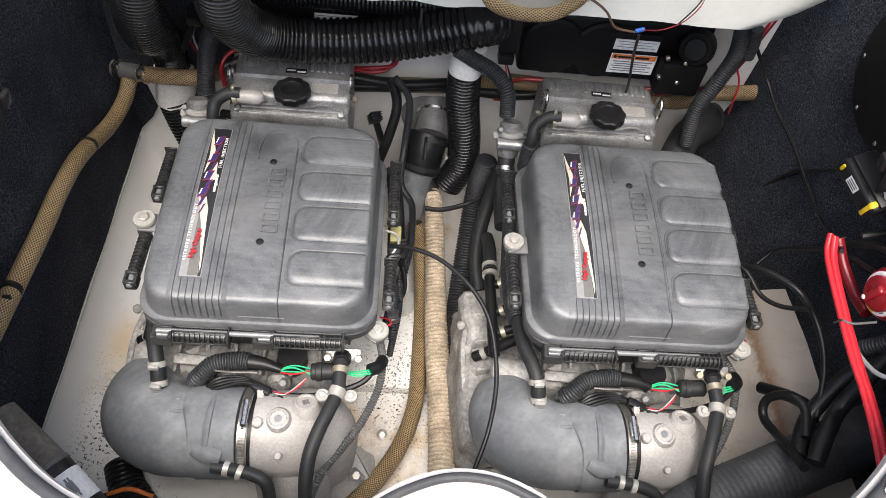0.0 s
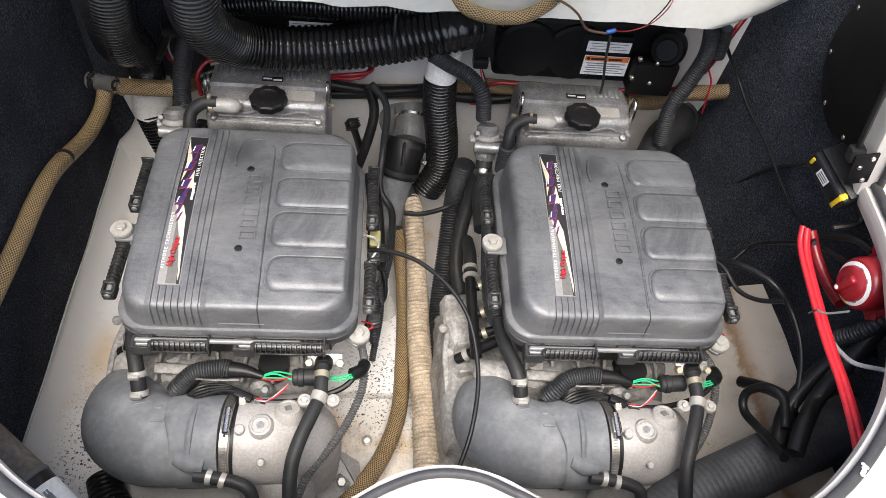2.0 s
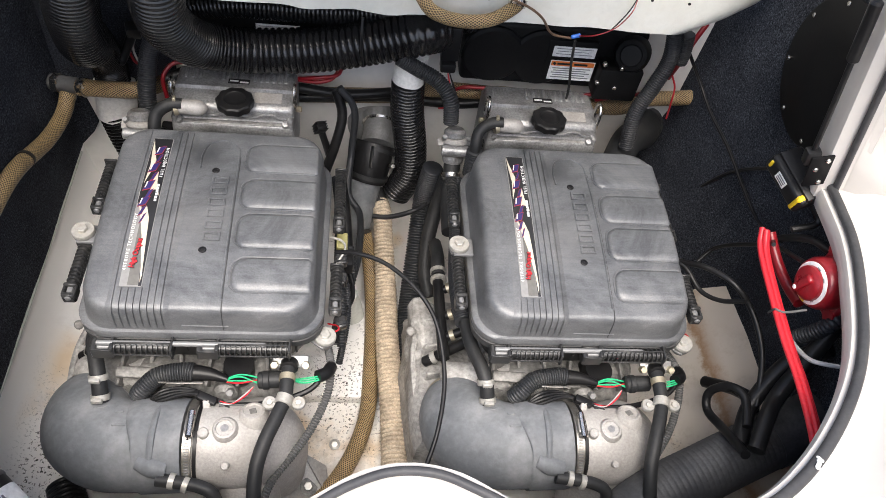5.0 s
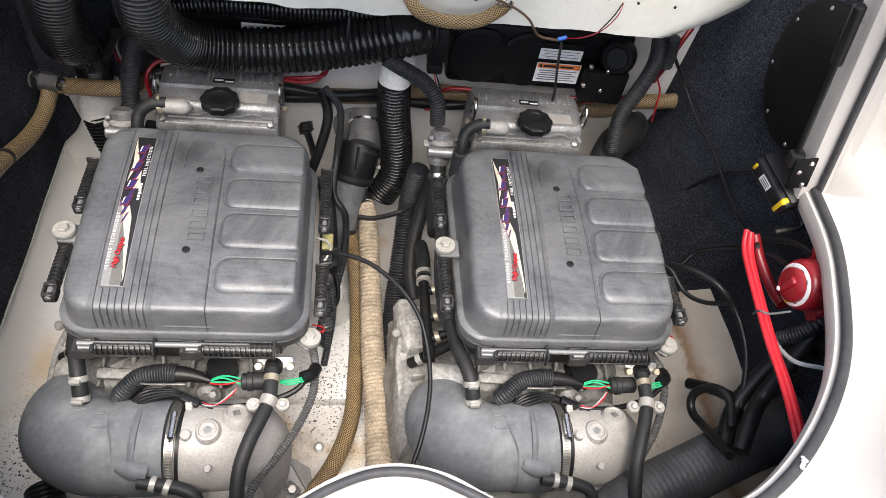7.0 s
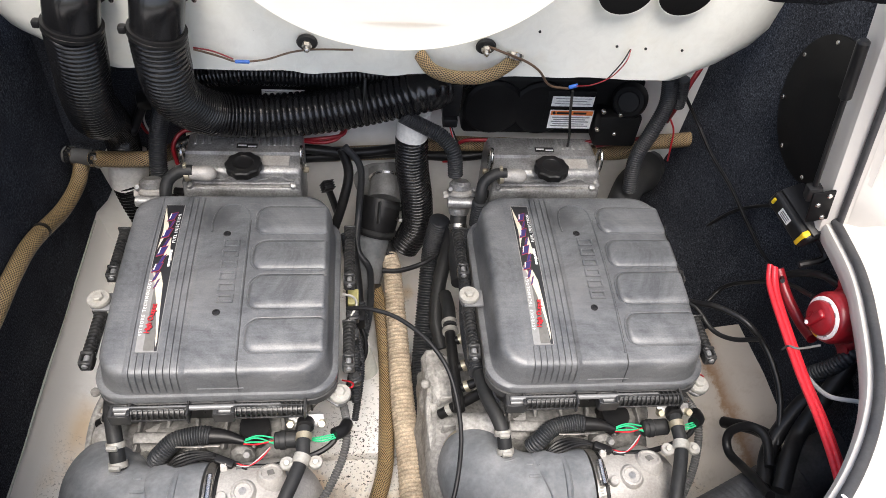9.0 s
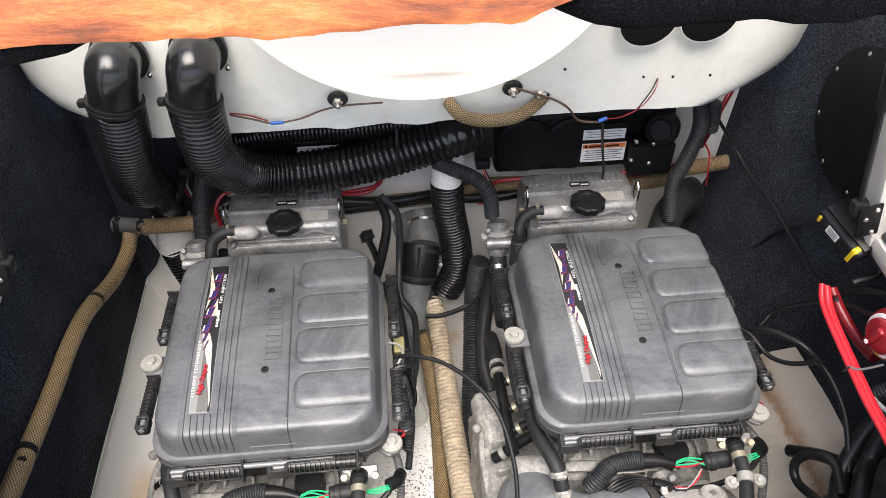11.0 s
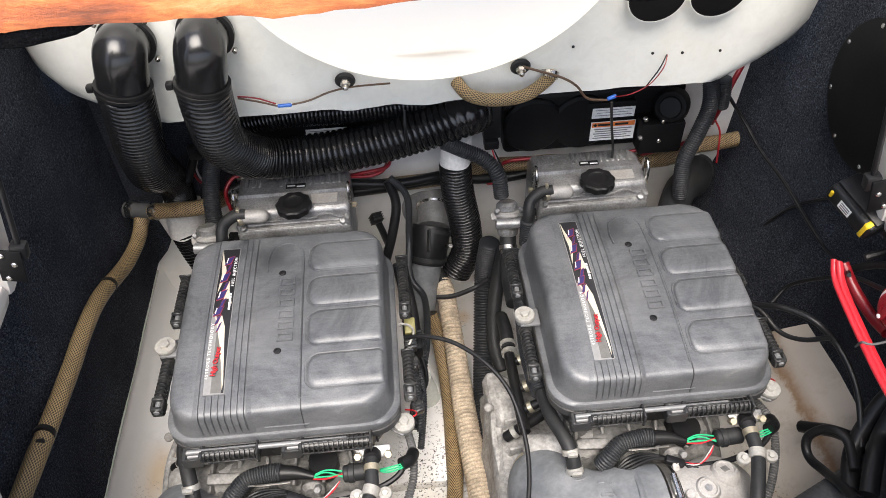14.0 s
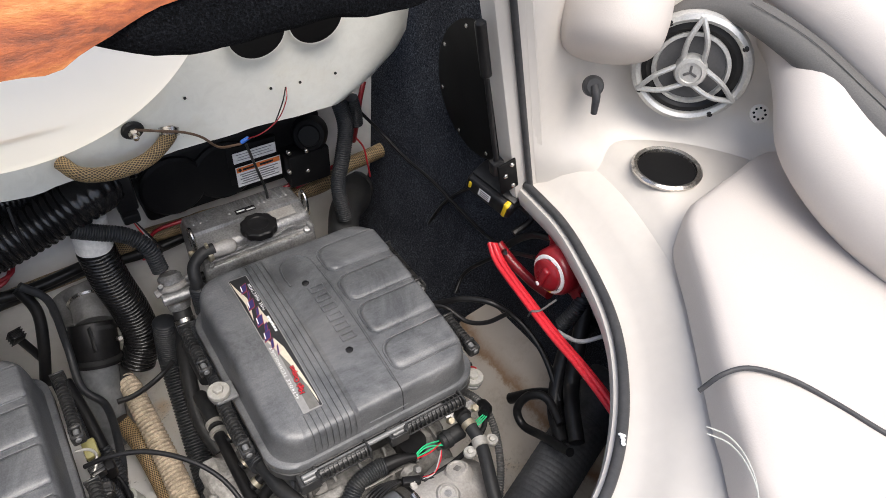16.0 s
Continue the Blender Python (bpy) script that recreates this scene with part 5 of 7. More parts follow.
for p, q, r in (((-0.228, 0.03, 0.105), (-0.15, 0.03, 0.16), 0.012), ((-0.235, 0.1, 0.11), (-0.16, 0.11, 0.17), 0.01)):
    part("cooling_stub", rod(p, q, r, 14, 0.002), BLACK, engine)
    part("stub_clip", turned([(r, -0.005), (r + 0.002, -0.005), (r + 0.002, 0.005), (r, 0.005)], along(Vector(p).lerp(Vector(q), 0.25), q), 16), BOLT, engine)

second = copy_thing(engine, pose(0.29, 0, 0))

# ---- back of the bay ----
# elbows on the panel with their two large vent ducts
def duct_elbow(flange, bend, low, label):
    t = thing("vent_elbow", label, "pipe elbow", "vent elbows")
    f, c, l = Vector(flange), Vector(bend), Vector(low)
    part("elbow_bend", sweep([f, f.lerp(c, 0.55) + Vector((0, 0, 0.006)), c, l], [0.038, 0.0385, 0.039, 0.039], 32, 0.005), BLACK_GLOSS, t, "", 60)
    part("elbow_flange", turned([(0.039, -0.004), (0.044, -0.003), (0.044, 0.006), (0.039, 0.008)], along(f, f + Vector((0, -0.05, -0.004))), 36), BLACK, t)
    clip = turned([(0.039, -0.006), (0.0435, -0.006), (0.0435, -0.001), (0.042, 0.0), (0.0435, 0.001), (0.0435, 0.006), (0.039, 0.006)], along(l, l + (l - c)), 36)
    box((0.012, 0.014, 0.012), Matrix.Translation(l + Vector((-0.05, 0, 0.002))), 0.003, bm=clip)
    part("clamp_ring", clip, BLACK, t)
    for a in (40, 140, 320):
        q = f + Vector((0.05 * math.cos(radians(a)), 0.004, 0.05 * math.sin(radians(a))))
        part("flange_screw", rod(q, q + Vector((0, -0.012, 0)), 0.004, 10), STEEL, t)
    return t

LOW_A, LOW_B = (-0.509, 0.425, 0.697), (-0.390, 0.425, 0.692)
duct_elbow((-0.500, 0.478, 0.745), (-0.498, 0.425, 0.746), LOW_A, "glossy black plastic vent elbow on the white panel")
duct_elbow((-0.378, 0.478, 0.750), (-0.380, 0.425, 0.744), LOW_B, "glossy black plastic vent elbow on the white panel")
va = thing("vent_hose", "black corrugated vent hose hanging from its elbow", "hose", "vent hoses")
part("hose_body", sweep([LOW_A, (-0.525, 0.450, 0.626), (-0.549, 0.490, 0.536), (-0.566, 0.535, 0.457), (-0.567, 0.565, 0.425)], 0.0415, 28, rib=(0.0102, 0.0019)), BLACK_GLOSS, va, "", 80)
part("hose_tail", sweep([(-0.567, 0.565, 0.445), (-0.572, 0.612, 0.382), (-0.578, 0.650, 0.325), (-0.583, 0.664, 0.268)], [0.036, 0.034, 0.0335, 0.033], 24, rib=(0.0075, 0.0014)), BLACK_GLOSS, va, "", 80)
vb = thing("vent_hose", "black corrugated vent hose bending across the back wall", "hose", "vent hoses")
VB = [LOW_B, (-0.396, 0.440, 0.628), (-0.401, 0.480, 0.542), (-0.369, 0.550, 0.452), (-0.277, 0.580, 0.424), (-0.164, 0.585, 0.433), (-0.050, 0.585, 0.461), (0.035, 0.590, 0.484), (0.068, 0.620, 0.474)]
line_b = [q for q, _, _ in spline(VB, 0.02)]
cut = next(i for i, q in enumerate(line_b) if q.x > -0.3 and q.z < 0.5)
vb_bm = sweep(line_b[:cut + 1], 0.0415, 28, rib=(0.0098, 0.0018))
part("hose_body", sweep(line_b[cut:], 0.0415, 28, rib=(0.0125, 0.0018), bm=vb_bm), BLACK_GLOSS, vb, "", 80)
part("cable_tie", sweep([(-0.079, 0.550, 0.533), (-0.080, 0.535, 0.493), (-0.076, 0.550, 0.428)], 0.003, 6, 0.006), BLACK, vb)
# thinner corrugated hose lying behind along the panel's lip
solo("drain_hose", sweep([(-0.467, 0.660, 0.445), (-0.314, 0.630, 0.487), (-0.168, 0.620, 0.494), (-0.023, 0.620, 0.502), (0.055, 0.620, 0.508), (0.188, 0.660, 0.458)], 0.024, 18, rib=(0.008, 0.0016)), BLACK_GLOSS, "thinner black corrugated hose behind the vent hose", "hose")

# white pipe collars with their black hoses going down to the bilge
def collar(top, low, label, tail, size=1.0):
    t = thing("pipe_collar", label, "pipe", "white pipe collars")
    long = (Vector(low) - Vector(top)).length
    part("pipe", turned([(0.029 * size, 0), (0.0325 * size, 0.002), (0.0325 * size, long - 0.002), (0.029 * size, long)], along(top, low), 28), PVC, t)
    part("pipe_hose", sweep(tail, [size * r for r in (0.0325, 0.034, 0.034, 0.034, 0.033)[:len(tail)]], 24, rib=(0.0085, 0.0018)), BLACK_GLOSS, t, "black corrugated hose", 80)
    return t

collar((0.021, 0.600, 0.431), (0.016, 0.590, 0.367), "white pipe collar on a black corrugated hose", [(0.016, 0.588, 0.372), (0.021, 0.590, 0.291), (0.036, 0.585, 0.195), (0.037, 0.575, 0.125), (0.012, 0.565, 0.069)])
collar((-0.583, 0.668, 0.262), (-0.59, 0.655, 0.178), "white pipe collar with printing on a black hose", [(-0.588, 0.658, 0.19), (-0.57, 0.645, 0.13), (-0.54, 0.62, 0.06)], 1.26)

# exhaust pipe between the engines: aluminium elbow from the back wall, black coupling, grey hose
ex = thing("exhaust_pipe", "grey exhaust pipe with a black clamped coupling", "pipe")
part("wall_flare", turned([(0.058, 0), (0.06, 0.004), (0.055, 0.012), (0.042, 0.02), (0.036, 0.024)], along((-0.043, 0.695, 0.163), (-0.043, 0.640, 0.184)), 32), PIPE, ex, "bare metal wall flange")
part("pipe_throat", sweep([(-0.033, 0.695, 0.196), (-0.028, 0.665, 0.179), (-0.034, 0.625, 0.160)], [0.038, 0.037, 0.037], 28, 0.006), PIPE, ex, "bare aluminium wall elbow", 60)
part("weld_seam", turned([(0.0375, -0.004), (0.041, 0.0), (0.0375, 0.004)], along((-0.029, 0.668, 0.183), (-0.032, 0.635, 0.173)), 28), STEEL, ex)
part("coupling", sweep([(-0.039, 0.622, 0.168), (-0.047, 0.597, 0.139), (-0.057, 0.572, 0.102)], [0.044, 0.045, 0.044], 28, 0.006), BLACK, ex, "black rubber coupling", 60)
part("clamp_band", sweep([(-0.039, 0.618, 0.159), (-0.041, 0.612, 0.153)], 0.047, 28, 0.003), RUBBER_DARK, ex)
part("clamp_band", sweep([(-0.053, 0.582, 0.116), (-0.055, 0.577, 0.108)], 0.047, 28, 0.003), RUBBER_DARK, ex)
part("clamp_bolt", rod((-0.007, 0.570, 0.152), (-0.001, 0.550, 0.170), 0.006, 8), STEEL, ex)
part("clamp_tail", box((0.004, 0.05, 0.012), Matrix.Translation((-0.048, 0.555, 0.188)) @ pose(0, 0, 0, 35, 20, 8), 0.001, 1), RUBBER_DARK, ex)
part("pipe_hose", sweep([(-0.056, 0.576, 0.106), (-0.065, 0.552, 0.069), (-0.074, 0.525, 0.021), (-0.085, 0.500, -0.054)], [0.037, 0.036, 0.035, 0.032], 26, 0.008), RUBBER, ex, "dark grey exhaust hose", 60)
ex2 = thing("exhaust_outlet", "round dark rubber exhaust outlet at the back wall", "pipe")
part("outlet_body", sweep([(0.587, 0.690, 0.212), (0.563, 0.640, 0.228), (0.510, 0.580, 0.253), (0.472, 0.520, 0.231)], [0.042, 0.038, 0.034, 0.032], 24, 0.006), RUBBER_DARK, ex2, "", 60)
part("outlet_lip", turned([(0.04, 0), (0.046, 0.003), (0.046, 0.012), (0.04, 0.016)], along((0.588, 0.692, 0.210), (0.572, 0.660, 0.225)), 28), RUBBER_DARK, ex2)

# black electrical boxes on the back wall
def engine_box(x0, x1, z0, z1, y, label):
    t = thing("control_box", label, "control box", "control boxes")
    cx, cz, w, h = (x0 + x1) / 2, (z0 + z1) / 2, x1 - x0, z1 - z0
    part("box_body", box((w, 0.09, h), pose(cx, y + 0.045, cz), 0.012, 3), BLACK_DULL, t)
    for k in range(2):
        part("box_lid", turned([(h * 0.44, 0), (h * 0.44, 0.008), (h * 0.40, 0.013), (h * 0.2, 0.014)], pose(x0 + w * (0.16 + 0.27 * k), y + 0.002, cz, 90), 32), BLACK_DULL, t)
    return t

A, B = (0.121, 0.620, 0.357), (0.499, 0.620, 0.478)
rb = engine_box(A[0], B[0] - 0.01, A[2], 0.5, 0.62, "long matt black engine control box with warning labels")

def warning_label(corner, opposite, y, band, parent, lines=4):
    x0, z1, x1, z0 = corner[0], corner[2], opposite[0], opposite[2]
    w, h = x1 - x0, z1 - z0
    lab = part("warning_label" if band else "notice_label", box((w, 0.001, h), pose((x0 + x1) / 2, y, (z0 + z1) / 2), 0.0003, 1), LABEL, parent, "white printed warning label")
    if band:
        part("label_band", box((w * 0.96, 0.001, h * 0.24), pose((x0 + x1) / 2, y - 0.0008, z1 - h * 0.15), 0.0003, 1), ORANGE, lab)
        part("label_print", box((w * 0.07, 0.001, h * 0.13), pose(x0 + w * 0.09, y - 0.0015, z1 - h * 0.15, 0, 45), 0.0003, 1), BLACK, lab)
        for k in range(2):
            part("label_print", box((w * 0.3, 0.001, h * 0.1), pose(x0 + w * (0.3 + 0.38 * k), y - 0.0015, z1 - h * 0.15), 0.0003, 1), BLACK, lab)
    n0 = 0.34 if band else 0.15
    for k in range(lines):
        part("label_print", box((w * (0.86 - 0.13 * (k % 2)), 0.001, h * 0.045), pose((x0 + x1) / 2 - w * 0.03 * (k % 2), y - 0.0008, z1 - h * (n0 + (0.92 - n0) * k / lines + 0.05)), 0.0003, 1), INK, lab)

warning_label((0.296, 0.605, 0.466), (0.383, 0.605, 0.442), 0.605, False, rb, 3)
warning_label((0.297, 0.605, 0.433), (0.389, 0.605, 0.387), 0.605, True, rb, 5)
part("label_backing", box((0.10, 0.014, 0.085), pose(0.335, 0.6135, 0.435), 0.003), BLACK_DULL, rb)
mot = turned([(0.036, 0), (0.036, 0.03), (0.03, 0.045), (0.022, 0.048), (0.02, 0.052), (0.009, 0.053)], along((0.464, 0.620, 0.454), (0.434, 0.560, 0.483)), 26)
part("relay_dome", mot, BLACK_DULL, rb)
part("relay_block", box((0.09, 0.05, 0.075), pose(*(Vector((0.439, 0.600, 0.401)) )), 0.006), BLACK_DULL, rb)
for p in ((0.397, 0.570, 0.453), (0.433, 0.570, 0.446), (0.394, 0.570, 0.408), (0.432, 0.570, 0.399)):
    part("cover_screw", rod(p, (p[0], p[1] + 0.01, p[2]), 0.0045, 10), STEEL, rb)
C, D = (-0.431, 0.645, 0.367), (-0.112, 0.645, 0.493)
lb = engine_box(C[0], D[0], C[2] + 0.03, 0.52, 0.645, "long matt black engine control box behind the vent hose")
warning_label((-0.278, 0.620, 0.457), (-0.196, 0.620, 0.433), 0.62, False, lb, 3)

# connector block and cables between the boxes
cb = thing("connector_block", "black plug connector with thin wires beside the box", "connector")
part("plug_body", box((0.036, 0.03, 0.075), pose(*(0.091, 0.600, 0.463)), 0.004), BLACK, cb)
part("plug_cap", box((0.03, 0.03, 0.02), pose(*(0.090, 0.590, 0.415)), 0.004), BLACK, cb)
for k in range(3):
    part("plug_wire", sweep([(0.090, 0.585, 0.410), (0.108 + 0.006 * k, 0.585, 0.335), (0.10 + 0.012 * k, 0.6, 0.30), (0.09, 0.62, 0.28)], 0.0022, 6), (RED, WHITE_WIRE, BLACK)[k], cb)

wp = thing("wire_plug", "black wire plug with red and pale leads in the corner", "connector")
part("plug_body", box((0.026, 0.024, 0.03), pose(*(-0.511, 0.64, 0.408), 20, 0, 15), 0.004), BLACK, wp)
part("plug_lead", sweep([(-0.518, 0.645, 0.393), (-0.529, 0.645, 0.364), (-0.525, 0.645, 0.333), (-0.512, 0.645, 0.321)], 0.0028, 8), RED_DARK, wp)
part("plug_lead", sweep([(-0.51, 0.645, 0.393), (-0.521, 0.645, 0.364), (-0.517, 0.645, 0.333), (-0.504, 0.645, 0.321)], 0.0022, 8), WHITE_WIRE, wp)
part("plug_lead", sweep([(-0.511, 0.64, 0.408), (-0.537, 0.63, 0.354), (-0.544, 0.62, 0.345)], 0.009, 10), BLACK, wp)
sp2 = thing("wire_plug", "black multi-pin plug hanging beside the head cover", "connector")
sp2_bm = box((0.022, 0.02, 0.026), pose(-0.157, 0.56, 0.26, 30, 10, 25), 0.004)
for k in range(4):
    box((0.024, 0.0018, 0.028), pose(-0.157, 0.56, 0.26, 30, 10, 25) @ pose(0, -0.008 + 0.0053 * k, 0.001), 0.0005, 1, sp2_bm)
part("plug_body", sp2_bm, BLACK, sp2)
part("plug_lead", sweep([(-0.157, 0.56, 0.26), (-0.147, 0.5700000000000001, 0.21000000000000002), (-0.137, 0.5900000000000001, 0.14)], 0.0075, 10), BLACK, sp2)

# red battery leads and black harness along the back wall
def cable(name, pts, r, mat, label, cat="cable", rib=None, group=""):
    return solo(name, sweep(pts, r, 10, 0.008, rib=rib), mat, label, cat, group)

cable("battery_cable", [(0.106, 0.630, 0.281), (0.120, 0.610, 0.342), (0.173, 0.605, 0.353), (0.280, 0.600, 0.350), (0.352, 0.600, 0.346), (0.422, 0.600, 0.364), (0.495, 0.620, 0.357)], 0.004, RED_DARK, "red battery lead along the back wall")
cable("battery_cable", [(0.417, 0.610, 0.337), (0.453, 0.600, 0.355), (0.520, 0.620, 0.355), (0.560, 0.650, 0.362)], 0.0045, RED_DARK, "red battery lead beside the control box")
cable("battery_cable", [(-0.296, 0.640, 0.318), (-0.221, 0.620, 0.333), (-0.172, 0.600, 0.354), (-0.126, 0.610, 0.356), (-0.116, 0.630, 0.361)], 0.004, RED_DARK, "red battery lead under the vent hose")
cable("battery_cable", [(-0.208, 0.610, 0.340), (-0.167, 0.600, 0.344), (-0.137, 0.605, 0.349), (-0.124, 0.620, 0.357)], 0.004, RED_DARK, "red battery lead under the vent hose")
cable("battery_cable", [(-0.459, 0.590, 0.291), (-0.463, 0.600, 0.330), (-0.446, 0.620, 0.350), (-0.421, 0.630, 0.350)], 0.0045, RED_DARK, "red lead looping beside the head cover")
cable("battery_cable", [(0.600, 0.640, 0.518), (0.579, 0.620, 0.491), (0.571, 0.620, 0.445), (0.570, 0.640, 0.383)], 0.0055, RED_DARK, "red battery lead down from the panel")
cable("harness", [(-0.461, 0.610, 0.321), (-0.389, 0.630, 0.332), (-0.200, 0.620, 0.311), (-0.104, 0.630, 0.294), (-0.004, 0.650, 0.291)], 0.011, BLACK, "black taped wiring harness along the back wall", "harness")
cable("harness", [(-0.205, 0.640, 0.271), (-0.079, 0.645, 0.279), (-0.004, 0.650, 0.279), (0.122, 0.650, 0.271), (0.222, 0.650, 0.286)], 0.012, BLACK, "black taped wiring harness along the back wall", "harness")
cable("harness", [(-0.127, 0.620, 0.312), (-0.113, 0.600, 0.264), (-0.125, 0.570, 0.209), (-0.150, 0.540, 0.136)], 0.0105, BLACK, "black harness branching down beside the engine", "harness")
cable("harness", [(-0.120, 0.600, 0.335), (-0.088, 0.590, 0.286), (-0.091, 0.570, 0.188), (-0.095, 0.500, 0.135), (-0.068, 0.450, 0.113), (-0.073, 0.300, 0.148), (-0.097, 0.200, 0.160)], 0.0075, LOOM, "thin black loom falling beside the engine", "harness")
cable("wire_loom", [(-0.455, 0.600, 0.446), (-0.478, 0.590, 0.385), (-0.487, 0.565, 0.324), (-0.486, 0.550, 0.290)], 0.0165, LOOM, "ribbed blue-black wiring loom rising at the back", "wire loom", rib=(0.0048, 0.001))
cable("wire_loom", [(-0.008, 0.560, 0.446), (0.026, 0.560, 0.425), (0.070, 0.550, 0.405), (0.096, 0.530, 0.378), (0.103, 0.515, 0.331)], 0.0148, LOOM, "ribbed blue-black wiring loom down to the engine", "wire loom", rib=(0.0048, 0.001))
cable("wire_loom", [(0.507, 0.570, 0.540), (0.519, 0.570, 0.476), (0.504, 0.560, 0.416), (0.485, 0.550, 0.355), (0.486, 0.530, 0.280)], 0.0152, LOOM, "ribbed grey wiring loom falling from the panel", "wire loom", rib=(0.0048, 0.001))
cable("wire_loom", [(0.549, 0.600, 0.518), (0.556, 0.600, 0.482), (0.558, 0.600, 0.452)], 0.014, LOOM, "short ribbed grey wiring loom", "wire loom", rib=(0.0048, 0.001))
cable("signal_wire", [(0.545, 0.61, 0.51), (0.577, 0.62, 0.466), (0.618, 0.6, 0.41), (0.636, 0.54, 0.38), (0.653, 0.45, 0.365), (0.662, 0.358, 0.348), (0.66, 0.276, 0.351), (0.62, 0.177, 0.417), (0.59, 0.13, 0.45)], 0.0036, BLACK, "thin black wire across the carpet", "wire")
cable("signal_wire", [(0.665, 0.31, 0.44), (0.668, 0.35, 0.409), (0.668, 0.429, 0.316), (0.655, 0.475, 0.217), (0.64, 0.489, 0.15)], 0.0036, BLACK, "thin black wire from the charger", "wire")
cable("signal_wire", [(0.6, 0.277, 0.216), (0.63, 0.287, 0.251), (0.64, 0.218, 0.345), (0.63, 0.161, 0.407), (0.62, 0.089, 0.459)], 0.004, BLACK, "thin black wire looping to the switch", "wire")
cable("signal_wire", [(0.566, 0.620, 0.404), (0.583, 0.620, 0.374), (0.591, 0.620, 0.329), (0.602, 0.630, 0.282)], 0.002, RED, "thin red wire hanging by the loom", "wire")

# tan braided fuel hoses
def braided(pts, label, r=0.0165):
    return solo("fuel_hose", sweep(pts, r, 16, 0.006), BRAID, label, "hose", "braided fuel hoses")

braided([(-0.632, 0.612, 0.285), (-0.571, 0.597, 0.296), (-0.512, 0.597, 0.300), (-0.462, 0.626, 0.301), (-0.408, 0.650, 0.307), (-0.346, 0.650, 0.315), (-0.249, 0.650, 0.312)], "tan braided fuel hose along the back wall")
braided([(-0.194, 0.665, 0.257), (-0.092, 0.665, 0.264), (-0.003, 0.665, 0.271), (0.098, 0.665, 0.294), (0.198, 0.660, 0.296), (0.247, 0.655, 0.300), (0.475, 0.650, 0.286), (0.543, 0.645, 0.319), (0.616, 0.645, 0.328), (0.685, 0.650, 0.336)], "tan braided fuel hose along the back wall")
braided([(0.012, 0.485, 0.626), (0.031, 0.455, 0.617), (0.074, 0.450, 0.607), (0.127, 0.455, 0.609), (0.171, 0.485, 0.618), (0.177, 0.500, 0.620)], "tan braided drain hose looping under the bright moulding", 0.0112)
tf = thing("fuel_hose", "tan braided fuel hose with cable ties against the carpet", "hose", "braided fuel hoses")
LH = [(-0.660, 0.618, 0.263), (-0.665, 0.577, 0.242), (-0.670, 0.494, 0.250), (-0.672, 0.365, 0.299), (-0.672, 0.270, 0.315), (-0.672, 0.184, 0.316), (-0.672, 0.070, 0.323), (-0.672, -0.028, 0.330), (-0.672, 0.029, 0.328), (-0.672, -0.067, 0.333)]
part("hose_body", sweep(LH, 0.0152, 16, 0.006), BRAID, tf)
for a, b in (((-0.672, 0.403, 0.286), (-0.672, 0.379, 0.293)), ((-0.672, 0.056, 0.327), (-0.672, 0.049, 0.329))):
    b2 = turned([(0.0152, -0.004), (0.0168, -0.004), (0.0168, 0.004), (0.0152, 0.004)], along(a, b), 18)
    box((0.012, 0.006, 0.008), Matrix.Translation(Vector(a) + Vector((0.005, -0.02, 0.012))), 0.001, 1, b2)
    part("cable_tie", b2, BLACK, tf)
tee = thing("tee_fitting", "grey plastic hose tee with steel clamps", "pipe fitting")
part("tee_body", sweep([(-0.691, 0.630, 0.280), (-0.654, 0.622, 0.281), (-0.615, 0.607, 0.288)], 0.0165, 14), LOOM_GREY, tee)
part("tee_branch", sweep([(-0.656, 0.625, 0.279), (-0.665, 0.620, 0.250)], 0.0165, 14), LOOM_GREY, tee)
for p, q in (((-0.622, 0.609, 0.287), (-0.611, 0.605, 0.289)), ((-0.679, 0.628, 0.279), (-0.666, 0.626, 0.279))):
    cl = turned([(0.0175, -0.006), (0.0195, -0.006), (0.0195, 0.006), (0.0175, 0.006)], along(p, q), 18)
    box((0.014, 0.01, 0.012), Matrix.Translation(Vector(p) + Vector((0, -0.012, 0.016))), 0.002, bm=cl)
    part("steel_clamp", cl, STEEL, tee)

# ---- middle of the bay ----
bh = thing("bilge_hose", "dirty beige ribbed bilge hose on the floor", "hose")
part("hose_body", sweep([(-0.025, 0.559, 0.050), (-0.017, 0.521, 0.050), (-0.015, 0.480, 0.040), (-0.008, 0.368, 0.000), (-0.002, 0.214, -0.030), (0.009, 0.067, -0.045), (0.011, -0.058, -0.050), (0.009, -0.162, -0.050)], [0.0185, 0.019, 0.0195, 0.021, 0.023, 0.0245, 0.0245, 0.0245], 24, rib=(0.0088, 0.0026)), BEIGE, bh)
part("hose_cuff", sweep([(-0.030, 0.578, 0.060), (-0.024, 0.547, 0.050)], 0.0205, 20, 0.004), RUBBER_DARK, bh, "dark rubber end cuff")
solo("wire_loom", sweep([(0.079, 0.500, 0.221), (0.068, 0.497, 0.120), (0.057, 0.418, 0.040), (0.045, 0.323, -0.020), (0.035, 0.199, -0.050), (0.032, 0.125, -0.060), (0.028, 0.031, -0.070)], 0.021, 18, rib=(0.0062, 0.0018)), LOOM, "blue-black ribbed wiring loom between the engines", "wire loom")
solo("wire_loom", sweep([(0.109, 0.480, 0.227), (0.095, 0.462, 0.160), (0.079, 0.417, 0.100), (0.074, 0.364, 0.050), (0.084, 0.311, 0.020)], 0.0155, 12, 0.008), RUBBER_DARK, "smooth dark hose between the engines", "hose")
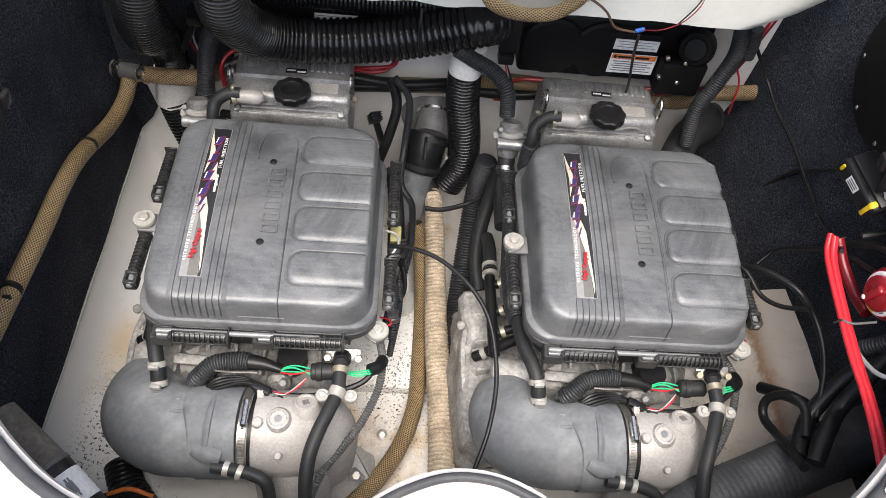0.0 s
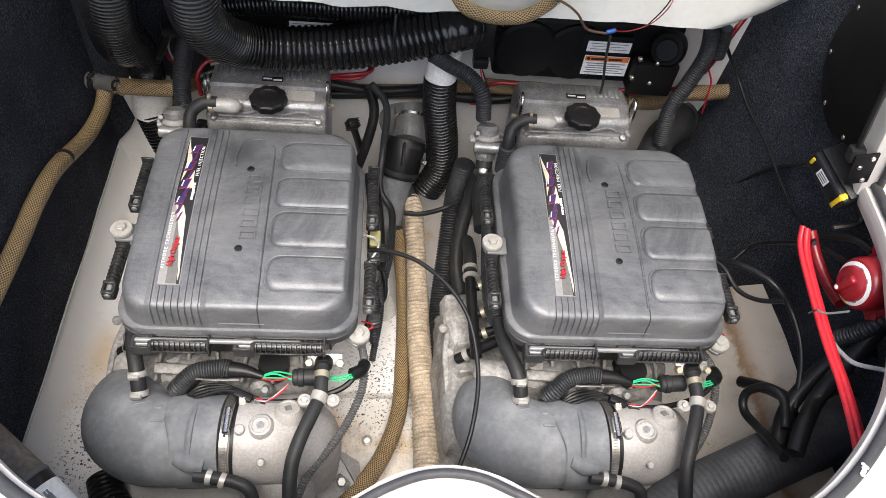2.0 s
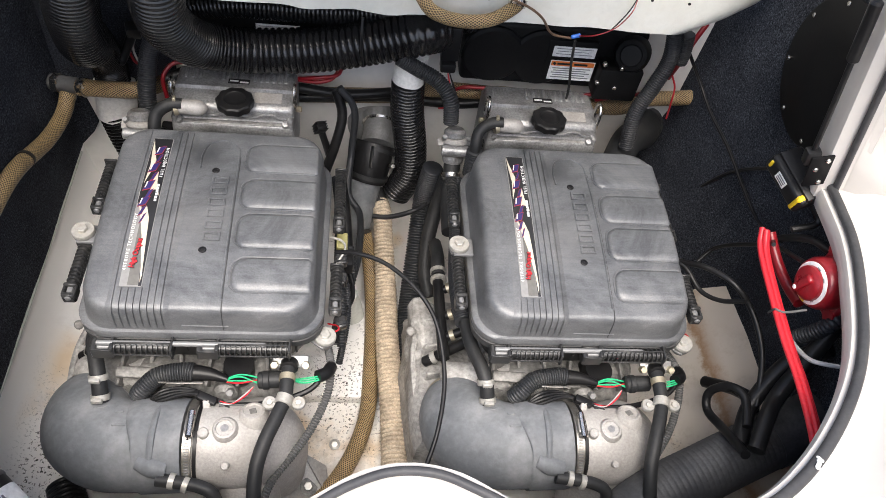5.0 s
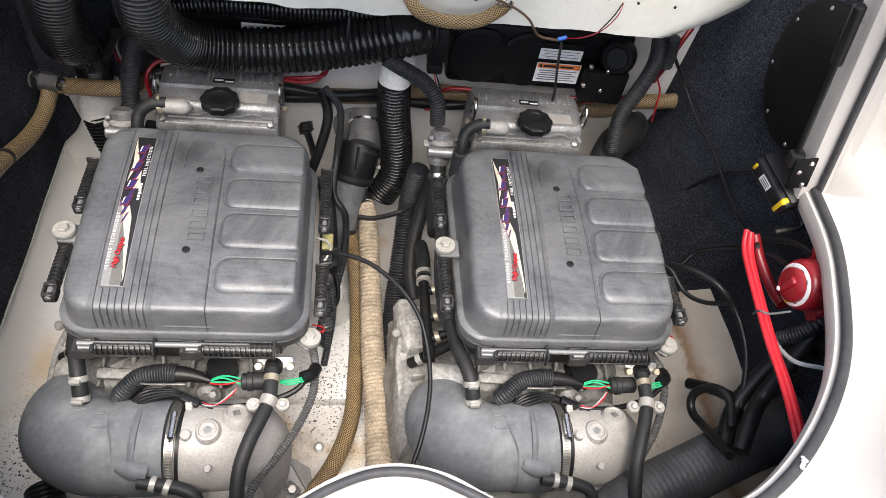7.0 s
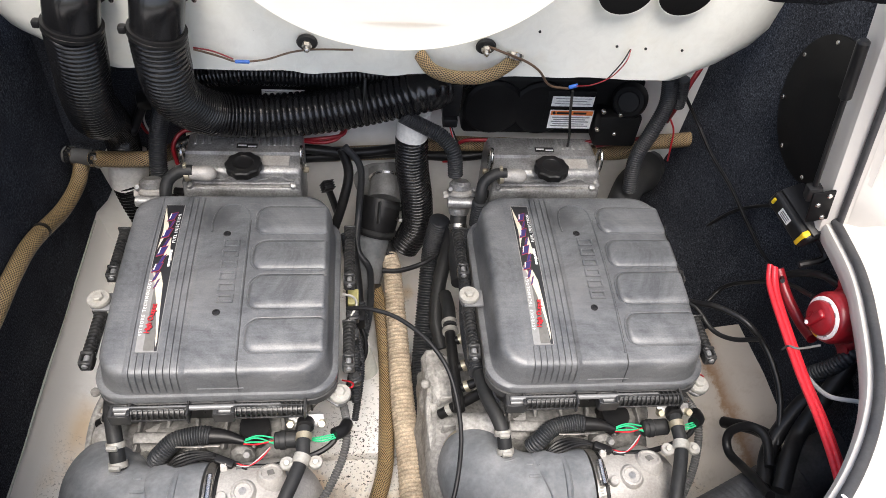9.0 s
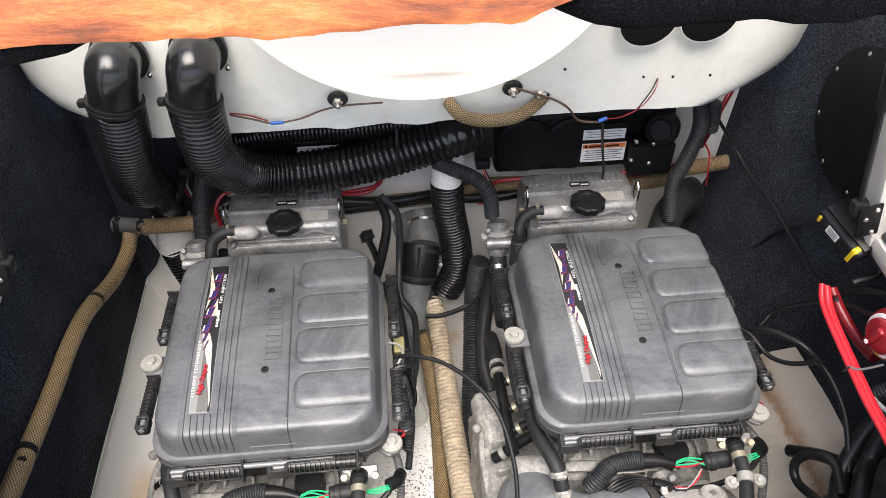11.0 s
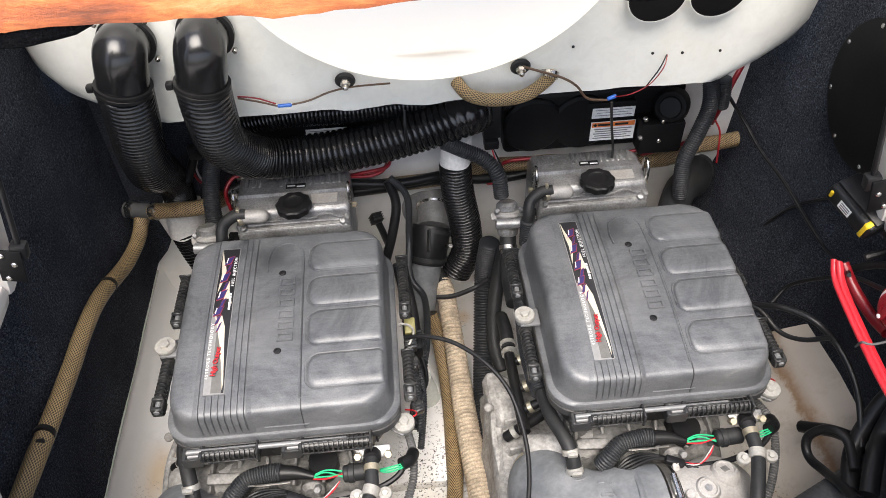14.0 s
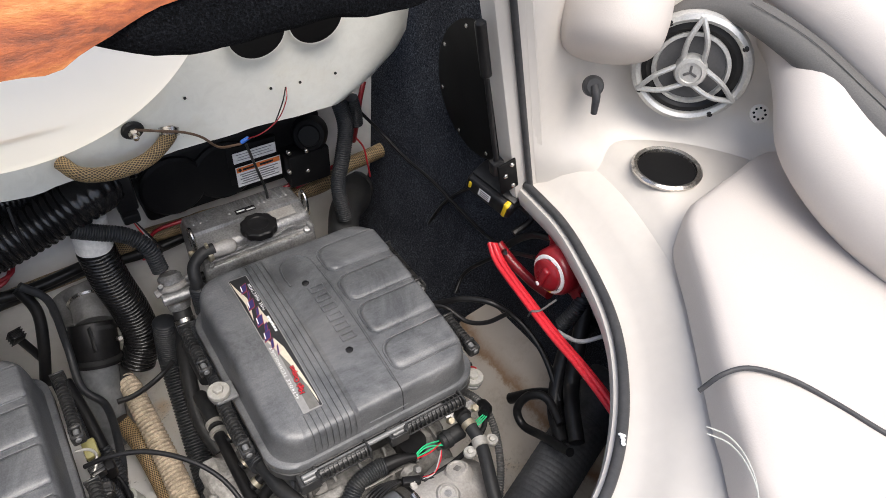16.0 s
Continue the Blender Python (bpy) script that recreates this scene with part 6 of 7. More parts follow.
braided([(-0.058, 0.461, 0.050), (-0.042, 0.421, -0.010), (-0.033, 0.311, -0.050), (-0.036, 0.176, -0.060), (-0.043, 0.074, -0.060), (-0.070, -0.012, -0.055), (-0.110, -0.081, -0.045), (-0.157, -0.138, -0.030)], "tan braided fuel hose curving over the floor", 0.0165)
solo("control_cable", sweep([(-0.111, 0.179, 0.330), (-0.076, 0.166, 0.345), (-0.030, 0.143, 0.350), (0.015, 0.103, 0.345), (0.046, 0.060, 0.330), (0.060, 0.011, 0.310), (0.063, -0.048, 0.290), (0.051, -0.113, 0.270), (0.029, -0.171, 0.240), (0.015, -0.215, 0.200)], 0.0037, 10, 0.008), BLACK, "thin black control cable arching between the engines", "cable")
solo("signal_wire", sweep([(-0.046, 0.377, 0.200), (-0.013, 0.376, 0.200), (0.033, 0.393, 0.200), (0.062, 0.397, 0.220)], 0.005, 8, 0.008), BLACK, "thin black wire between the engines", "wire")
bt = thing("fluid_bottle", "milky plastic bottle low beside the engine", "bottle")
part("bottle_body", sweep([(-0.076, 0.230, 0.060), (-0.084, 0.236, 0.090), (-0.089, 0.235, 0.130)], [0.022, 0.024, 0.019], 18, 0.006), MILKY, bt)
part("bottle_cap", rod((-0.089, 0.234, 0.130), (-0.092, 0.233, 0.150), 0.014, 16), BLACK, bt)
yc = thing("wire_connector", "olive plastic wire connector beside the engine", "connector")
part("connector_body", box((0.02, 0.03, 0.02), pose(*(-0.102, 0.250, 0.270), 20), 0.003), OLIVE, yc)
part("connector_wire", sweep([(-0.101, 0.240, 0.270), (-0.093, 0.243, 0.200), (-0.102, 0.220, 0.160)], 0.005, 8), BLACK, yc)
part("connector_plug", box((0.03, 0.03, 0.03), pose(*(-0.095, 0.241, 0.220)), 0.006), BLACK, yc)
sl = thing("wire_loom", "thin ribbed grey loom on the floor beside the engine", "wire loom")
part("loom_body", sweep([(-0.089, 0.297, 0.200), (-0.082, 0.253, 0.170), (-0.093, 0.214, 0.150), (-0.102, 0.176, 0.140)], 0.009, 10, rib=(0.006, 0.001)), LOOM, sl)
eb = thing("engine_bracket", "grey aluminium engine mount bracket on the bilge floor", "bracket", "engine brackets")
def plate(pts, depth):
    """A flat plate over a few corners, with its thickness below."""
    bm = bmesh.new()
    top = [bm.verts.new(p) for p in pts]
    low = [bm.verts.new(Vector(p) - Vector((0, 0, depth))) for p in pts]
    bm.faces.new(top)
    bm.faces.new(low[::-1])
    for k in range(len(pts)):
        m = (k + 1) % len(pts)
        bm.faces.new((low[k], low[m], top[m], top[k]))
    bmesh.ops.bevel(bm, geom=bm.edges[:], offset=0.002, segments=2, profile=0.5, affect="EDGES")
    return bm

part("bracket_plate", plate([(-0.163, -0.025, 0.000), (-0.124, -0.081, -0.030), (-0.141, -0.109, -0.050), (-0.205, -0.117, -0.050), (-0.205, -0.092, -0.020)], 0.008), ALU_PALE, eb)
part("bracket_web", plate([(-0.163, -0.025, 0.002), (-0.117, -0.040, -0.030), (-0.110, -0.073, -0.060), (-0.122, -0.081, -0.030)], 0.012), ALU_PALE, eb)
# dark disc on the plate for the shade in its slotted hole
part("slot_shade", turned([(0.016, 0), (0.0165, 0.0014), (0.012, 0.0016)], Matrix.Translation((-0.147, -0.082, -0.026)) @ pose(0, 0, 0, 12, 18), 20), BLOCK_DARK, eb)
part("bracket_bolt", hexagon((-0.147, -0.082, -0.026), (-0.147, -0.085, -0.014), 0.0085), BOLT, eb)
fb = thing("floor_bolt", "small round bolt in the bilge floor", "bolt")
part("bolt_washer", turned([(0.011, 0), (0.011, 0.002), (0.008, 0.003)], Matrix.Translation((-0.104, 0.026, -0.088)), 16), BOLT, fb)
part("bolt_head", hexagon((-0.104, 0.025, -0.087), (-0.104, 0.022, -0.079), 0.0075), BOLT, fb)

# ---- overhanging panel fittings ----
def bowl_shape():
    """Underside of a moulded seat that bulges forward from the panel, round below and cut off above."""
    rows, big = [], 0.31
    for j in range(13):
        f = 1 - j / 12
        row = []
        for i in range(61):
            a = math.pi * (1.0 + i / 60)
            x = -0.03 + big * f * math.cos(a) * 1.03
            z = 0.952 + big * f * math.sin(a)
            y = 0.497 - 0.03 * (z - 0.58) / 0.46 - 0.085 * (1 - f ** 9) ** 0.6 - 0.7 * (z - 0.652) * (1 - f ** 3)
            row.append((x, y, z))
        rows.append(row)
    return rows

solo("seat_moulding", sheet(bowl_shape()), BOWL, "thin white seat moulding glowing with daylight from above", "moulding")
lip = thing("moulding_seam", "brown crack line in the bright moulding", "seam")
part("seam_line", sweep([(-0.087, 0.341, 0.769), (-0.051, 0.339, 0.772), (-0.018, 0.338, 0.773), (0.029, 0.341, 0.770)], [0.001, 0.003, 0.0042, 0.0006], 6, 0.006, flat=0.6), BEIGE_CRACK, lip)

def disc_bolt(c, label):
    t = thing("panel_bolt", label, "bolt", "panel bolts")
    part("washer", turned([(0.0165, 0), (0.0175, 0.003), (0.015, 0.006), (0.008, 0.007)], along(c, (c[0], c[1] - 0.05, c[2] - 0.012)), 22), RUBBER_DARK, t, "dark rubber washer")
    part("stud", rod(c, (c[0], c[1] - 0.022, c[2] - 0.006), 0.0045, 10), STEEL, t)
    part("nut", hexagon((c[0], c[1] - 0.005, c[2] - 0.001), (c[0], c[1] - 0.014, c[2] - 0.004), 0.0085), STEEL, t)

solo("signal_wire", sweep([(-0.357, 0.482, 0.630), (-0.327, 0.484, 0.623), (-0.297, 0.486, 0.608)], 0.0014, 7, 0.008), RED_DARK, "thin dark red wire across the panel", "wire")
disc_bolt((-0.175, 0.490, 0.643), "steel stud and nut on a dark washer in the panel")
disc_bolt((0.122, 0.490, 0.645), "steel stud and nut on a dark washer in the panel")
solo("signal_wire", sweep([(-0.357, 0.482, 0.627), (-0.319, 0.484, 0.614), (-0.297, 0.486, 0.604), (-0.283, 0.486, 0.603), (-0.243, 0.486, 0.609), (-0.202, 0.484, 0.625), (-0.163, 0.480, 0.634), (-0.100, 0.460, 0.648)], 0.0017, 7, 0.008), BROWN_WIRE, "thin red and brown wires across the panel", "wire")
solo("crimp_connector", rod((-0.294, 0.482, 0.606), (-0.270, 0.482, 0.606), 0.0032, 10), BLUE, "blue crimp connector on the panel wire", "connector")
solo("signal_wire", sweep([(0.125, 0.480, 0.649), (0.157, 0.470, 0.642), (0.192, 0.470, 0.628), (0.218, 0.470, 0.610), (0.247, 0.490, 0.569), (0.287, 0.500, 0.556)], 0.0022, 8, 0.008), BROWN_WIRE, "brown wire hanging below the panel", "wire")
solo("crimp_connector", rod((0.286, 0.500, 0.558), (0.302, 0.500, 0.564), 0.0038, 10), BLUE, "blue crimp connector below the panel", "connector")
solo("signal_wire", sweep([(0.376, 0.490, 0.646), (0.368, 0.475, 0.631), (0.349, 0.475, 0.599), (0.319, 0.480, 0.578), (0.296, 0.500, 0.562)], 0.001, 6, 0.008), RED_DARK, "thin red wire out of the panel", "wire")
solo("signal_wire", sweep([(0.375, 0.490, 0.646), (0.361, 0.475, 0.629), (0.344, 0.478, 0.592)], 0.0012, 6, 0.008), BLACK, "thin black wire out of the panel", "wire")
solo("signal_wire", sweep([(0.295, 0.500, 0.553), (0.323, 0.560, 0.460), (0.339, 0.575, 0.392), (0.341, 0.575, 0.363)], 0.0026, 7, 0.008), BLACK, "black wire hanging over the labels", "wire")
hc = thing("hose_clamp", "steel clamp at the end of the drain hose", "clamp")
part("clamp_band", turned([(0.013, -0.006), (0.0155, -0.006), (0.0155, 0.006), (0.013, 0.006)], along((0.174, 0.488, 0.625), (0.177, 0.495, 0.634)), 16), STEEL, hc)

for c in ((0.348, 0.487, 0.653), (0.4, 0.487, 0.65), (0.466, 0.487, 0.649), (0.209, 0.487, 0.676)):
    solo("panel_screw", turned([(0.0024, 0), (0.0024, 0.002), (0.001, 0.003)], along(c, (c[0], c[1] - 0.05, c[2] - 0.006)), 10), BLACK, "small dark screw head in the white panel", "screw", "panel screws")

def port(c, label):
    """An open round hole in the panel: its shade as a black disc within a raw edge."""
    t = thing("vent_opening", label, "opening", "vent openings")
    m = along(c, (c[0], c[1] - 0.1, c[2] - 0.014))
    part("opening_edge", turned([(0.0462, -0.002), (0.0472, -0.002), (0.0472, 0.0022), (0.0462, 0.0022)], m, 40, ring=True), LINER, t, "raw cut edge")
    # black disc laid over the panel for the shade inside the hole
    part("opening_shade", turned([(0.0462, 0.0), (0.046, 0.002), (0.02, 0.002)], m, 40), BLACK_DULL, t, "black disc for the shade in the hole")

port((0.331, 0.468, 0.765), "round open hole cut in the white panel")
port((0.430, 0.468, 0.767), "round open hole cut in the white panel")

# torn edge of the raised seat base above the bay
def torn_board():
    t = thing("raised_hatch_board", "torn orange laminate board with a ragged dark carpet edge", "hatch board")
    rows_c, rows_o = [], []
    for i in range(121):
        x = -0.75 + i * 0.0115
        n1 = noise.noise((x * 9, 0, 5)) + 0.5 * noise.noise((x * 31, 0, 7))
        base = 1.028 + 0.006 * n1
        clear = 0.02 * max(0.0, min(1.0, (x + 0.33) / 0.06)) * max(0.0, min(1.0, (0.08 - x) / 0.06))
        rows_c.append([p + Vector((0, 1.3 * clear, 0)) for p in (Vector((x, -0.062 + 0.006 * n1, base + clear)), Vector((x, -0.066, base + clear + 0.006)), Vector((x, -0.064, base + clear + 0.02)), Vector((x, -0.035, base + clear + 0.07)), Vector((x, 0.02, base + clear + 0.16)), Vector((x, 0.045, base + clear + 0.15)), Vector((x, -0.03, base + clear + 0.02)), Vector((x, -0.05, base + clear + 0.001)))])
        n2 = noise.noise((x * 13, 2, 5)) + 0.5 * noise.noise((x * 43, 3, 7))
        lift = 0.011 + 0.004 * n2 + max(0, (x - 0.02) * 0.32) + max(0, -(x + 0.33) * 0.02)
        if x < 0.33:
            rows_o.append([Vector((x, -0.062 - 0.004 * n2 + 0.4 * lift, base + lift)), Vector((x, -0.072 + 0.4 * lift, base + lift + 0.002)), Vector((x, -0.073 + 0.45 * lift, base + lift + 0.012 + 0.004 * n1)), Vector((x, -0.052 + 0.5 * lift + 0.003 * n2, base + lift + 0.05)), Vector((x, -0.03 + 0.5 * lift + 0.003 * n1, base + lift + 0.09)), Vector((x, 0.0 + 0.5 * lift, base + lift + 0.14))])
    part("carpet_edge", loft([r for r in rows_c], True), FELT, t, "ragged charcoal carpet edge", 60)
    part("laminate_face", shell(rows_o, (0, 0.004, 0.001)), FIBRE, t, "orange raw laminate", 60)

torn_board()

# ---- right-hand locker side ----
bc = thing("battery_charger", "black charger box with yellow tape on the carpet", "charger")
ch_l = Vector((0.33, -0.9, -0.28)).normalized()
ch_n = Vector((-0.12, -0.25, 0.96))
ch_n = (ch_n - ch_l * ch_n.dot(ch_l)).normalized()
CH = Matrix.Translation((0.622, 0.208, 0.523)) @ Matrix((ch_n.cross(ch_l), -ch_l, ch_n)).transposed().to_4x4()
CH = CH @ Matrix.Scale(0.82, 4)
part("charger_body", box((0.07, 0.115, 0.042), CH, 0.008, 3), BLACK, bc)
part("charger_ridge", box((0.044, 0.11, 0.008), CH @ pose(0, 0, 0.023), 0.003), BLACK, bc)
part("yellow_tape", box((0.072, 0.016, 0.045), CH @ pose(0, -0.044, 0.0005), 0.008, 3), YELLOW, bc, "bright yellow tape band")
part("yellow_tape", box((0.0715, 0.008, 0.02), CH @ pose(-0.002, 0.046, 0.004), 0.006, 3), YELLOW, bc)
part("charger_label", box((0.0006, 0.03, 0.022), CH @ pose(-0.0354, 0.008, 0.004), 0.0002, 1), LABEL, bc)
for k in range(3):
    part("label_print", box((0.0006, 0.022, 0.003), CH @ pose(-0.0359, 0.008, -0.002 + 0.006 * k), 0.0002, 1), INK, bc)
part("charger_lead", sweep([CH @ Vector((0.01, -0.055, -0.01)), CH @ Vector((0.012, -0.09, -0.03)), (0.620, 0.150, 0.466)], 0.006, 8), BLACK, bc)

sw = thing("battery_switch", "round red battery switch with a key knob", "battery switch")
SM = Matrix.Translation((0.596, 0.030, 0.482)) @ Matrix(((0, 0, -1), (-1, 0, 0), (0, 1, 0))).to_4x4() @ pose(0, 0, 0, -4, 4) @ Matrix.Scale(0.78, 4)
part("switch_body", turned([(0.05, -0.06), (0.052, -0.05), (0.051, -0.014), (0.047, -0.005), (0.043, -0.002)], SM, 36), RED_DARK, sw)
part("switch_base", box((0.11, 0.12, 0.02), SM @ pose(0, 0, -0.055), 0.012, 3), RED_DARK, sw)
part("dial_ring", turned([(0.042, -0.003), (0.042, 0.0), (0.0405, 0.001), (0.028, 0.001)], SM, 36), LABEL, sw, "pale printed dial ring")
for a in (60, 100, 210, 330):
    part("dial_print", box((0.009, 0.0022, 0.001), SM @ pose(0.036 * math.cos(radians(a)), 0.036 * math.sin(radians(a)), 0.0012, 0, 0, a + 90), 0.0003, 1), INK, sw)
part("dial_mark", box((0.022, 0.009, 0.0014), SM @ pose(0.006, -0.0352, 0.001, 0, 0, 8), 0.0003, 1), YELLOW, sw, "yellow warning mark")
knob = turned([(0.0348, 0.0), (0.034, 0.008), (0.029, 0.013), (0.015, 0.015)], SM, 30)
box((0.05, 0.018, 0.014), SM @ pose(0, 0, 0.016, 0, 0, 75), 0.006, 3, bm=knob)
part("switch_knob", knob, RED_DARK, sw, "glossy red knob")
part("knob_key", turned([(0.0045, 0.0), (0.0045, 0.002), (0.003, 0.003)], SM @ pose(-0.004, -0.017, 0.022), 14), LABEL, sw, "white key slot")
part("knob_arrow", box((0.003, 0.016, 0.001), SM @ pose(0.004, -0.026, 0.0085, 0, 0, 30), 0.0003, 1), LABEL, sw)
for a in (45, 135, 225, 315):
    part("switch_ear", turned([(0.014, -0.06), (0.014, -0.045), (0.006, -0.043)], SM @ pose(0.064 * math.cos(radians(a)), 0.064 * math.sin(radians(a)), 0), 16), RED_DARK, sw)

RC = [(0.580, 0.154, 0.457), (0.575, 0.122, 0.440), (0.565, 0.045, 0.436), (0.550, -0.050, 0.441), (0.540, -0.120, 0.449), (0.530, -0.189, 0.451), (0.520, -0.256, 0.445)]
for k in range(4):
    off = Vector(((0.008, -0.008, 0.002, -0.001)[k], (-0.002, 0.008, 0.012, -0.006)[k], (0.0, 0.003, -0.006, 0.007)[k]))
    solo("battery_cable", sweep([Vector(p) + off * (0.68 if j else 0.5) for j, p in enumerate(RC)], 0.0044, 12, 0.008), RED, "thick red battery cable tied in a bundle", "cable", "red battery cables")
solo("battery_cable", sweep([(0.600, 0.163, 0.442), (0.610, 0.129, 0.418), (0.620, 0.082, 0.404), (0.620, 0.042, 0.412)], 0.009, 12, 0.008), RED_DARK, "thick red battery cable to the switch", "cable", "red battery cables")
solo("cable_tie", sweep([(0.545, 0.008, 0.434), (0.535, -0.007, 0.465), (0.545, -0.014, 0.467), (0.570, -0.020, 0.483)], 0.0018, 6), LOOM_GREY, "grey cable tie round the red cables", "cable tie")
solo("signal_wire", sweep([(0.575, -0.032, 0.419), (0.575, -0.053, 0.426), (0.580, -0.079, 0.439), (0.610, -0.096, 0.452)], 0.0035, 8), WHITE_WIRE, "grey wire behind the red cables", "wire")
for pts, r in (([(0.630, 0.183, 0.398), (0.640, 0.161, 0.433), (0.650, 0.129, 0.465), (0.660, 0.097, 0.476)], 0.0065), ([(0.48, 0.2, 0.32), (0.5, 0.178, 0.335), (0.52, 0.144, 0.364), (0.55, 0.105, 0.373), (0.58, 0.071, 0.349), (0.59, 0.023, 0.328), (0.59, -0.016, 0.304), (0.58, -0.065, 0.27)], 0.0052),
               ([(0.48, 0.19, 0.325), (0.5, 0.171, 0.33), (0.52, 0.131, 0.318), (0.54, 0.099, 0.334), (0.56, 0.072, 0.371)], 0.0042), ([(0.58, 0.05, 0.14), (0.6, 0.0, 0.2), (0.6, -0.045, 0.23), (0.58, -0.1, 0.2)], 0.011)):
    solo("power_cable", sweep(pts, r, 10, 0.008), BLACK, "black power cable along the hull side", "cable")
solo("coiled_hose", sweep([(0.510, -0.164, 0.307), (0.520, -0.118, 0.268), (0.530, -0.079, 0.229), (0.530, -0.045, 0.207), (0.530, -0.024, 0.213), (0.535, -0.016, 0.231), (0.545, -0.025, 0.262), (0.555, -0.041, 0.277), (0.560, -0.061, 0.277), (0.550, -0.102, 0.272)], 0.0075, 14, 0.006), BLACK, "black hose looped beside the engine", "hose")
solo("power_cable", sweep([(0.540, -0.123, 0.250), (0.570, -0.067, 0.257), (0.600, -0.034, 0.292), (0.630, -0.015, 0.334), (0.660, -0.026, 0.388)], 0.0135, 12, 0.008), BLACK, "thick black cable rising to the switch", "cable")
solo("power_cable", sweep([(0.540, -0.150, 0.290), (0.570, -0.100, 0.304), (0.600, -0.064, 0.309), (0.630, -0.034, 0.366), (0.660, -0.004, 0.420)], 0.0135, 12, 0.008), BLACK, "thick black cable rising to the switch", "cable")
solo("wire_loom", sweep([(0.620, 0.002, 0.375), (0.630, -0.009, 0.410), (0.640, -0.012, 0.439), (0.655, -0.001, 0.446)], 0.012, 12, rib=(0.006, 0.001)), LOOM, "black ribbed loom under the switch", "wire loom")
xh = thing("exhaust_hose", "wide dark exhaust hose running under the deck", "hose")
part("hose_body", sweep([(0.326, -0.232, 0.150), (0.401, -0.184, 0.172), (0.502, -0.144, 0.195), (0.609, -0.104, 0.218), (0.736, -0.058, 0.24), (0.875, -0.012, 0.26)], 0.046, 32, rib=(0.0095, 0.00028)), HOSE_DUSTY, xh)
part("hose_sleeve", sweep([(0.609, -0.104, 0.218), (0.736, -0.058, 0.24), (0.875, -0.012, 0.26)], 0.0475, 32, 0.01), HOSE_DUSTY, xh, "smooth dark rubber sleeve", 60)

# blanking disc on the carpet and the gas strut with its bracket
disc = thing("blanking_disc", "black oval cover plate screwed to the carpet", "cover plate")
DC = Vector((0.672, 0.345, 0.626))
dm = Matrix.Translation(DC) @ pose(0, 0, 0, 0, -90, 0)
part("plate", turned([(0.125, 0), (0.125, 0.003), (0.122, 0.005), (0.05, 0.005)], dm, 48), BLACK_DULL, disc)
for k in range(8):
    a = radians(22 + 45 * k)
    part("plate_screw", rod(dm @ Vector((0.113 * math.cos(a), 0.113 * math.sin(a), 0.004)), dm @ Vector((0.113 * math.cos(a), 0.113 * math.sin(a), 0.007)), 0.0042, 10), STEEL, disc)

def strut(sign, foot, top):
    t = thing("gas_strut", "black gas strut on a steel hinge plate", "gas strut", "gas struts")
    f, g = Vector(foot), Vector(top)
    part("strut_rod", rod(f, f.lerp(g, 0.72), 0.004, 12), BLACK, t, "thin black strut rod")
    part("strut_tube", rod(f.lerp(g, 0.66), g, 0.0082, 16, 0.003), BLACK, t)
    part("strut_end", box((0.018, 0.022, 0.026), along(f, g) @ pose(0, 0, 0.004), 0.004), BLACK, t)
    m = pose(AXIS + sign * 0.619, 0.158, 0.59, 0, -sign * 13, 0)
    part("hinge_plate", box((0.034, 0.004, 0.06), m, 0.0015), BLACK_DULL, t, "dark steel hinge plate")
    for dx, dz in ((0.008, 0.022), (0.006, -0.022), (-0.006, 0.006)):
        part("plate_rivet", rod(m @ Vector((dx * sign, 0, dz)), m @ Vector((dx * sign, -0.005, dz)), 0.0042, 10), STEEL, t)

strut(1, (0.583, 0.168, 0.606), (0.53, 0.172, 0.86))
strut(-1, (-0.623, 0.168, 0.606), (-0.57, 0.172, 0.86))

# filter canister at the front left
fc = thing("filter_canister", "black filter canister with a white label and steel clamps", "filter")
FA, FB = Vector((-0.585, -0.172, 0.32)), Vector((-0.478, -0.262, 0.27))
part("canister_body", rod(FA.lerp(FB, 0.36), FB, 0.031, 28, 0.006), BLACK, fc)
part("canister_label", rod(FA.lerp(FB, 0.5), FA.lerp(FB, 0.82), 0.0315, 28, 0.0004), LABEL, fc, "white printed label")
for k in range(7):
    way = Vector((0.35 - k * 0.07, 0.25, 0.9)).normalized()
    way = (way - (FB - FA).normalized() * way.dot((FB - FA).normalized())).normalized()
    mid = FA.lerp(FB, 0.66) + way * 0.0316
    turn = Matrix((((FB - FA).normalized()), way.cross((FB - FA).normalized()), way)).transposed().to_4x4()
    part("label_print", box((0.03 if k % 3 else 0.018, 0.0014, 0.0008), Matrix.Translation(mid) @ turn, 0.0002, 1), INK, fc)
part("canister_neck", sweep([FA.lerp(FB, -0.3), FA.lerp(FB, 0.0), FA.lerp(FB, 0.2), FA.lerp(FB, 0.37)], [0.025, 0.0275, 0.029, 0.0305], 24, 0.006), BROWN_HOSE, fc, "crumpled grey-brown rubber boot", 60)
part("canister_ring", rod(FA.lerp(FB, 0.35), FA.lerp(FB, 0.40), 0.0318, 24, 0.001), LOOM_GREY, fc)
part("hose_clip", box((0.014, 0.02, 0.012), Matrix.Translation(FA.lerp(FB, 0.62) + Vector((-0.012, -0.02, 0.026))), 0.003), STEEL, fc, "steel clamp screw")
solo("signal_wire", sweep([(-0.566, -0.137, 0.000), (-0.528, -0.130, 0.010), (-0.490, -0.139, 0.000)], 0.004, 8), ORANGE, "orange wire on the bilge floor", "wire")
solo("signal_wire", sweep([(-0.578, -0.139, -0.010), (-0.534, -0.135, 0.000), (-0.483, -0.149, 0.000)], 0.006, 8), BLACK, "black wire on the bilge floor", "wire")
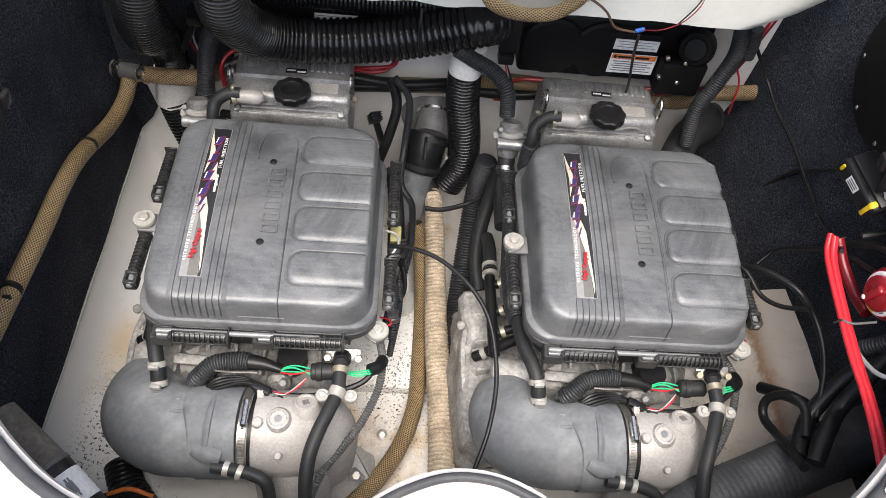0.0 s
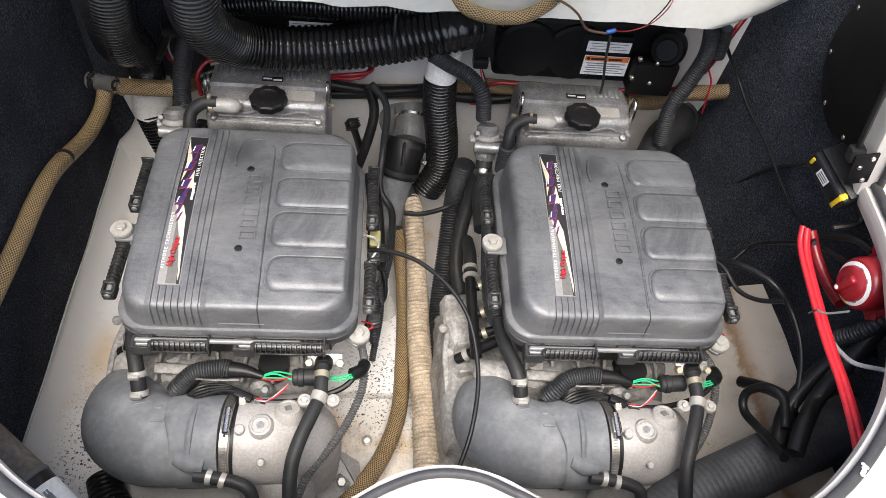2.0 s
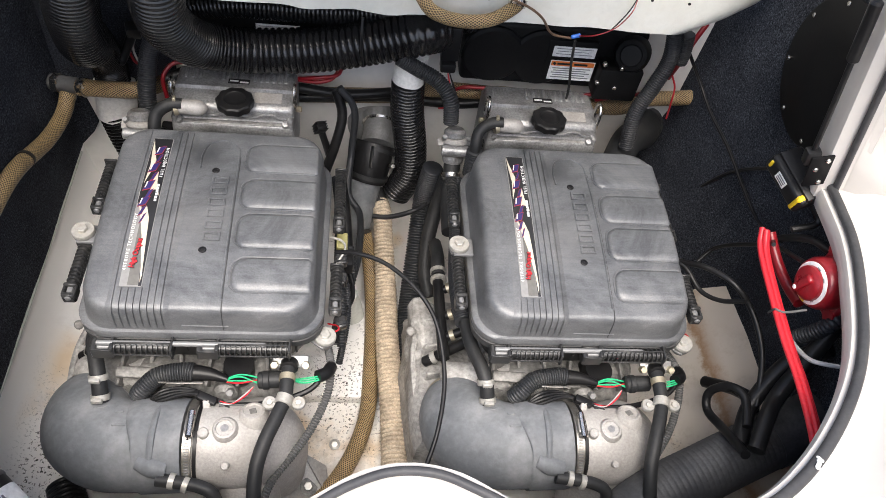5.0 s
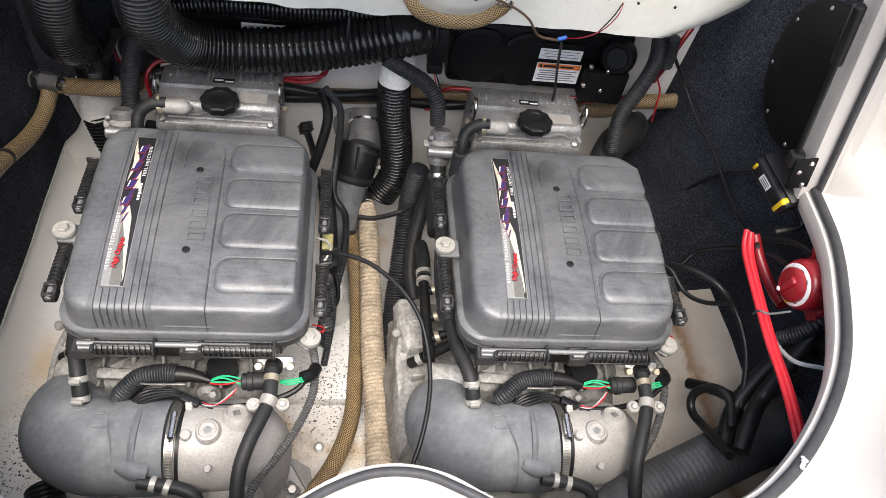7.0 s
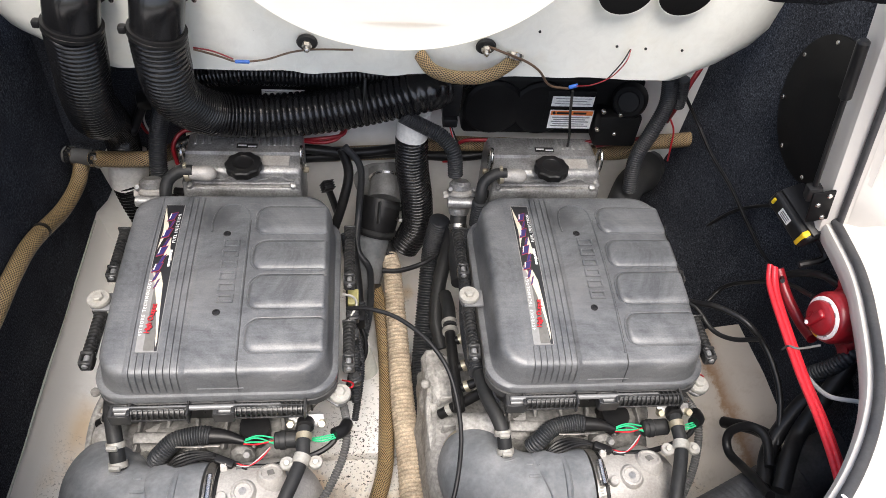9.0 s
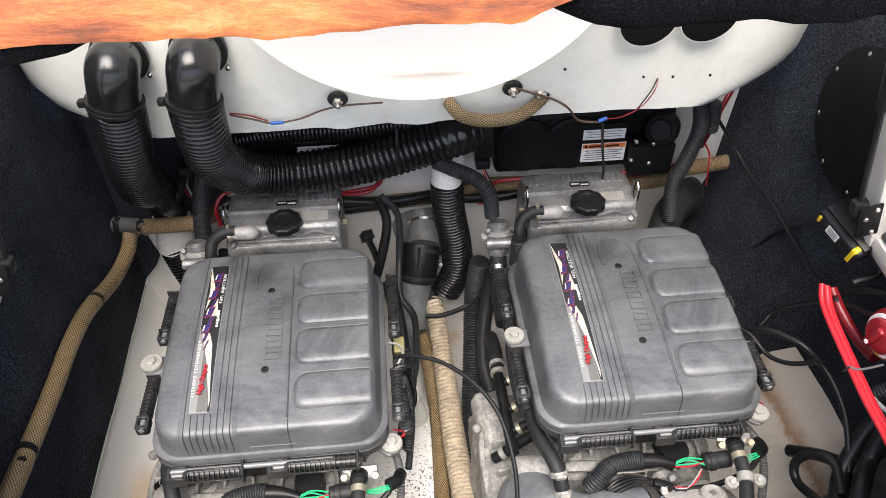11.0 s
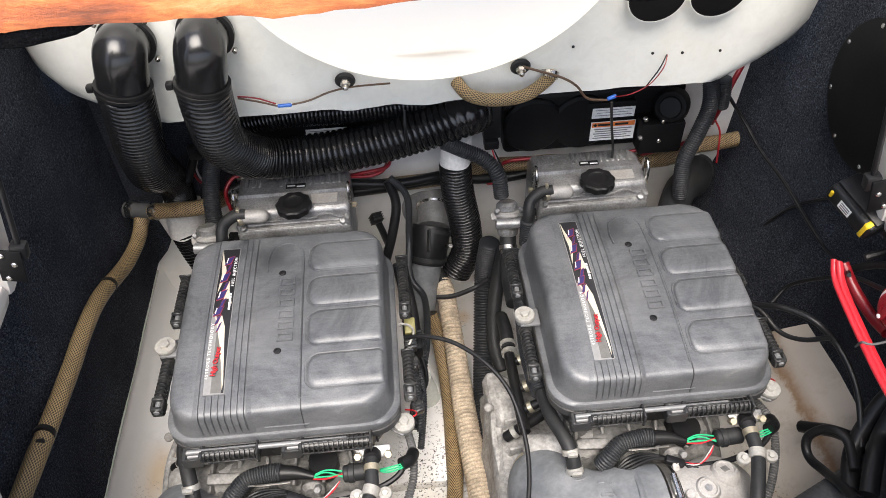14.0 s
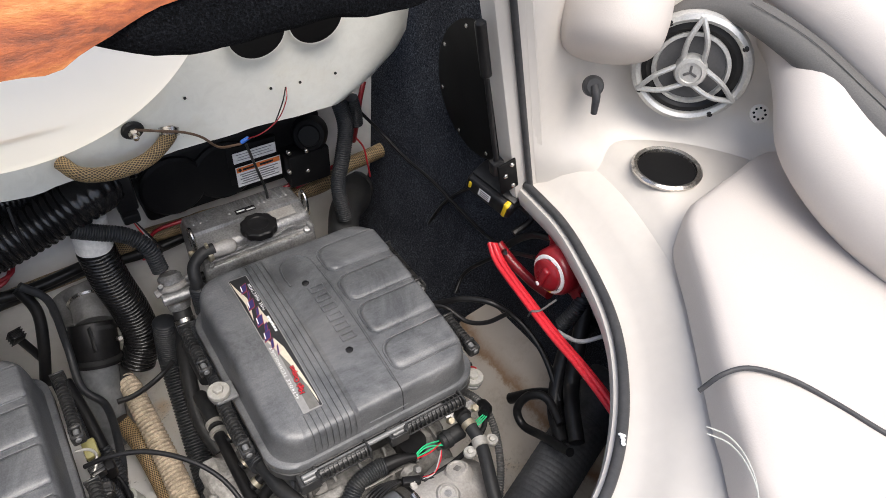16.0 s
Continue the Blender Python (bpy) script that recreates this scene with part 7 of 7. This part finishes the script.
solo("wire_loom", sweep([(-0.590, 0.166, 0.000), (-0.580, 0.127, -0.020), (-0.576, 0.077, -0.040)], 0.009, 10, rib=(0.006, 0.001)), LOOM_GREY, "thin grey loom against the bilge side", "wire loom")
solo("bilge_pipe", sweep([(-0.574, -0.064, -0.050), (-0.554, -0.105, -0.050), (-0.520, -0.144, -0.050)], 0.03, 18, rib=(0.009, 0.0015)), BLACK, "black corrugated hose low on the bilge floor", "hose")

# ---- cockpit side of the opening ----
deck_r = []
for i, q in enumerate(RIM):
    if q.x < AXIS - 0.001:
        break
    o = outward(i)
    if o.dot(q - Vector((AXIS, 0.1, RIM_Z))) < 0:
        o = -o
    far = (q - Vector((AXIS, 0.16, RIM_Z))).normalized()
    back = min(1, max(0, (q.y + 0.2) / 0.24))
    back = back * back * (3 - 2 * back)
    near = [q + o * d + Vector((0, 0, h)) for d, h in ((0.098, 0.0375), (0.105, 0.040 + 0.004 * back))]
    deck_r.append(near + [near[-1] + o.lerp(far, min(1, d / 0.16)).normalized() * d + Vector((0, 0, h)) for d, h in ((0.006, 0.004 * back), (0.012, 0.010 * back), (0.019, 0.016 * back), (0.027, 0.021 * back), (0.038, 0.0245 * back), (0.052, 0.026 * back), (0.085, 0.026 * back), (0.12, 0.026 * back), (0.25, 0.027 * back), (0.6, 0.028 * back), (1.1, 0.03 * back))])
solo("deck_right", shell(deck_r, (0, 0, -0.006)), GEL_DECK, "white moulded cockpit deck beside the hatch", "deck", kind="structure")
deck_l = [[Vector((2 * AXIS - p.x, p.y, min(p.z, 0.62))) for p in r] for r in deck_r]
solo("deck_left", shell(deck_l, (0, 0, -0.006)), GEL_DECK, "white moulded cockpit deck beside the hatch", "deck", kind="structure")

tear = Vector((0.434, -0.283, 0.562))
for k in range(4):
    part("torn_patch", box((0.006 + 0.003 * (k % 2), 0.005, 0.003), Matrix.Translation(tear + Vector((0.002 * k - 0.003, 0.003 * k - 0.004, 0.002 + 0.001 * (k % 2)))) @ pose(0, 0, 0, 10 * k, 20, 35 * k), 0.001, 1), LABEL, bead, "torn pale patch")

WALL = [(0.665, 0.158), (0.735, 0.152), (0.79, 0.138), (0.85, 0.105), (0.91, 0.05), (0.96, -0.03), (1.0, -0.14), (1.03, -0.3), (1.05, -0.5)]
wall_line = [q for q, _, _ in spline([(x, y, 0) for x, y in WALL], 0.02)]
rows = []
for k in range(28):
    h = k / 27
    z = 0.54 + 0.48 * h
    flare = 0.055 * min(1.0, max(0.0, (0.685 - z) / 0.085)) ** 2
    row = []
    for i, q in enumerate(wall_line):
        t = (wall_line[min(i + 1, len(wall_line) - 1)] - wall_line[max(i - 1, 0)]).normalized()
        row.append((q.x + 0.10 * h * h * (q.x - 0.6) - 0.11 * h * max(0.0, 1 - (q.x - 0.665) / 0.16) + t.y * flare * min(1.0, i / 4), q.y + 0.07 * h * min(1.0, (q.x - 0.665) / 0.1) - t.x * flare * min(1.0, i / 4), z))
    rows.append(row)
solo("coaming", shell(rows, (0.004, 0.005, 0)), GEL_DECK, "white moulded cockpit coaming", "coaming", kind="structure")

# loudspeaker
sp = thing("loudspeaker", "round silver marine loudspeaker with a three-spoke grille", "loudspeaker")
SC = Vector((0.844, 0.060, 0.762))
SN = (Vector((0.0, -0.53, 1.275)) - SC).normalized()
SN = Vector((SN.x - 0.12, SN.y - 0.2, 0.02)).normalized()
SPM = along(SC, SC + SN) @ Matrix.Scale(0.91, 4)
part("outer_ring", turned([(0.094, -0.01), (0.096, 0.0), (0.093, 0.008), (0.086, 0.012), (0.08, 0.008), (0.078, 0.0)], SPM, 48, ring=True), SILVER, sp)
part("surround", turned([(0.08, -0.004), (0.078, 0.003), (0.07, 0.005), (0.062, 0.0)], SPM, 48, ring=True), BLACK, sp)
part("inner_ring", turned([(0.062, -0.002), (0.062, 0.004), (0.056, 0.005), (0.054, 0.0)], SPM, 48, ring=True), SILVER, sp)
part("cone", turned([(0.056, 0.0), (0.03, -0.014), (0.02, -0.016)], SPM, 40), CONE, sp)
part("hub", turned([(0.026, 0.0), (0.027, 0.014), (0.024, 0.02), (0.018, 0.021), (0.017, 0.018), (0.006, 0.018)], SPM, 32), SILVER, sp)
for k in range(3):
    a = radians(92 + 120 * k)
    for s in (-1, 1):
        p0 = SPM @ Vector((0.024 * math.cos(a + s * 0.75), 0.024 * math.sin(a + s * 0.75), 0.014))
        p1 = SPM @ Vector((0.055 * math.cos(a + s * 0.26), 0.055 * math.sin(a + s * 0.26), 0.016))
        p2 = SPM @ Vector((0.089 * math.cos(a), 0.089 * math.sin(a), 0.010))
        part("grille_spoke", sweep([p0, p1, p2], 0.0042, 8, 0.006), SILVER, sp)
    part("hub_mark", box((0.012, 0.004, 0.002), SPM @ pose(0.006 * math.cos(a), 0.006 * math.sin(a), 0.019, 0, 0, 92 + 120 * k), 0.0006, 1), CONE, sp)
for k in range(4):
    a = radians(35 + 90 * k)
    part("ring_screw", turned([(0.005, 0.006), (0.005, 0.011), (0.003, 0.012)], SPM @ pose(0.087 * math.cos(a), 0.087 * math.sin(a), 0), 10), BLACK, sp)

# cup holder, hook and drain
cu = thing("cup_holder", "stainless recessed cup holder in the white shelf", "cup holder")
CC = Vector((0.795, 0.015, 0.622))
CM = along(CC, CC + Vector((-0.03, -0.02, 1.0))) @ Matrix.Scale(1.02, 4)
part("cup_rim", turned([(0.043, -0.004), (0.053, 0.0), (0.0535, 0.004), (0.050, 0.007), (0.045, 0.005), (0.0435, -0.002)], CM, 40, ring=True), STEEL, cu)
# flat black disc in place of a well, for the shade inside the cup
part("cup_well_shade", turned([(0.044, 0.001), (0.043, 0.0018), (0.02, 0.0018)], CM, 36), BLACK_DULL, cu)
hk = thing("snap_hook", "dark plastic hook on a round base", "hook")
HC = Vector((0.720, 0.130, 0.731))
HM = along(HC, HC + Vector((-0.35, -0.8, 0.45)))
part("hook_base", turned([(0.016, -0.004), (0.016, 0.004), (0.012, 0.008)], HM, 22), GASKET, hk)
part("hook_lever", sweep([HM @ Vector((0, 0, 0.006)), HC + Vector((-0.006, -0.016, -0.008)), HC + Vector((-0.006, -0.018, -0.036))], [0.007, 0.0065, 0.005], 10, 0.004), GASKET, hk)
dr = thing("drain_grille", "small round drain with dark holes", "drain")
DRC = Vector((0.914, -0.031, 0.710))
DRM = along(DRC, DRC + Vector((-0.6, -0.5, 0.5)))
part("drain_plate", turned([(0.014, -0.003), (0.014, 0.001), (0.012, 0.002)], DRM, 24), GEL_DECK, dr)
# raised black dots give the shade inside the drain's holes
for k in range(8):
    a = 2 * math.pi * k / 8
    part("drain_hole_shade", turned([(0.0019, 0.0015), (0.0019, 0.0028), (0.001, 0.0028)], DRM @ pose(0.0085 * math.cos(a), 0.0085 * math.sin(a), 0), 8), BLACK_DULL, dr)

# cushions
def cushion(name, pts, z0, z1, r, label, mat=VINYL):
    """A padded cushion over an outline given anticlockwise, with a soft rolled edge."""
    line = [q for q, _, _ in spline([(x, y, 0) for x, y in pts] + [(*pts[0], 0)], 0.02)][:-1]
    c = sum((q for q in line), Vector()) / len(line)
    rings = []
    for d, f in ((0.0, 0.0), (-0.004, 0.25), (0.0, 0.55), (0.12, 0.8), (0.3, 0.93), (0.6, 1.0), (1.4, 1.04), (2.6, 1.06)):
        rings.append([Vector((q.x, q.y, 0)) + (c - q).normalized() * min(d * r, (c - q).length * 0.9) + Vector((0, 0, z0 + (z1 - z0) * f)) for q in line])
    t = thing(name, label, "cushion", "cockpit cushions")
    part("pad", loft(rings), mat, t, "", 70)
    return t

seat = cushion("seat_cushion", [(0.725, -0.085), (0.68, -0.115), (0.612, -0.205), (0.54, -0.295), (0.487, -0.365), (0.44, -0.455), (0.5, -0.62), (0.9, -0.66), (1.04, -0.4), (0.99, -0.14), (0.93, -0.06), (0.83, -0.068)], 0.6, 0.665, 0.03, "white vinyl cockpit seat cushion with dark piping")
part("piping", sweep([(0.497, -0.311, 0.645), (0.518, -0.318, 0.668), (0.546, -0.330, 0.672), (0.571, -0.363, 0.672), (0.587, -0.407, 0.670), (0.598, -0.456, 0.670), (0.614, -0.512, 0.670)], 0.003, 8), GASKET, seat, "dark grey piping")
for d in (0.0, 0.006):
    part("stitching", sweep([Vector(p) + Vector((d, d, 0)) for p in ((0.446, -0.359, 0.667), (0.453, -0.379, 0.671), (0.450, -0.402, 0.671), (0.435, -0.428, 0.671), (0.410, -0.451, 0.671))], 0.0008, 5, 0.008), MILKY, seat)
back = thing("backrest_cushion", "white vinyl backrest cushion with a grey band", "cushion", "cockpit cushions")
part("pad", sweep([(0.965, 0.02, 0.805), (0.942, -0.05, 0.80), (0.905, -0.105, 0.782), (0.872, -0.15, 0.757), (0.855, -0.20, 0.739), (0.850, -0.274, 0.720), (0.859, -0.388, 0.699)], [0.03, 0.05, 0.055, 0.06, 0.062, 0.066, 0.07], 32, 0.015), VINYL, back, "", 70)
part("trim_band", sweep([(0.810, 0.104, 0.794), (0.835, 0.105, 0.825), (0.862, 0.078, 0.848), (0.884, 0.018, 0.853), (0.893, -0.076, 0.834), (0.892, -0.175, 0.805), (0.887, -0.293, 0.771)], [0.008, 0.014, 0.018, 0.022, 0.024, 0.025, 0.026], 20, 0.015, flat=0.7), VINYL_GREY, back, "grey vinyl trim band", 70)
part("trim_seam", sweep([(0.877, 0.019, 0.871), (0.889, -0.074, 0.855), (0.889, -0.174, 0.826), (0.883, -0.291, 0.793)], 0.0007, 6, 0.01), VINYL_GREY, back)
part("upper_pad", sweep([(0.968, 0.029, 0.885), (0.968, -0.080, 0.863), (0.966, -0.206, 0.824)], [0.05, 0.055, 0.06], 28, 0.015), VINYL, back, "", 70)
roll = thing("bolster_cushion", "white rounded bolster above the shelf", "cushion", "cockpit cushions")
part("pad", sweep([(0.811, 0.222, 0.928), (0.764, 0.160, 0.844), (0.746, 0.139, 0.814), (0.734, 0.125, 0.794), (0.728, 0.118, 0.785), (0.726, 0.116, 0.781)], [0.085, 0.082, 0.078, 0.071, 0.055, 0.03], 28, 0.008), VINYL, roll, "", 70)
